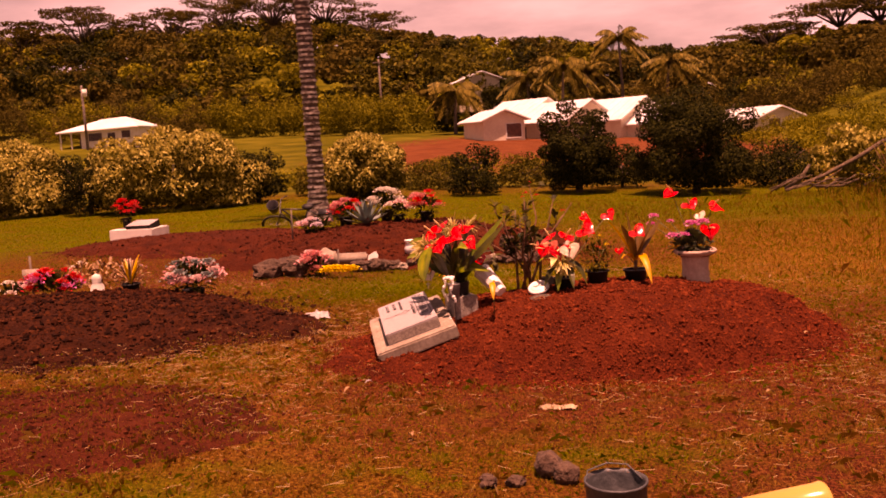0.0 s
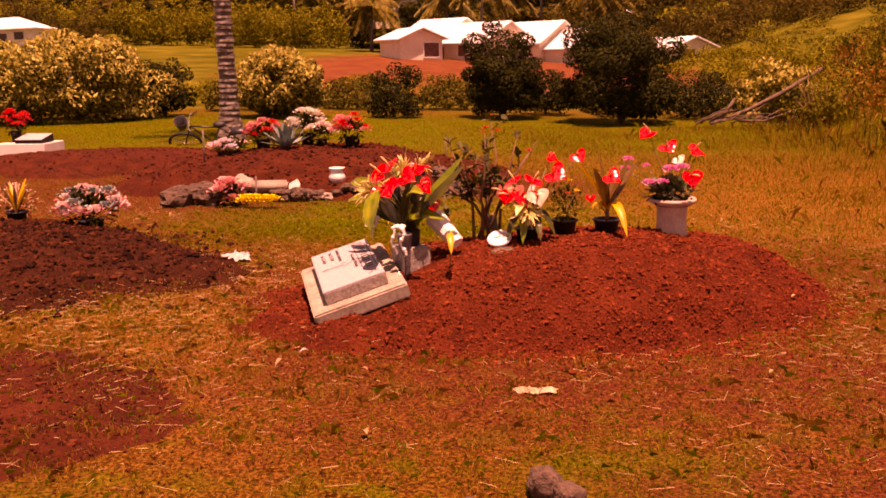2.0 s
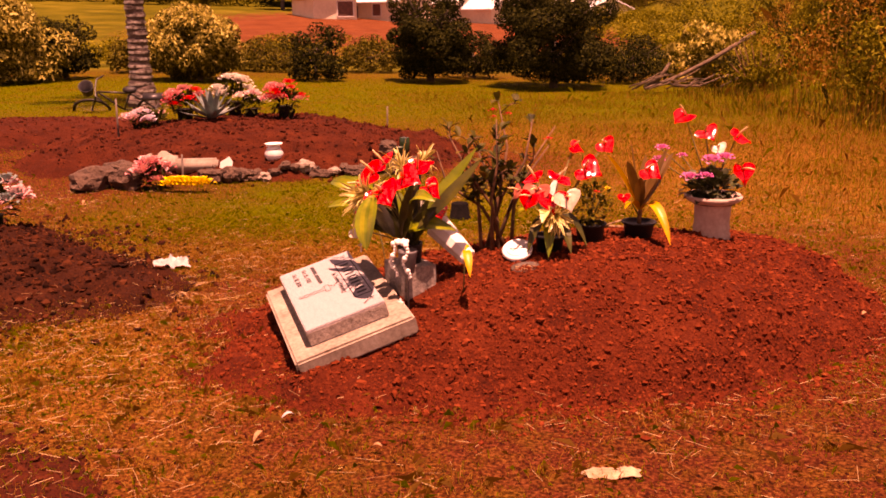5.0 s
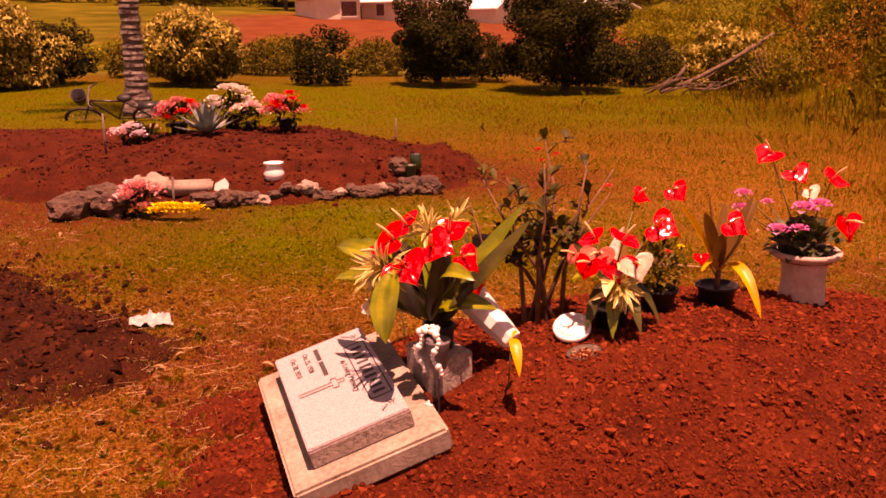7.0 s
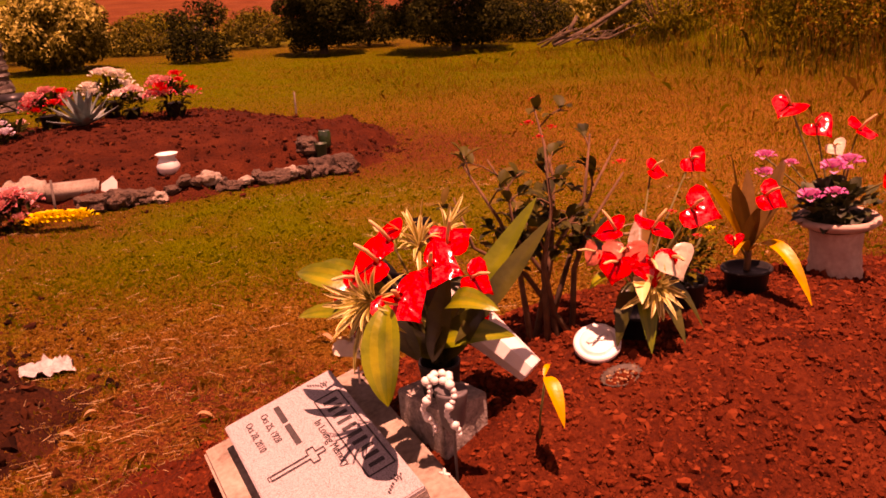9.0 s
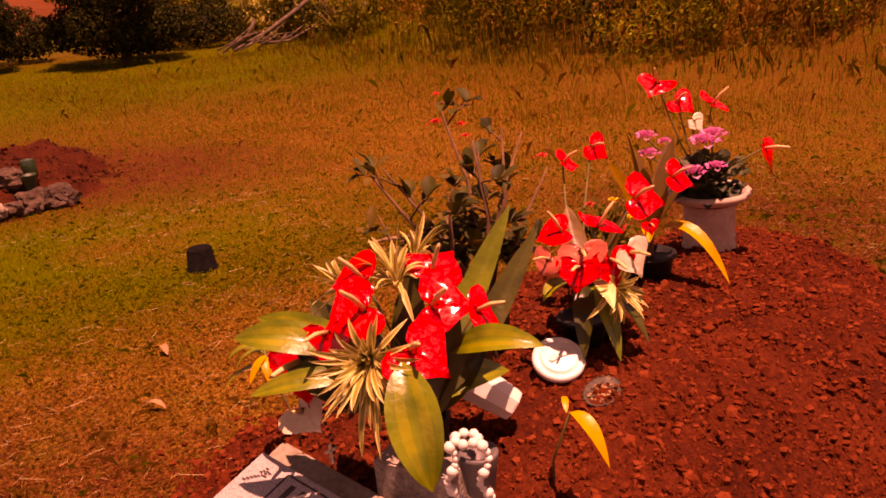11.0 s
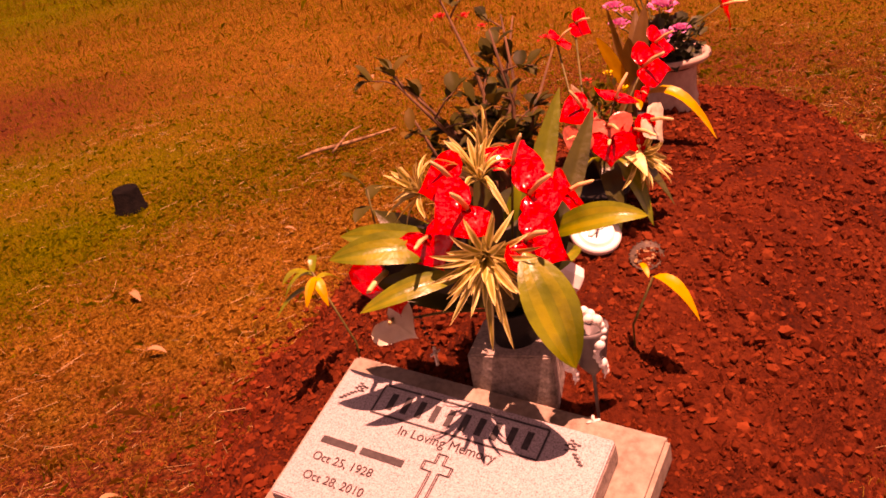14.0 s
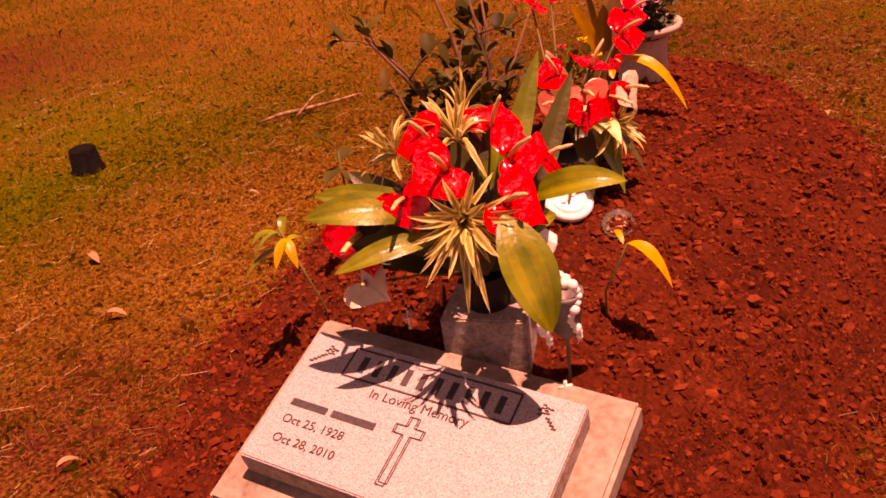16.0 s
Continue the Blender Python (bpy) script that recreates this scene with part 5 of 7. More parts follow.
# black plaque with a pale card, and a dark rosary with a small cross
pq = empty("plaque", at(0.045, 7.09, 0.535, 139, 0, 0) @ Matrix.Rotation(radians(-12), 4, "X"), "small black plaque with a pale card, among the flowers", "plaque")
part("board", Mesh().box((0.01, 0, 0.035), (0.175, 0.030, 0.19), bevel=0.006), black_plastic, pq)
part("card", Mesh().box((0.01, 0.0175, 0.075), (0.075, 0.005, 0.05)), white_plastic, pq, smooth=False)
for k in range(3):
    part("printed_bar", Mesh().box((0.01, 0.0205, 0.090 - 0.014 * k), (0.05, 0.002, 0.004)), engraving, pq, smooth=False)
dr_ = empty("dark_rosary", at(-0.05, 7.045, 0.385), "dark bead string with a pale metal cross", "rosary")
for k in range(16):
    t = k / 15
    part("bead", Mesh().ball((0.03 - 0.03 * t + 0.006 * math.sin(9 * t), 0.05 - 0.06 * t, 0.17 * (1 - t) + 0.012), 0.0042, 1), black_plastic, dr_)
cross_metal = surface("pale_metal", [(0.3, (0.45, 0.42, 0.40)), (0.7, (0.65, 0.62, 0.58))], 30, 0.35, 0.1, metal=0.6)
part("cross", Mesh().box((-0.005, -0.018, 0.030), (0.005, 0.004, 0.045)).box((-0.005, -0.018, 0.038), (0.026, 0.004, 0.005)), cross_metal, dr_, smooth=False)


# ---- bouquet in the black pot ----
def pot(parent, r, h, mat, name="pot", z0=-0.05):
    return part(name, Mesh().lathe([(r * 0.72, z0), (r * 0.95, h * 0.9), (r * 1.08, h * 0.9), (r * 1.08, h), (r * 0.95, h), (r * 0.9, h * 0.85), (0, h * 0.85)], 22), mat, parent)


P2 = Vector((0.78, 7.17, tz(0.78, 7.17)))
b2 = empty("potted_bouquet", Matrix.Translation(P2), "black pot of red, pink and white anthuriums over broad leaves", "bouquet")
pot(b2, 0.065, 0.075, black_plastic)


def b2l(x, y, z):
    return Vector((x, y, z)) - P2


for (x, y, z), nrm, tip, sz, mt in [
    ((0.70, 7.08, 0.625), (-0.45, -0.75, 0.5), (-0.2, -0.4, -0.8), 0.115, spathe_pink),
    ((0.665, 7.055, 0.60), (-0.6, -0.5, 0.5), (-0.5, -0.3, -0.7), 0.105, spathe_red),
    ((0.76, 7.045, 0.595), (-0.15, -0.9, 0.35), (0.0, -0.3, -0.9), 0.125, spathe_red),
    ((0.815, 7.035, 0.600), (0.0, -0.85, 0.5), (0.25, -0.3, -0.9), 0.115, spathe_white),
    ((0.71, 7.16, 0.655), (-0.3, -0.2, 0.9), (-0.6, 0.4, 0.0), 0.115, spathe_red),
    ((0.80, 7.12, 0.655), (0.1, -0.4, 0.9), (0.5, 0.3, 0.1), 0.115, spathe_red),
    ((0.63, 7.12, 0.615), (-0.8, -0.2, 0.5), (-0.5, 0.2, -0.6), 0.085, spathe_pink),
    ((0.93, 7.38, 0.755), (0.1, -0.5, 0.85), (0.8, -0.3, -0.1), 0.085, spathe_red),
    ((0.91, 7.10, 0.705), (-0.3, -0.6, 0.75), (0.7, -0.4, -0.3), 0.130, spathe_red),
    ((1.09, 7.43, 0.760), (-0.2, -0.75, 0.6), (0.55, -0.3, -0.7), 0.095, spathe_red),
]:
    anthurium(b2, b2l(x, y, z), nrm, tip, sz, mt, (0.0, 0.0, 0.1))
for bp_, tp_, w, sag, mt in [((0.76, 7.14, 0.50), (0.655, 7.04, 0.36), 0.055, 0.04, deep_leaf), ((0.77, 7.12, 0.50), (0.735, 6.995, 0.345), 0.055, 0.04, ti_leaf), ((0.79, 7.13, 0.50), (0.83, 6.985, 0.36), 0.055, 0.04, deep_leaf), ((0.80, 7.15, 0.50), (0.915, 7.04, 0.37), 0.055, 0.05, deep_leaf), ((0.78, 7.17, 0.50), (0.86, 7.30, 0.66), 0.07, 0.0, bronze_leaf), ((0.76, 7.18, 0.5), (0.66, 7.27, 0.62), 0.07, 0.0, deep_leaf), ((0.82, 7.16, 0.46), (0.905, 7.12, 0.68), 0.06, 0.0, bronze_leaf), ((0.74, 7.15, 0.5), (0.62, 7.14, 0.50), 0.06, 0.03, ti_leaf), ((0.76, 7.10, 0.52), (0.70, 6.98, 0.50), 0.05, 0.03, cream_edge)]:
    part("leaf", Mesh().blade(b2l(*bp_), b2l(*tp_), w, sag, (0, 0, 1), 10, 10, 0.22, 0.45, stripes=mt == ti_leaf), [mt, leaf_stripe], b2)
rosette(b2, b2l(0.77, 7.06, 0.52), (0, -0.8, 0.1), 16, 0.10, 77, 0.016)


def small_leaves(count, centre, radius, length, width, seed, up=0.3):
    """A bush of small separate leaves round a centre."""
    g = random.Random(seed)
    m = Mesh()
    for k in range(count):
        d = Vector((g.gauss(0, 1), g.gauss(0, 1), g.gauss(0, 1))).normalized()
        p = Vector(centre) + Vector([d[i] * radius[i] for i in range(3)]) * g.uniform(0.35, 1.0)
        v = (d + Vector((g.uniform(-1, 1), g.uniform(-1, 1), up + g.uniform(-0.6, 0.6)))).normalized()
        m.blade(p, p + v * length * g.uniform(0.7, 1.2), width * g.uniform(0.7, 1.2), length * 0.1, (0, 0, 1), 3, 2, 0.3, 0.5)
    return m


P3 = Vector((1.005, 7.32, tz(1.005, 7.32)))
p3 = empty("potted_plant", Matrix.Translation(P3), "black pot with small dark leaves and orange blooms", "potted plant")
pot(p3, 0.070, 0.085, black_plastic)
part("foliage", small_leaves(330, (0, 0, 0.175), (0.10, 0.09, 0.12), 0.030, 0.016, 4), leaf_olive, p3)
part("stems", Mesh().tube([(0, 0, 0.1), (0.02, 0.01, 0.22)], 0.004, 5).tube([(0, 0, 0.1), (-0.03, 0.01, 0.24)], 0.004, 5).tube([(0.01, 0, 0.1), (0.04, -0.03, 0.22)], 0.004, 5), stem_green, p3)
for k, (x, y, z) in enumerate([(0.02, -0.03, 0.305), (-0.04, 0.0, 0.30), (0.055, -0.055, 0.25), (0.0, -0.08, 0.24)]):
    petal_head(p3, (x, y, z), 0.016, red_petal if k % 2 else yellow_petal, 9, 90 + k)

# ---- ti plant ----
P4 = Vector((1.25, 7.36, tz(1.25, 7.36)))
ti = empty("ti_plant", Matrix.Translation(P4), "potted ti plant with bronze and yellow leaves and anthuriums", "potted plant")
pot(ti, 0.075, 0.075, black_plastic)
for tp_, w, sag, mt in [((1.085, 7.36, 0.72), 0.045, 0.02, yellow_leaf), ((1.16, 7.30, 0.70), 0.05, 0.02, bronze_leaf), ((1.205, 7.40, 0.78), 0.045, 0.0, bronze_leaf), ((1.375, 7.37, 0.74), 0.055, 0.0, bronze_leaf), ((1.43, 7.44, 0.71), 0.05, 0.0, bronze_leaf), ((1.15, 7.27, 0.48), 0.045, 0.04, yellow_leaf), ((1.315, 7.115, 0.345), 0.048, 0.10, yellow_leaf), ((1.30, 7.45, 0.70), 0.05, 0.0, bronze_leaf), ((1.21, 7.25, 0.63), 0.05, 0.01, bronze_leaf), ((1.33, 7.27, 0.66), 0.045, 0.0, bronze_leaf)]:
    part("leaf", Mesh().blade((0.0, 0.0, 0.12), Vector(tp_) - P4, w, sag, (0, 0, 1), 11, 6, 0.25, 0.5, twist=0.4), mt, ti)
part("stem", Mesh().tube([(0, 0, 0.05), (0.005, 0, 0.16)], 0.011, 8), stem_woody, ti)
for (x, y, z), nrm, tip, sz in [((1.245, 7.265, 0.66), (-0.1, -0.6, 0.75), (0.7, -0.5, -0.35), 0.115), ((1.14, 7.26, 0.545), (-0.3, -0.8, 0.4), (0, -0.2, -0.9), 0.055)]:
    anthurium(ti, Vector((x, y, z)) - P4, nrm, tip, sz, spathe_red, (0, 0, 0.1))

# ---- urn with geraniums ----
PU = Vector((1.645, 7.45, 0.288))
ur = empty("flower_urn", Matrix.Translation(PU), "pinkish cement urn of pink geraniums and red anthuriums", "urn")
part("body", Mesh().lathe([(0.088, -0.04), (0.090, 0.02), (0.084, 0.035), (0.088, 0.05), (0.084, 0.065), (0.082, 0.085), (0.086, 0.155), (0.093, 0.170), (0.126, 0.186), (0.136, 0.196), (0.136, 0.206), (0.128, 0.213), (0.112, 0.208), (0.100, 0.175), (0.0, 0.175)], 40), urn_mat, ur)
part("soil", Mesh().lathe([(0.0, 0.17), (0.105, 0.172), (0.10, 0.185), (0.0, 0.20)], 20, wob=0.1), soil_dark, ur)
part("foliage", small_leaves(260, (-0.02, -0.01, 0.245), (0.125, 0.105, 0.075), 0.045, 0.040, 8), geranium_leaf, ur)
for k, (x, y, z, r) in enumerate([(1.395, 7.50, 0.715, 0.030), (1.375, 7.47, 0.665, 0.030), (1.50, 7.40, 0.585, 0.040), (1.63, 7.46, 0.650, 0.045), (1.70, 7.48, 0.66, 0.04), (1.505, 7.52, 0.675, 0.022), (1.56, 7.36, 0.60, 0.03)]):
    h = petal_head(ur, Vector((x, y, z)) - PU, r, pink_petal, 22, 120 + k, "geranium", 0.8)
    part("stem", Mesh().tube([Vector((x, y, z)) - PU, (Vector((x, y, z)) - PU) * 0.6 + Vector((0, 0, 0.08)), (0, 0, 0.19)], 0.003, 5), stem_green, h)
for (x, y, z), nrm, tip, sz, mt in [((1.53, 7.57, 0.865), (-0.2, -0.35, 0.9), (-0.7, -0.3, -0.25), 0.120, spathe_red), ((1.64, 7.58, 0.785), (-0.3, -0.5, 0.8), (0.4, -0.2, -0.8), 0.110, spathe_red), ((1.785, 7.55, 0.755), (0.1, -0.4, 0.9), (0.8, -0.1, -0.2), 0.125, spathe_red), ((1.70, 7.28, 0.650), (0.35, -0.8, 0.45), (0.1, -0.25, -0.9), 0.130, spathe_red), ((1.70, 7.56, 0.710), (-0.2, -0.7, 0.6), (0.3, -0.4, -0.7), 0.075, spathe_white)]:
    anthurium(ur, Vector((x, y, z)) - PU, nrm, tip, sz, mt, (0.0, 0.02, 0.19))

# ---- rose bush ----
PR = Vector((0.565, 7.30, tz(0.565, 7.30)))
rb = empty("rose_bush", Matrix.Translation(PR), "straggly rose bush with thin brown canes and few red blooms", "shrub")
gr = random.Random(12)
ends = [(0.36, 7.46, 0.83), (0.42, 7.22, 0.80), (0.60, 7.49, 0.97), (0.56, 7.30, 0.90), (0.75, 7.42, 0.88), (0.80, 7.30, 0.78), (0.48, 7.60, 0.80), (0.30, 7.34, 0.76), (0.87, 7.48, 0.84)]
for i, e_ in enumerate(ends):
    e_ = Vector(e_) - PR
    k1 = e_ * 0.35 + Vector((gr.uniform(-0.04, 0.04), gr.uniform(-0.04, 0.04), 0.03))
    k2 = e_ * 0.68 + Vector((gr.uniform(-0.05, 0.05), gr.uniform(-0.05, 0.05), 0.0))
    cane = part("cane", Mesh().tube([(gr.uniform(-0.07, 0.07), gr.uniform(-0.05, 0.05), -0.03), k1, k2, e_], [0.0105, 0.0080, 0.0055, 0.0025], 6), stem_woody, rb)
    tw = Mesh()
    lv = Mesh()
    for j in range(7):
        t = gr.uniform(0.35, 1.0)
        p = k1.lerp(k2, t * 2 - 0.7) if t < 0.7 else k2.lerp(e_, (t - 0.7) / 0.3)
        d = Vector((gr.gauss(0, 1), gr.gauss(0, 1), gr.uniform(0.1, 1.2))).normalized()
        q = p + d * gr.uniform(0.05, 0.11)
        tw.tube([p, p.lerp(q, 0.5) + Vector((0, 0, 0.008)), q], [0.003, 0.0022, 0.0012], 5)
        for s in range(5):
            dd = (d + Vector((gr.gauss(0, 0.8), gr.gauss(0, 0.8), gr.gauss(0, 0.6)))).normalized()
            b_ = p.lerp(q, gr.uniform(0.5, 1.0))
            lv.blade(b_, b_ + dd * gr.uniform(0.035, 0.068), gr.uniform(0.022, 0.040), 0.005, (0, 0, 1), 5, 4, 0.3, 0.5)
    part("twig", tw, stem_woody, cane)["kind"] = "stuff"
    part("foliage", lv, rose_leaf, cane)["kind"] = "stuff"
for k, (x, y, z, r) in enumerate([(0.575, 7.47, 0.915, 0.020), (0.64, 7.45, 0.90, 0.018), (0.60, 7.49, 0.985, 0.012), (0.80, 7.32, 0.80, 0.018), (0.55, 7.31, 0.905, 0.014)]):
    petal_head(rb, Vector((x, y, z)) - PR, r, red_petal, 10, 150 + k, "rose")


# ---- small growth and litter round the near grave ----
def sprig(x, y, z0, leaves, label, mats, name="seedling"):
    root = empty(name, at(x, y, z0), label, "seedling")
    part("stem", Mesh().tube([(0, 0, -0.02), (0.004, 0.002, 0.05), leaves[0][0]], 0.0028, 6), stem_green, root)
    for (b_, t_, w, sg), mt in zip(leaves, mats):
        part("leaf", Mesh().blade(b_, t_, w, sg, (0, 0, 1), 9, 4, 0.25, 0.45), mt, root)
    return root


zs = tz(0.345, 6.82)
sprig(0.345, 6.82, zs, [((0.0, -0.06, 0.455 - zs), (0.005, -0.16, 0.372 - zs), 0.036, 0.03), ((0, -0.05, 0.45 - zs), (0.03, -0.01, 0.46 - zs), 0.014, 0.01)], "thin seedling with one yellow hanging leaf", [yellow_leaf, yellow_leaf])
zs = tz(0.06, 7.45)
sprig(0.06, 7.45, zs, [((-0.03, 0.06, 0.26), (-0.10, 0.10, 0.21), 0.026, 0.02), ((-0.03, 0.06, 0.26), (-0.12, 0.06, 0.27), 0.024, 0.02), ((-0.03, 0.06, 0.24), (-0.05, 0.00, 0.19), 0.028, 0.02), ((-0.03, 0.06, 0.22), (-0.13, 0.11, 0.17), 0.024, 0.02), ((-0.03, 0.06, 0.23), (0.04, 0.05, 0.20), 0.024, 0.02), ((-0.03, 0.06, 0.25), (0.02, 0.10, 0.27), 0.022, 0.02), ((-0.03, 0.05, 0.25), (-0.09, 0.03, 0.20), 0.026, 0.01), ((-0.03, 0.06, 0.25), (-0.06, 0.13, 0.25), 0.022, 0.01)], "young plant with narrow yellow-green leaves", [ti_leaf, leaf_stripe, yellow_leaf, ti_leaf, leaf_stripe, ti_leaf, yellow_leaf, ti_leaf])
zs = tz(0.34, 7.62)
sprig(0.34, 7.62, zs, [((0.0, 0.0, 0.30), (-0.05, 0.03, 0.36), 0.05, 0.01), ((0, 0, 0.27), (0.07, 0.02, 0.28), 0.045, 0.01), ((0, 0, 0.25), (-0.08, -0.02, 0.24), 0.045, 0.01), ((0, 0, 0.24), (0.02, -0.07, 0.18), 0.04, 0.0)], "young plant with dark rounded leaves", [rose_leaf] * 4)

# Small dark tree stump, built with the shape of an upturned cup.
charred = surface("matt_black_stump", [(0.3, (0.003, 0.003, 0.003)), (0.7, (0.009, 0.007, 0.006))], 30, 0.9, 0.3, 60, spec=0.05)
cup = empty("dark_stump", at(0.77, 10.08, gz(0.77, 10.08)), "small dark cut stump with a flat top on the grass", "cup")
part("cup", Mesh().lathe([(0.085, -0.01), (0.085, 0.01), (0.078, 0.015), (0.066, 0.115), (0.060, 0.122), (0.0, 0.124)], 22), charred, cup)

weathered_branch = surface("dry_branch_bark", [(0.35, (0.10, 0.05, 0.022)), (0.6, (0.30, 0.18, 0.09)), (0.8, (0.48, 0.33, 0.19))], 30, 0.9, 0.5, 90, dist=0.004)
st = empty("dry_branch", at(1.60, 9.62, gz(1.60, 9.62)), "pale dry branch lying on the grass", "branch")
part("wood", Mesh().tube([(-0.02, 0.08, 0.02), (0.08, 0.02, 0.035), (0.17, -0.01, 0.025), (0.30, -0.11, 0.035), (0.50, -0.17, 0.03)], [0.006, 0.011, 0.012, 0.009, 0.004], 7), weathered_branch, st)
part("twig", Mesh().tube([(0.1, -0.08, 0.03), (0.3, 0.0, 0.06), (0.42, 0.03, 0.05)], [0.007, 0.005, 0.003], 6), weathered_branch, st)

paper = surface("crumpled_paper", [(0.3, (0.24, 0.23, 0.22)), (0.7, (0.46, 0.44, 0.43))], 20, 0.7, 0.4, 60)


tan_rag = surface("tan_rag", [(0.3, (0.24, 0.15, 0.085)), (0.7, (0.46, 0.33, 0.21))], 25, 0.85, 0.4, 80)


def crumple(x, y, w, d, h, label, mat, seed, cat="litter", rz=0.0):
    g = random.Random(seed)
    m = Mesh()
    nx, ny = 14, 9
    for i in range(nx + 1):
        for j in range(ny + 1):
            u_, v_ = i / nx * 2 - 1, j / ny * 2 - 1
            rr = 1 + 0.25 * noise.noise(Vector((math.atan2(v_, u_) * 1.5, seed, 0)))
            zz = h * (1 - 0.6 * (u_ * u_ + v_ * v_) * 0.5) * (0.55 + 0.6 * noise.noise(Vector((u_ * 2.4 + seed, v_ * 2.4, seed * 0.3))) + 0.55 * noise.noise(Vector((u_ * 6.0 + seed, v_ * 5.0, 2.0))))
            m.v.append((u_ * w / 2 * rr, v_ * d / 2 * rr * (1 - 0.35 * abs(u_)), max(0.004, zz)))
    m.f = [(i * (ny + 1) + j, (i + 1) * (ny + 1) + j, (i + 1) * (ny + 1) + j + 1, i * (ny + 1) + j + 1) for i in range(nx) for j in range(ny)]
    m.mi = [0] * len(m.f)
    ob = thing("litter", m, mat, at(x, y, tz(x, y), rz), label, cat, "scraps on the grass")
    return ob


crumple(-1.13, 8.58, 0.20, 0.11, 0.09, "crumpled white paper scrap on the grass", paper, 3.3, rz=8)
crumple(0.66, 5.80, 0.17, 0.08, 0.022, "flat torn tan rag on dry ground", tan_rag, 5.1, rz=-4)
for k, (x, y, s) in enumerate([(-0.34, 6.27, 0.045), (-0.42, 6.12, 0.05), (0.20, 9.0, 0.08), (0.0, 8.5, 0.07), (-0.95, 7.9, 0.05), (2.2, 7.0, 0.06), (2.35, 8.9, 0.05), (0.0, 5.3, 0.06), (-0.05, 6.0, 0.04), (-0.9, 8.05, 0.05), (3.0, 10.6, 0.05), (-2.2, 10.8, 0.06), (0.9, 8.9, 0.05), (-0.5, 7.9, 0.06), (1.7, 6.0, 0.05)]):
    s *= 0.5
    lf = Mesh().blade((-s, 0, 0.004), (s, 0.01, 0.02), s * 0.8, 0.012, (0, 0, 1), 6, 4, 0.5, 0.5)
    thing("fallen_leaf", lf, dry_leaf if k else paper, at(x, y, tz(x, y) + 0.008, 40 * k), "curled dry leaf lying on the ground", "leaf", "fallen leaves")

# bucket, tumbler and rock in the foreground
bucket_mat = surface("dull_tin", [(0.3, (0.025, 0.030, 0.032)), (0.6, (0.075, 0.085, 0.088)), (0.85, (0.15, 0.155, 0.15))], 9, 0.5, 0.25, 40, metal=0.25, fine=30)
rust = surface("rusty_inside", [(0.3, (0.06, 0.025, 0.012)), (0.7, (0.20, 0.08, 0.035))], 12, 0.8, 0.4)
bk = empty("bucket", at(0.770, 4.35, gz(0.770, 4.35) - 0.030) @ Matrix.Scale(0.93, 4), "dull grey tin bucket with a bent rim, standing on the ground", "bucket")
body = part("body", Mesh().lathe([(0.085, 0.0), (0.092, 0.06), (0.093, 0.066), (0.099, 0.13), (0.1005, 0.135), (0.104, 0.205), (0.108, 0.208), (0.108, 0.214), (0.103, 0.216), (0.099, 0.20), (0.084, 0.02), (0.0, 0.02)], 36, wob=0.02), bucket_mat, bk)
part("water", Mesh().lathe([(0.0, 0.12), (0.093, 0.12), (0.093, 0.125), (0.0, 0.125)], 28), dark_glass, bk)
part("lining", Mesh().lathe([(0.098, 0.13), (0.1015, 0.205), (0.1005, 0.205), (0.0970, 0.13)], 28), rust, bk)
part("handle", Mesh().tube([(-0.105, 0, 0.19), (-0.09, 0.06, 0.225), (-0.02, 0.10, 0.235), (0.05, 0.095, 0.23), (0.104, 0.02, 0.19)], 0.003, 6), bucket_mat, bk)

amber = bpy.data.materials.new("amber_plastic")
amber.use_nodes = True
ab = amber.node_tree.nodes["Principled BSDF"]
ab.inputs["Base Color"].default_value = (0.80, 0.48, 0.14, 1)
ab.inputs["Roughness"].default_value = 0.18
ab.inputs["Transmission Weight"].default_value = 0.35
tb = empty("plastic_tumbler", at(1.16, 4.36, gz(1.16, 4.36) + 0.050) @ Matrix.Rotation(radians(10), 4, "Z") @ Matrix.Rotation(radians(88), 4, "Y") @ Matrix.Scale(0.9, 4), "amber plastic tumbler lying on its side on red earth", "tumbler")
part("shell", Mesh().lathe([(0.050, 0.0), (0.053, 0.0), (0.071, 0.27), (0.076, 0.29), (0.0745, 0.30), (0.068, 0.30), (0.064, 0.27), (0.050, 0.01), (0.0, 0.01)], 30), amber, tb)
part("base_cap", Mesh().lathe([(0.0, -0.10), (0.050, -0.10), (0.056, -0.02), (0.057, 0.004), (0.0, 0.004)], 16), black_plastic, tb, "black base cap", smooth=False)


def rock(x, y, r, squash, seed, label="rough dark lava rock in the grass", mat=None, sink=0.25, group="loose rocks", jag=0.45):
    m = Mesh().ball((0, 0, r * squash[2] * (1 - sink)), r, 3, jag, squash, seed)
    return thing("rock", m, mat or lava, at(x, y, tz(x, y), seed * 50), label, "rock", group, smooth=False)


rock(0.575, 4.86, 0.060, (1, 0.9, 0.9), 2.2, "rounded grey-brown stone in the grass", lava, 0.25, "loose rocks", 0.22)
rock(0.635, 4.79, 0.052, (1, 0.9, 0.85), 3.1, "rounded grey-brown stone in the grass", lava, 0.25, "loose rocks", 0.22)
rock(0.45, 4.75, 0.03, (1.2, 0.9, 0.7), 4.1)
rock(0.35, 4.75, 0.035, (1.2, 0.9, 0.7), 5.7)


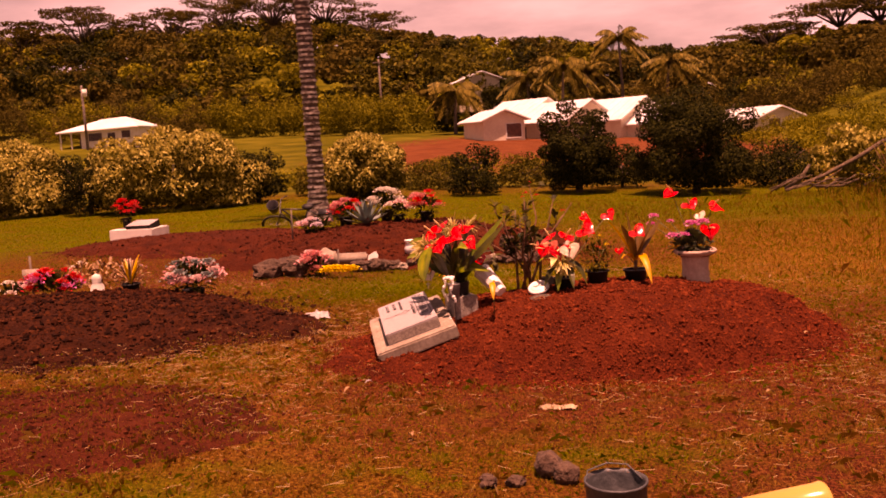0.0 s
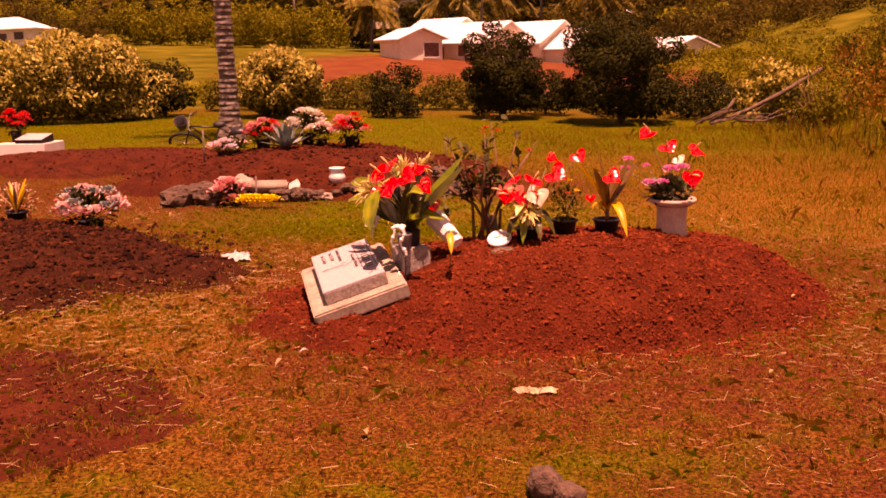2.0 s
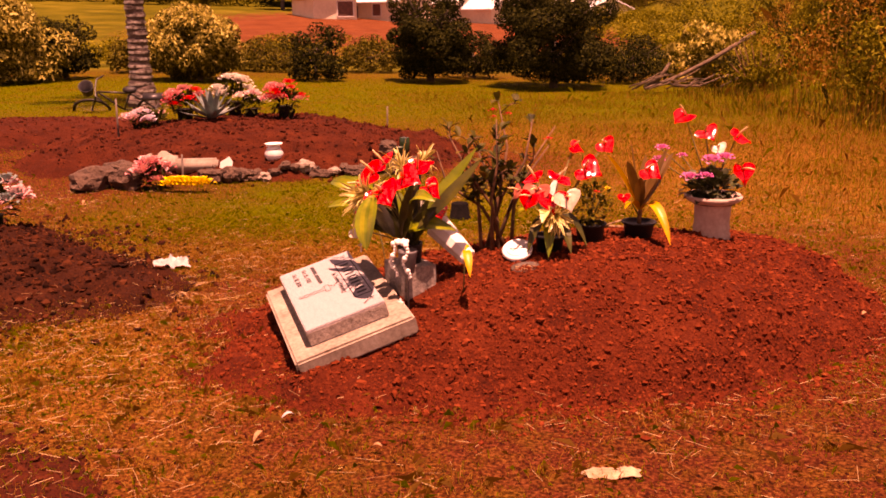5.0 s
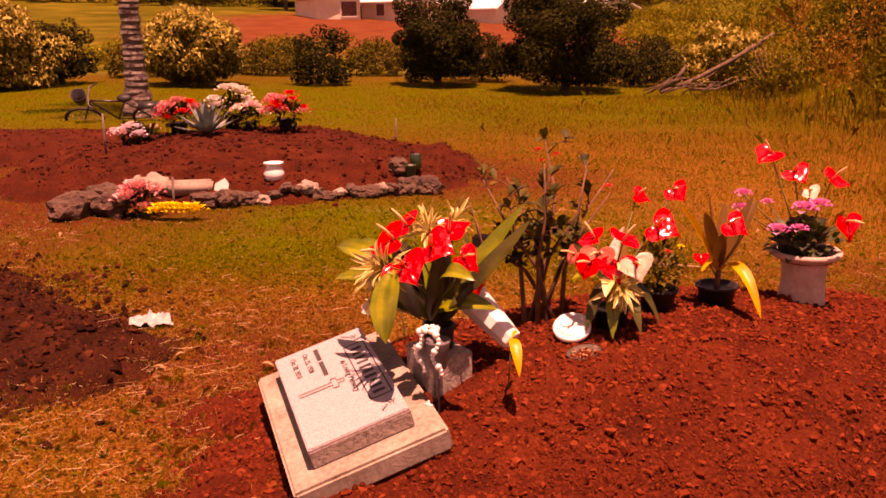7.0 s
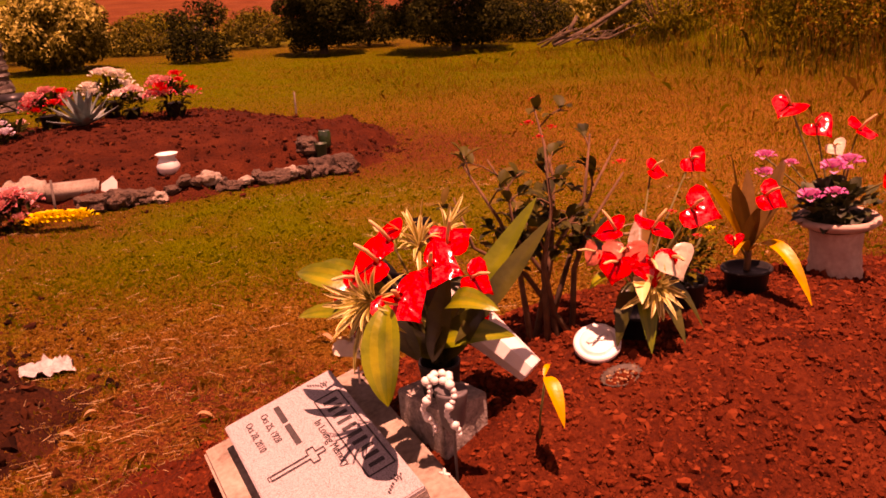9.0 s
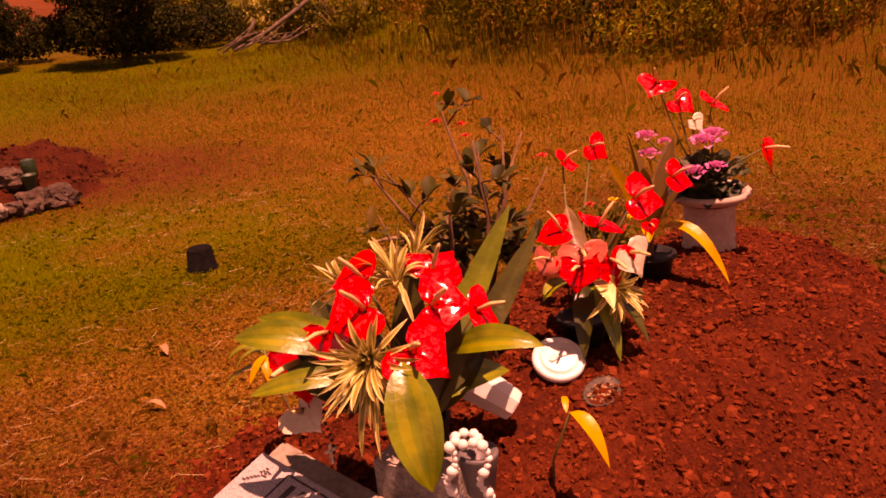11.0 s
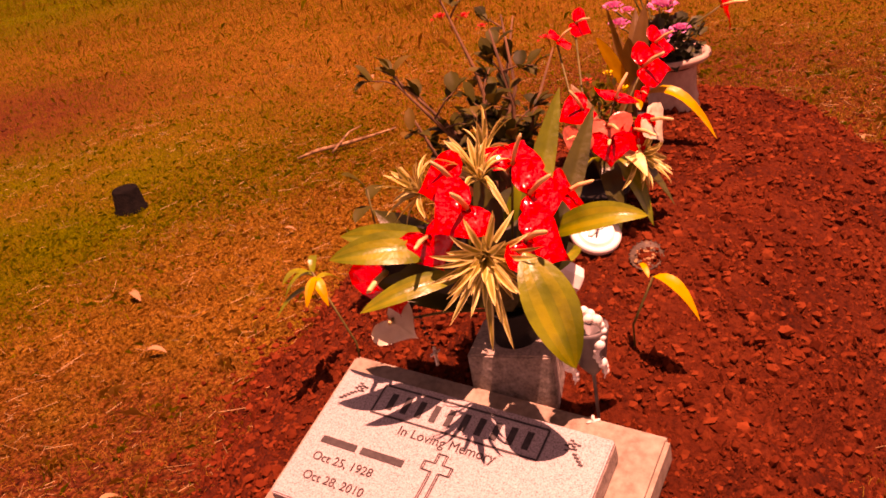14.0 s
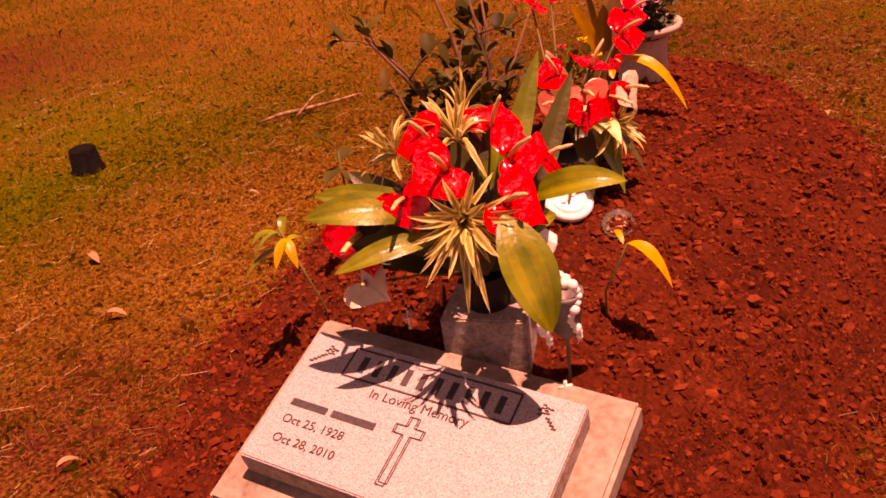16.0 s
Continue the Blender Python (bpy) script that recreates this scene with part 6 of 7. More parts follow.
# ---- the graves farther back ----
def bloom_cluster(root, spots, mat, r, petals, seed, name="bloom"):
    for k, (x, y, z) in enumerate(spots):
        petal_head(root, (x, y, z), r * (0.85 + 0.3 * ((k * 7 % 5) / 5)), mat, petals, seed + k, name, 0.85)


def ball_spots(n, c, rx, ry, rz, seed):
    g = random.Random(seed)
    out = []
    for k in range(n):
        z = g.uniform(-0.3, 1.0)
        a0, q = g.random() * 6.28, math.sqrt(max(0, 1 - z * z))
        out.append((c[0] + math.cos(a0) * q * rx, c[1] + math.sin(a0) * q * ry, c[2] + z * rz))
    return out


def silk_bouquet(x, y, z, mats, r, h, label, n=14, bloom=0.06, seed=1, holder=True, leaf=None, name="silk_flowers"):
    root = empty(name, at(x, y, z), label, "flowers", "flowers on the graves")
    if holder:
        part("pot", Mesh().lathe([(r * 0.35, -0.05), (r * 0.45, h * 0.4), (r * 0.5, h * 0.42), (r * 0.4, h * 0.42), (0, h * 0.4)], 16), black_plastic, root)
    part("foliage", small_leaves(120, (0, 0, h * 0.55), (r * 0.8, r * 0.8, h * 0.4), r * 0.5, r * 0.22, seed), leaf or leaf_dark, root)
    for k, mt in enumerate(mats):
        bloom_cluster(root, ball_spots(max(3, n // len(mats)), (0, 0, h * 0.68), r, r, h * 0.38, seed * 10 + k), mt, bloom, 14, seed * 50 + 20 * k)
    return root


silk_bouquet(-2.45, 9.45, tz(-2.45, 9.45) - 0.09, [blush_petal, blush_petal, blue_leaf], 0.22, 0.36, "pink and white silk roses in a black pot", 24, 0.075, 3)
silk_bouquet(-3.98, 9.85, tz(-3.98, 9.85) - 0.09, [red_petal, pink_petal, red_petal], 0.23, 0.36, "red and magenta silk flowers in a dense bunch", 26, 0.07, 4)
silk_bouquet(-4.35, 9.75, tz(-4.35, 9.75) - 0.01, [blush_petal, white_petal], 0.16, 0.2, "small pale silk flowers low on a mound", 12, 0.05, 5)
silk_bouquet(-2.36, 14.2, tz(-2.36, 14.2) - 0.02, [lilac_petal, blush_petal], 0.24, 0.18, "lilac and white flower wreath lying on red earth", 20, 0.07, 6, False)
silk_bouquet(-1.98, 14.6, tz(-1.98, 14.6) - 0.02, [salmon_petal, red_petal, salmon_petal], 0.22, 0.34, "faded red silk flowers on a grave", 22, 0.08, 7)
silk_bouquet(-1.42, 14.9, tz(-1.42, 14.9) - 0.02, [white_petal], 0.20, 0.44, "white silk roses standing on a grave", 16, 0.085, 8)
silk_bouquet(-1.18, 14.5, tz(-1.18, 14.5) - 0.02, [white_petal, blush_petal], 0.17, 0.28, "cream silk roses low on a grave", 12, 0.075, 9)
silk_bouquet(-0.76, 14.3, tz(-0.76, 14.3) - 0.02, [salmon_petal, red_petal, salmon_petal], 0.20, 0.40, "faded red silk roses in a dark pot", 20, 0.085, 10)
silk_bouquet(-1.81, 11.60, tz(-1.81, 11.60) - 0.10, [salmon_petal, blush_petal, salmon_petal], 0.15, 0.34, "faded pink silk roses heaped by the stones", 20, 0.075, 11, False)

# spiky blue-grey plant in the middle
ag = empty("agave", at(-1.60, 14.15, tz(-1.60, 14.15)), "spiky blue-grey agave among silk flowers", "agave")
for k in range(26):
    an, op = k * 2.4, 0.2 + 1.1 * k / 26
    d = Vector((math.cos(an) * math.sin(op), math.sin(an) * math.sin(op), math.cos(op)))
    part("leaf", Mesh().blade((0, 0, 0.02), d * 0.38, 0.085, -0.02, (0, 0, 1), 6, 4, 0.5, 0.4), blue_leaf, ag)

# string of yellow flowers
le = empty("yellow_garland", at(-1.49, 11.42, tz(-1.49, 11.42)), "bright yellow flower garland on the grass", "garland")
for k in range(15):
    t = k / 14
    petal_head(le, (-0.17 + 0.34 * t, 0.03 * math.sin(6 * t), 0.060 + 0.03 * (k % 2)), 0.072, yellow_petal, 10, 300 + k)

# white vase with two handles' swell and flared lip
wv = empty("white_vase", at(-0.80, 12.62, tz(-0.80, 12.62) - 0.01) @ Matrix.Scale(1.05, 4), "squat white vase with a flared lip on red earth", "vase")
part("body", Mesh().lathe([(0.055, 0.0), (0.085, 0.03), (0.092, 0.07), (0.070, 0.115), (0.060, 0.13), (0.085, 0.16), (0.088, 0.166), (0.078, 0.166), (0.05, 0.13), (0.0, 0.12)], 26), white_plastic, wv)

cl = empty("concrete_fragment", at(-1.66, 12.38, tz(-1.66, 12.38), -2), "broken grey carved concrete piece lying on earth", "concrete")
part("shaft", Mesh().box((0.12, 0, 0.06), (0.42, 0.14, 0.13), bevel=0.02), concrete, cl)
part("head", Mesh().ball((-0.18, 0, 0.09), 0.12, 3, 0.4, (1.1, 0.8, 0.85), 2.0), concrete, cl)
part("foot", Mesh().box((-0.33, 0, 0.09), (0.07, 0.16, 0.18), bevel=0.02), concrete, cl)
sd = thing("white_shard", Mesh().add([(-0.07, 0, 0), (0.05, 0, 0), (0.07, 0, 0.12), (0.04, 0.0, 0.17), (-0.05, 0, 0.12), (-0.07, 0.03, 0), (0.05, 0.03, 0), (0.07, 0.03, 0.12), (0.04, 0.03, 0.17), (-0.05, 0.03, 0.12)], [(0, 1, 2, 3, 4), (9, 8, 7, 6, 5), (0, 5, 6, 1), (1, 6, 7, 2), (2, 7, 8, 3), (3, 8, 9, 4), (4, 9, 5, 0)]), white_paint, at(-1.25, 12.28, tz(-1.25, 12.28), 5, -15), "broken white tile shard leaning on stones", "shard", smooth=False)

rock(-2.34, 11.66, 0.19, (1.3, 0.8, 0.62), 1.3, "large dark lava boulder beside a grave", lava, 0.2, "grave border stones")
rock(-2.18, 12.15, 0.17, (1.4, 0.8, 0.7), 2.9, "large grey-brown boulder beside a grave", lava, 0.2, "grave border stones")
rock(-2.06, 11.66, 0.13, (1.2, 0.9, 0.8), 6.3, "dark lava rock beside a grave", lava, 0.2, "grave border stones")
gs = random.Random(21)
for k in range(19):
    t = k / 18
    x, y = -1.36 + 1.75 * t, 12.05 + 0.62 * t + gs.uniform(-0.06, 0.06)
    pale = k in (5, 9, 12, 16)
    rock(x, y, gs.uniform(0.055, 0.11) * (1.15 if k < 5 else 0.85), (1.25, 0.9, 0.75), 3 + k * 1.3, ("pale flat stone" if pale else "dark lava rock") + " in a grave's border", concrete if pale else lava, 0.2, "grave border stones")
for k in range(8):
    rock(0.50 + gs.uniform(-0.20, 0.24), 12.80 + gs.uniform(-0.12, 0.2), gs.uniform(0.06, 0.12), (1.2, 0.9, 0.8), 40 + k * 1.7, "dark lava rock in a small heap", lava, 0.2, "grave border stones")
gc_mat = surface("green_glass", [(0.3, (0.01, 0.03, 0.012)), (0.7, (0.025, 0.07, 0.03))], 10, 0.15, 0)
gc = empty("green_jar", at(0.58, 13.25, tz(0.58, 13.25) + 0.05), "small dark green glass jar on a stone heap", "jar")
part("glass", Mesh().lathe([(0.05, 0.0), (0.06, 0.02), (0.06, 0.13), (0.052, 0.15), (0.052, 0.155), (0.0, 0.15)], 20), gc_mat, gc)
for x, y, h in ((-2.55, 13.6, 0.42), (0.50, 15.3, 0.38), (-1.62, 12.0, 0.28)):
    thing("stake", Mesh().tube([(0, 0, -0.1), (0.01, 0, h)], [0.012, 0.010], 6), pole_wood, at(x, y, tz(x, y)), "thin weathered wooden stake in the earth", "stake", "stakes")

# low marker with red flowers, farther left
m2 = empty("grave_marker", at(-6.15, 16.9, gz(-6.15, 16.9), -8) @ Matrix.Scale(1.2, 4), "dark tablet on a pale concrete block", "grave marker")
part("concrete_base", Mesh().box((0.02, 0, 0.06), (0.68, 0.50, 0.36), bevel=0.008), white_paint, m2, smooth=False)
tb2 = part("tablet", Mesh().box((0.13, -0.02, 0.28), (0.38, 0.30, 0.10), Matrix.Rotation(radians(12), 4, "X"), bevel=0.005), black_plastic, m2, smooth=False)
part("polished_top", Mesh().box((0.13, -0.02, 0.332), (0.37, 0.29, 0.004), Matrix.Rotation(radians(12), 4, "X")), granite, tb2, smooth=False)
silk_bouquet(-6.38, 17.0, gz(-6.38, 17.0) + 0.27, [red_petal], 0.18, 0.48, "bright red silk flowers in a dark vase", 18, 0.075, 12)

gc = empty("green_cup", at(0.50, 12.86, tz(0.50, 12.86) + 0.08), "small dark green plastic cup among lava rocks", "cup")
part("cup", Mesh().lathe([(0.04, 0.0), (0.055, 0.13), (0.058, 0.135), (0.052, 0.135), (0.038, 0.02), (0.0, 0.02)], 16), green_plastic, gc)

# small things on the dark mound
sw = empty("white_figurine", at(-3.50, 9.75, tz(-3.50, 9.75) - 0.01), "small white plaster figurine on a mound", "figurine")
part("figure", Mesh().lathe([(0.085, 0.0), (0.09, 0.03), (0.065, 0.06), (0.055, 0.13), (0.038, 0.17), (0.048, 0.20), (0.040, 0.235), (0.0, 0.255)], 18, wob=0.25), white_paint, sw)
dp = empty("potted_plant", at(-3.28, 10.0, tz(-3.28, 10.0) - 0.01), "small black pot of dried orange-tipped leaves", "potted plant")
pot(dp, 0.085, 0.15, black_plastic)
for k in range(15):
    an = k * 2.4
    d = Vector((math.cos(an) * 0.16, math.sin(an) * 0.16, 0.20 + 0.12 * ((k * 5) % 4) / 4))
    part("leaf", Mesh().blade((0, 0, 0.13), Vector((0, 0, 0.13)) + d, 0.03, 0.02, (0, 0, 1), 5, 2, 0.3, 0.45), [bronze_leaf, dry_leaf, yellow_leaf][k % 3], dp)
for k, (x, y) in enumerate([(-3.85, 10.15), (-3.62, 10.2), (-3.4, 10.3)]):
    dw = empty("dried_flowers", at(x, y, tz(x, y)), "withered grey-brown dried flowers", "flowers", "dried flowers")
    part("sprays", small_leaves(110, (0, 0, 0.2), (0.17, 0.15, 0.17), 0.07, 0.03, 60 + k), dry_leaf, dw)
    bloom_cluster(dw, ball_spots(6, (0, 0, 0.22), 0.14, 0.12, 0.12, 70 + k), [white_petal, dry_leaf, blush_petal][k], 0.035, 9, 400 + 20 * k)
sg = empty("small_sign", at(-4.45, 10.3, tz(-4.45, 10.3), 10), "small weathered board sign on a stake", "sign")
part("stake", Mesh().tube([(0, 0, -0.05), (0, 0, 0.42)], 0.012, 6), pole_wood, sg)
part("board", Mesh().box((0, -0.02, 0.22), (0.16, 0.02, 0.14), bevel=0.004), concrete, sg)

# ---- bicycle leaning on the palm ----
bike_black = surface("black_bicycle_paint", [(0.3, (0.010, 0.009, 0.010)), (0.7, (0.03, 0.026, 0.026))], 15, 0.4, 0.05)
steel = surface("dull_steel", [(0.3, (0.16, 0.15, 0.14)), (0.7, (0.38, 0.36, 0.34))], 20, 0.4, 0.05, metal=0.8)
bx, by = -4.0, 20.75
by_ = empty("bicycle", at(bx, by, tz(bx, by) - 0.18, 4, 50, 0), "dark bicycle leaning against the palm trunk", "bicycle")


def ring(c, r, rad, n=30):
    return Mesh().tube([(c[0] + r * math.cos(2 * math.pi * k / n), c[1], c[2] + r * math.sin(2 * math.pi * k / n)) for k in range(n + 1)], rad, 8)


for wx in (-0.62, 0.50):
    ty = part("tyre", ring((wx, 0, 0.33), 0.315, 0.020), black_plastic, by_)
    part("rim", ring((wx, 0, 0.33), 0.29, 0.010), bike_black, ty)
    part("hub", Mesh().tube([(wx, -0.05, 0.33), (wx, 0.05, 0.33)], 0.022, 8), steel, ty)
    for k in range(14):
        an = 2 * math.pi * k / 14
        part("spoke", Mesh().tube([(wx, 0, 0.33), (wx + 0.285 * math.cos(an), 0, 0.33 + 0.285 * math.sin(an))], 0.002, 4), steel, ty)
fr = [(-0.62, 0, 0.33), (-0.42, 0, 0.88), (0.12, 0, 0.82), (-0.06, 0, 0.30), (0.50, 0, 0.33), (0.02, 0, 0.52)]
for p, q in [(0, 1), (1, 2), (1, 3), (2, 3), (3, 4), (2, 4)]:
    part("frame_tube", Mesh().tube([fr[p], fr[q]], 0.016, 8), bike_black, by_)
part("saddle", Mesh().ball((0.14, 0, 0.92), 0.13, 2, 0.1, (1.0, 0.6, 0.35)), black_plastic, by_)
part("handlebar", Mesh().tube([(-0.30, -0.28, 0.98), (-0.42, -0.18, 1.0), (-0.44, 0, 0.98), (-0.42, 0.18, 1.0), (-0.30, 0.28, 0.98)], 0.013, 8), bike_black, by_)
part("basket", Mesh().lathe([(0.09, 0.86), (0.13, 1.06), (0.122, 1.06), (0.085, 0.87), (0.0, 0.87)], 14, Matrix.Translation((-0.58, 0, 0))), bike_black, by_)
part("carrier", Mesh().box((0.50, 0, 0.70), (0.36, 0.14, 0.02)).tube([(0.50, 0.05, 0.33), (0.55, 0.05, 0.70)], 0.008, 6), bike_black, by_)

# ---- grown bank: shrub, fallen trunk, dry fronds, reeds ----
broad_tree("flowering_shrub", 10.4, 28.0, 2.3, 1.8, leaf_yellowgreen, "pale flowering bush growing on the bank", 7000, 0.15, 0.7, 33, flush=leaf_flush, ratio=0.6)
weathered = surface("weathered_wood", [(0.3, (0.04, 0.024, 0.013)), (0.6, (0.12, 0.075, 0.042)), (0.85, (0.28, 0.20, 0.13))], 9, 0.9, 0.5, 40)
fl_ = empty("fallen_log", at(7.9, 25.8, gz(7.9, 25.8) + 0.12), "weathered grey fallen trunk lying up the bank", "log")
part("trunk", Mesh().tube([(-0.3, -0.2, 0.0), (0.7, 0.05, 0.30), (1.6, 0.1, 0.72), (2.7, 0.2, 1.35)], [0.04, 0.05, 0.06, 0.05], 10), weathered, fl_)
part("limb", Mesh().tube([(0.5, 0, 0.05), (1.1, -0.25, 0.05), (1.9, -0.3, 0.35)], [0.04, 0.03, 0.02], 8), weathered, fl_)
part("limb", Mesh().tube([(-0.2, 0.1, 0.0), (0.1, -0.2, 0.3), (0.3, -0.25, 0.65)], [0.07, 0.055, 0.035], 8), weathered, fl_)
gl = random.Random(44)
for k in range(14):
    x0, y0 = gl.uniform(-1.2, 1.6), gl.uniform(-0.9, 0.3)
    a0, L = gl.uniform(-0.5, 0.7), gl.uniform(0.5, 1.3)
    part("stick", Mesh().tube([(x0, y0, 0.05), (x0 + L * 0.5 * math.cos(a0), y0, 0.14 + 0.2 * L * gl.random()), (x0 + L * math.cos(a0), y0 + 0.2 * math.sin(a0), 0.1 + 0.5 * L * gl.random())], [0.022, 0.018, 0.008], 6), weathered, fl_)
df = empty("dry_fronds", at(10.1, 25.0, gz(10.1, 25.0)), "bundle of dry brown palm fronds on the bank", "fronds")
for k in range(16):
    an = -1.2 + 0.16 * k
    part("frond", Mesh().blade((0.02 * k, 0, 0), (math.sin(an) * 0.8, -0.3, 1.0 + 0.3 * math.cos(3 * k)), 0.05, 0.1, (0, -1, 0.2), 6, 2, 0.4, 0.4), dry_leaf, df)
dt = empty("bare_trunk", at(17.7, 36.0, gz(17.7, 36.0)), "dark bare palm trunk standing on the bank", "tree trunk")
part("trunk", Mesh().tube([(0, 0, -0.5), (0.02, 0, 1.8), (0, 0, 4.5), (0.02, 0, 8.0)], [0.24, 0.22, 0.21, 0.20], 12), bark_palm, dt)


# ---- grass, straw and weeds ----
BARE = [(0.9, 6.05, 1.7, 0.55), (1.9, 4.5, 1.1, 0.7), (-3.2, 12.5, 2.0, 2.0), (1.3, 13.8, 1.1, 1.4), (-0.6, 7.8, 0.4, 0.7), (-4.0, 15.5, 3.2, 2.1)]
DRY = [(0.3, 8.3, 1.7, 1.1)]
GREEN = [(0.1, 11.0, 2.1, 1.6), (-4, 24.5, 26, 6.5), (-1.1, 4.3, 0.5, 0.6), (0.9, 5.0, 0.4, 0.3), (-8, 18, 3.5, 3.5), (6, 25, 6, 5)]


def inside(x, y, spots):
    out = np.zeros(x.shape)
    wob = 0.35 * fbm(x, y, 2.6, 0.7)
    for cx, cy, rx, ry in spots:
        out = np.maximum(out, 1.6 - 1.1 * np.hypot((x - cx) / rx, (y - cy) / ry) + wob)
    return np.clip(out, 0, 1)


def blades(x, y, height, width, lean, flat=0.0):
    n = len(x)
    z = top_z(x, y)
    an = rng.random(n) * 2 * np.pi
    h = height * rng.uniform(0.45, 1.35, n)
    ln = lean * h * rng.random(n)
    la = rng.random(n) * 2 * np.pi
    bx_, by2 = np.cos(an) * width / 2, np.sin(an) * width / 2
    p = np.stack([x, y, z - 0.005], -1)
    s = np.stack([bx_, by2, np.zeros(n)], -1)
    mid = p + np.stack([np.cos(la) * ln * 0.3, np.sin(la) * ln * 0.3, h * 0.6], -1)
    tip = p + np.stack([np.cos(la) * ln, np.sin(la) * ln, h * (1 - 0.3 * lean)], -1)
    v = np.stack([p - s, p + s, mid + s * 0.7, tip, mid - s * 0.7], 1).reshape(-1, 3)
    return v, np.arange(5 * n).reshape(-1, 5)


def on_mound(x, y):
    fresh = np.maximum.reduce([mound_h(k, x, y) for k in MOUNDS if k != "flat"])
    return (fresh > 0.004 + 0.06 * rng.random(len(x)) ** 2) | (mound_h("flat", x, y) > 0.004 + 0.10 * rng.random(len(x)) ** 1.5)


def turf(count, x0, x1, y0, y1, height, width, lean, name, label, green_bias=0.0, clump=0.5):
    x, y = rng.uniform(x0, x1, count), rng.uniform(y0, y1, count)
    x, y = x + rng.normal(0, 0.05 * (x1 - x0), count), y + rng.normal(0, 0.08 * (y1 - y0), count)
    keep = ~on_mound(x, y) & (rng.random(count) > 0.65 * inside(x, y, BARE)) & (rng.random(count) < 1 - clump + clump * (0.5 + 0.5 * fbm(x, y, 4.1, 3.0)) * 1.6)
    x, y = x[keep], y[keep]
    g = rng.random(len(x)) < np.clip(0.16 + green_bias + 0.34 * fbm(x, y, 8.0, 4.0) + 0.75 * inside(x, y, GREEN) - 0.45 * inside(x, y, DRY), 0.03, 0.9)
    hgt = height * np.where(g, 1.0, 0.8)
    v, q = blades(x, y, hgt, width, lean)
    return tagged(new(name, soup(name, v, q, [grass_dry, grass_green], g.astype(int))), label, "grass", kind="stuff")


turf(200000, -4.5, 5, 3.0, 9.0, 0.030, 0.0032, 1.6, "grass", "short dry and green turf round the graves", 0.10, 0.5)
turf(150000, -6, 7, 8.5, 16, 0.034, 0.0045, 1.4, "grass", "short dry and green turf between the graves", 0.32, 0.6)
turf(80000, -20, 12, 15.5, 31, 0.035, 0.016, 1.3, "grass", "mown lawn reaching to the shrubs", 0.8, 0.2)
turf(120000, -1.6, 2.4, 6.4, 10.2, 0.024, 0.0030, 1.8, "grass", "matted dry turf beside the fresh grave", -0.02, 0.3)
x, y = rng.uniform(1.0, 13.0, 120000), rng.uniform(8.0, 26, 120000)
ok = (rng.random(len(x)) < ramp01(x + 0.12 * (y - 10), 1.2, 5.0) * ramp01(y, 8.0, 11.0)) & (rng.random(len(x)) < 0.5 + 0.8 * fbm(x, y, 3.0, 9.0)) & ~on_mound(x, y)
x, y = x[ok], y[ok]
v, q = blades(x, y, 0.05 + (0.10 + 0.16 * ramp01(x, 3, 9)) * rng.random(len(x)) ** 2, 0.0048, 0.9)
tagged(new("tall_grass", soup("tall_grass", v, q, [grass_dry, grass_green], (rng.random(len(x)) < 0.35).astype(int))), "tall dry seeding grass on the open side", "grass", kind="stuff")

# tall weeds up the bank
n = 90000
x, y = rng.uniform(7, 30, n), rng.uniform(5, 46, n)
d = bank_d(x, y)
ok = (d > -1.2) & (d < 13) & (rng.random(n) < 0.55 + 0.6 * fbm(x, y, 1.6, 2.0))
x, y, d = x[ok], y[ok], d[ok]
v, q = blades(x, y, 0.22 + 0.75 * np.clip((d + 0.3) / 2.5, 0, 1) * (0.5 + 0.7 * rng.random(len(x))), 0.022, 0.7)
tagged(new("bank_weeds", soup("bank_weeds", v, q, [grass_dry, leaf_yellowgreen, leaf_olive], rng.integers(0, 3, len(x)))), "tall tangled weeds covering the bank", "weeds", kind="stuff")
bs = []
while len(bs) < 170:
    xx, yy = rng.uniform(8.5, 20), rng.uniform(6, 34)
    dd = float(bank_d(xx, yy))
    if 0.4 < dd < 9:
        bs.append((xx, yy, 0.75, (1.0 + 1.2 * min(1.0, dd / 2)) * rng.uniform(0.7, 1.2) * (1.0 if yy < 24 else 0.6)))
wall_ = [(11.6 + 0.5 * k + rng.normal() * 0.4, 24.0 + rng.normal() * 1.8, 0.9, rng.uniform(2.4, 3.4)) for k in range(20)] + [(rng.uniform(13.5, 21), rng.uniform(17, 25), 0.9, rng.uniform(1.8, 2.8)) for k in range(26)]
scrub("tall_scrub", wall_[::2], leaf_olive, 0.12, "tall tangled olive scrub on the bank", 50000, 0.4)
scrub("tall_scrub", wall_[1::4], leaf_yellowgreen, 0.12, "tall yellow-green scrub on the bank", 26000, 0.4)
scrub("tall_scrub", wall_[3::4], grass_dry, 0.11, "tall russet seeding scrub on the bank", 20000, 0.8)
scrub("bank_scrub", bs[:80], leaf_yellowgreen, 0.11, "leafy olive scrub growing up the bank", 90000, 0.3)
scrub("bank_scrub", bs[80:120], grass_dry, 0.10, "russet dried scrub growing up the bank", 26000, 0.6)
scrub("bank_scrub", bs[120:], leaf_dark, 0.11, "dark green scrub growing up the bank", 40000, 0.3)

# rough growth on the rising meadow behind the houses
ms = [(rng.uniform(20, 75), rng.uniform(45, 135), rng.uniform(0.9, 2.2), rng.uniform(0.5, 1.3)) for k in range(320)]
scrub("meadow_scrub", ms[:220], leaf_yellowgreen, 0.30, "rough yellow-green growth on the rising meadow", 36000, 0.4)
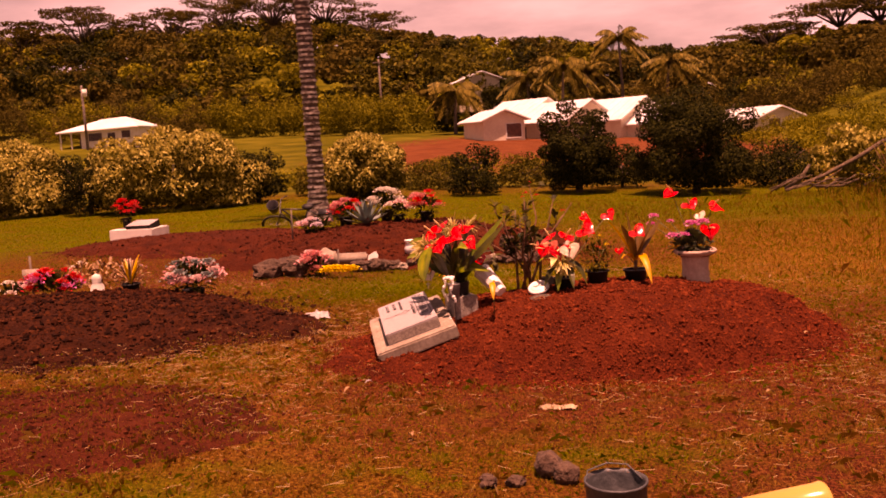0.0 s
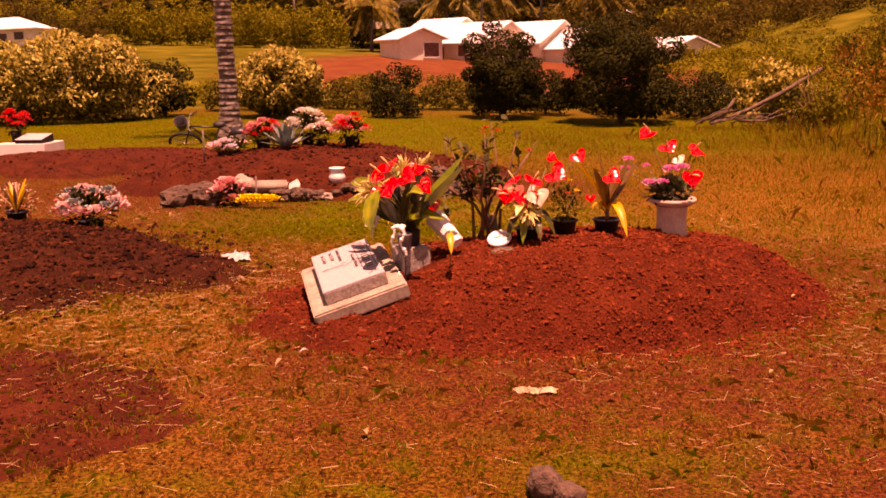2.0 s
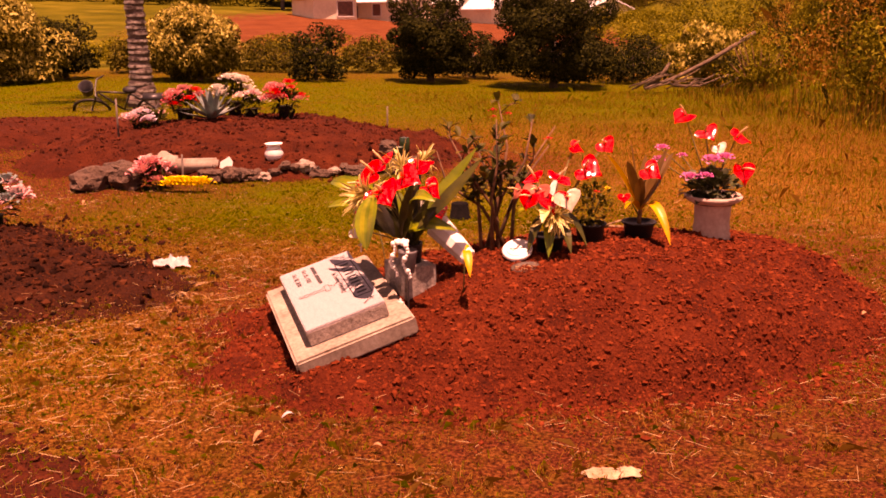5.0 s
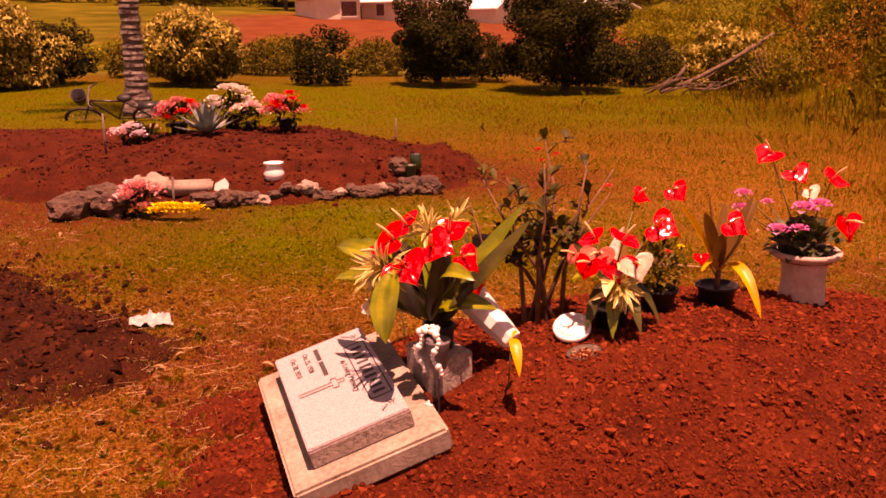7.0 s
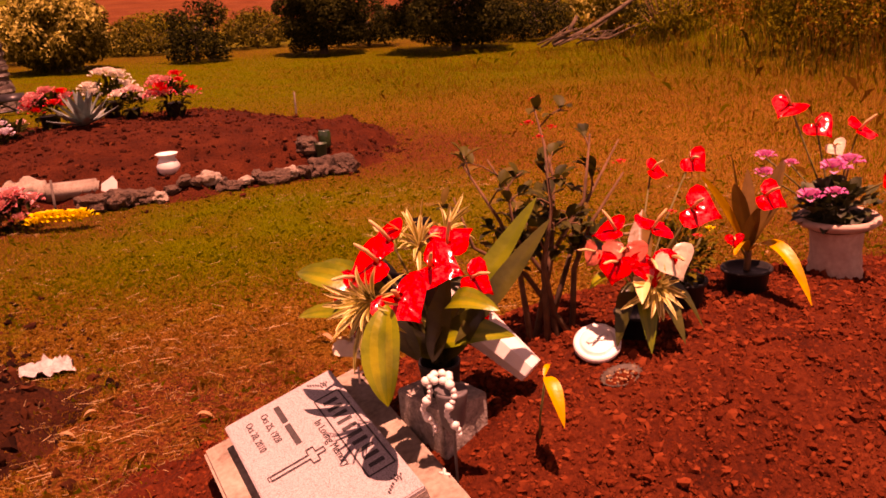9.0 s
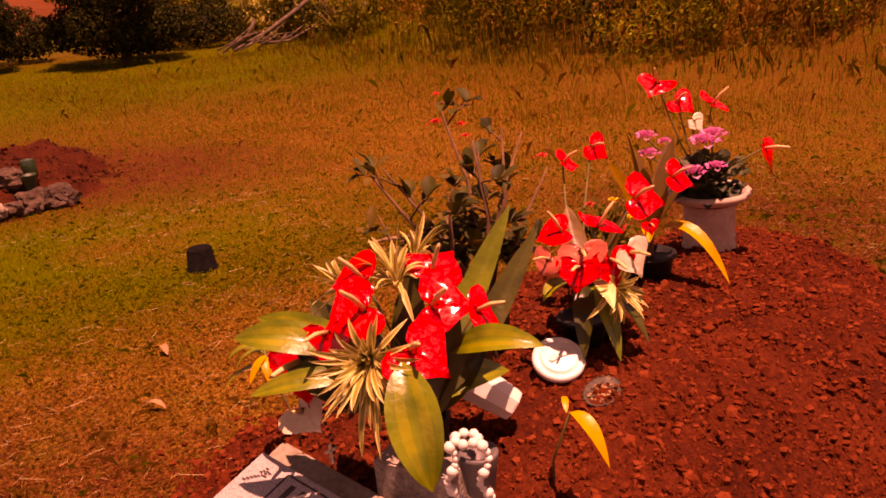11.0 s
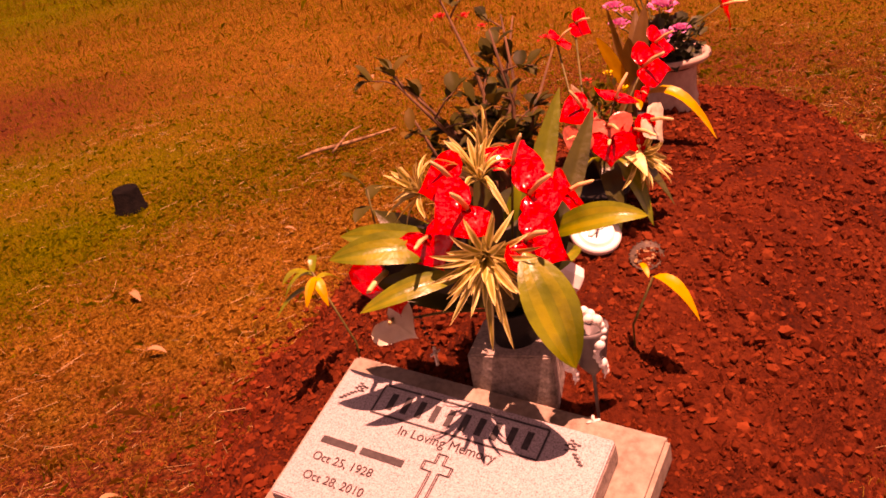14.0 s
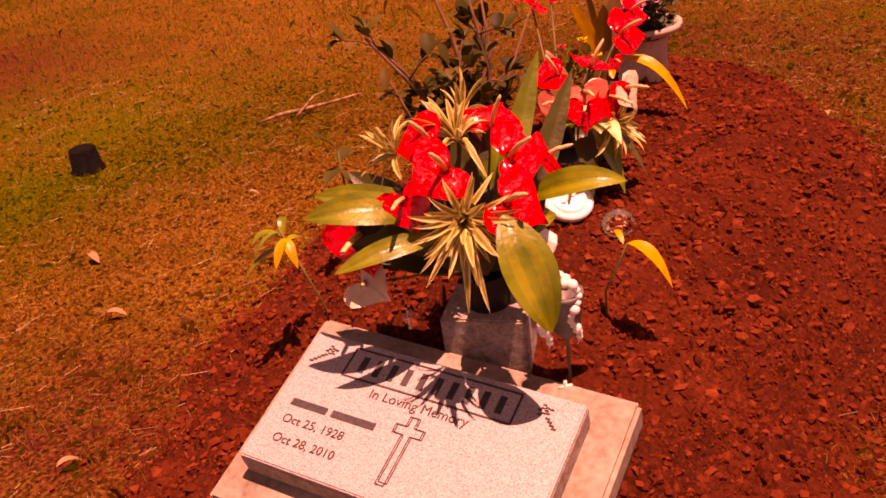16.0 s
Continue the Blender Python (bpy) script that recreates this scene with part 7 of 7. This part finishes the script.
scrub("meadow_scrub", ms[220:], leaf_olive, 0.30, "darker olive brush on the rising meadow", 14000, 0.4)

# straw lying about
n = 60000
x, y = rng.uniform(-4, 4.5, n), rng.uniform(3.2, 12, n)
ok = (rng.random(n) < 0.05 + 0.26 * np.clip(fbm(x, y, 5.0, 8.0), 0, 1) + 0.32 * inside(x, y, [(-0.9, 7.2, 0.6, 1.7), (-1.6, 6.9, 1.1, 0.5)]) + 0.07 * inside(x, y, DRY) + 0.22 * inside(x, y, [(-1.9, 7.6, 0.9, 0.9), (2.6, 6.9, 0.8, 1.2)]) + 0.10 * inside(x, y, [(1.4, 6.2, 1.8, 0.6), (2.2, 5.6, 1.0, 0.8)])) & (np.maximum.reduce([mound_h(k, x, y) for k in MOUNDS]) < 0.09 * rng.random(n))
x, y = x[ok], y[ok]
n = len(x)
an = rng.random(n) * 2 * np.pi
L = 0.015 + 0.085 * rng.random(n) ** 2.5
z = top_z(x, y) + rng.uniform(0.004, 0.02, n)
dv = np.stack([np.cos(an), np.sin(an), rng.normal(0, 0.08, n)], -1) * L[:, None] / 2
sv = np.stack([-np.sin(an), np.cos(an), np.zeros(n)], -1) * 0.00065
c = np.stack([x, y, z], -1)
hv = np.array([0, 0, 0.0012])
v = np.stack([c - dv - sv, c - dv + sv, c - dv + hv, c + dv - sv, c + dv + sv, c + dv + hv], 1).reshape(-1, 3)
k = (np.arange(n) * 6)[:, None]
q = np.concatenate([k + np.array([0, 3, 5, 2]), k + np.array([1, 2, 5, 4]), k + np.array([0, 1, 4, 3])])
tagged(new("straw", soup("straw", v, q, straw)), "dry straw stalks lying on the ground", "straw", kind="stuff")

# crumbs of earth and small tufts over the worn ground in front
n = 34000
x, y = rng.uniform(-3.2, 3.8, n), rng.uniform(4.0, 7.8, n)
ok = (rng.random(n) < 0.25 + 0.5 * inside(x, y, BARE) + 0.35 * np.clip(fbm(x, y, 3.4, 12.0), 0, 1)) & ~on_mound(x, y)
x, y = x[ok], y[ok]
n = len(x)
r = 0.0025 + 0.008 * rng.random(n) ** 3
c = np.stack([x, y, top_z(x, y)], -1)
spin = rng.random(n) * 6.28
rim = [c + np.stack([np.cos(spin + 1.57 * k), np.sin(spin + 1.57 * k), np.full(n, -0.2)], -1) * (r * rng.uniform(0.7, 1.3, n))[:, None] for k in range(4)]
peak = c + np.stack([rng.normal(0, 0.2, n), rng.normal(0, 0.2, n), rng.uniform(0.7, 1.3, n)], -1) * r[:, None]
v = np.stack(rim + [peak], 1).reshape(-1, 3)
k = (np.arange(n) * 5)[:, None]
q = np.concatenate([k + np.array(f) for f in ((0, 1, 4), (1, 2, 4), (2, 3, 4), (3, 0, 4))])
tagged(new("earth_crumbs", soup("earth_crumbs", v, q, clod_flat)), "brown crumbs of earth scattered over worn ground", "soil", kind="stuff")

n = 1500
tx, ty = rng.uniform(-3.2, 3.8, n), rng.uniform(4.0, 8.6, n)
ok = rng.random(n) < 0.25 + 0.9 * np.clip(fbm(tx, ty, 3.0, 15.0), 0, 1)
tx, ty = np.repeat(tx[ok], 34), np.repeat(ty[ok], 34)
x, y = tx + rng.normal(0, 0.028, len(tx)), ty + rng.normal(0, 0.028, len(tx))
ok = ~on_mound(x, y)
x, y = x[ok], y[ok]
v, q = blades(x, y, 0.046, 0.0024, 1.7)
hue = (rng.random(len(x)) < np.clip(0.22 + 0.7 * fbm(x, y, 1.6, 21.0), 0.03, 0.65)).astype(int)
tagged(new("grass_tufts", soup("grass_tufts", v, q, [grass_dry, grass_green], hue)), "ragged tufts of dry and green grass on worn ground", "grass", kind="stuff")
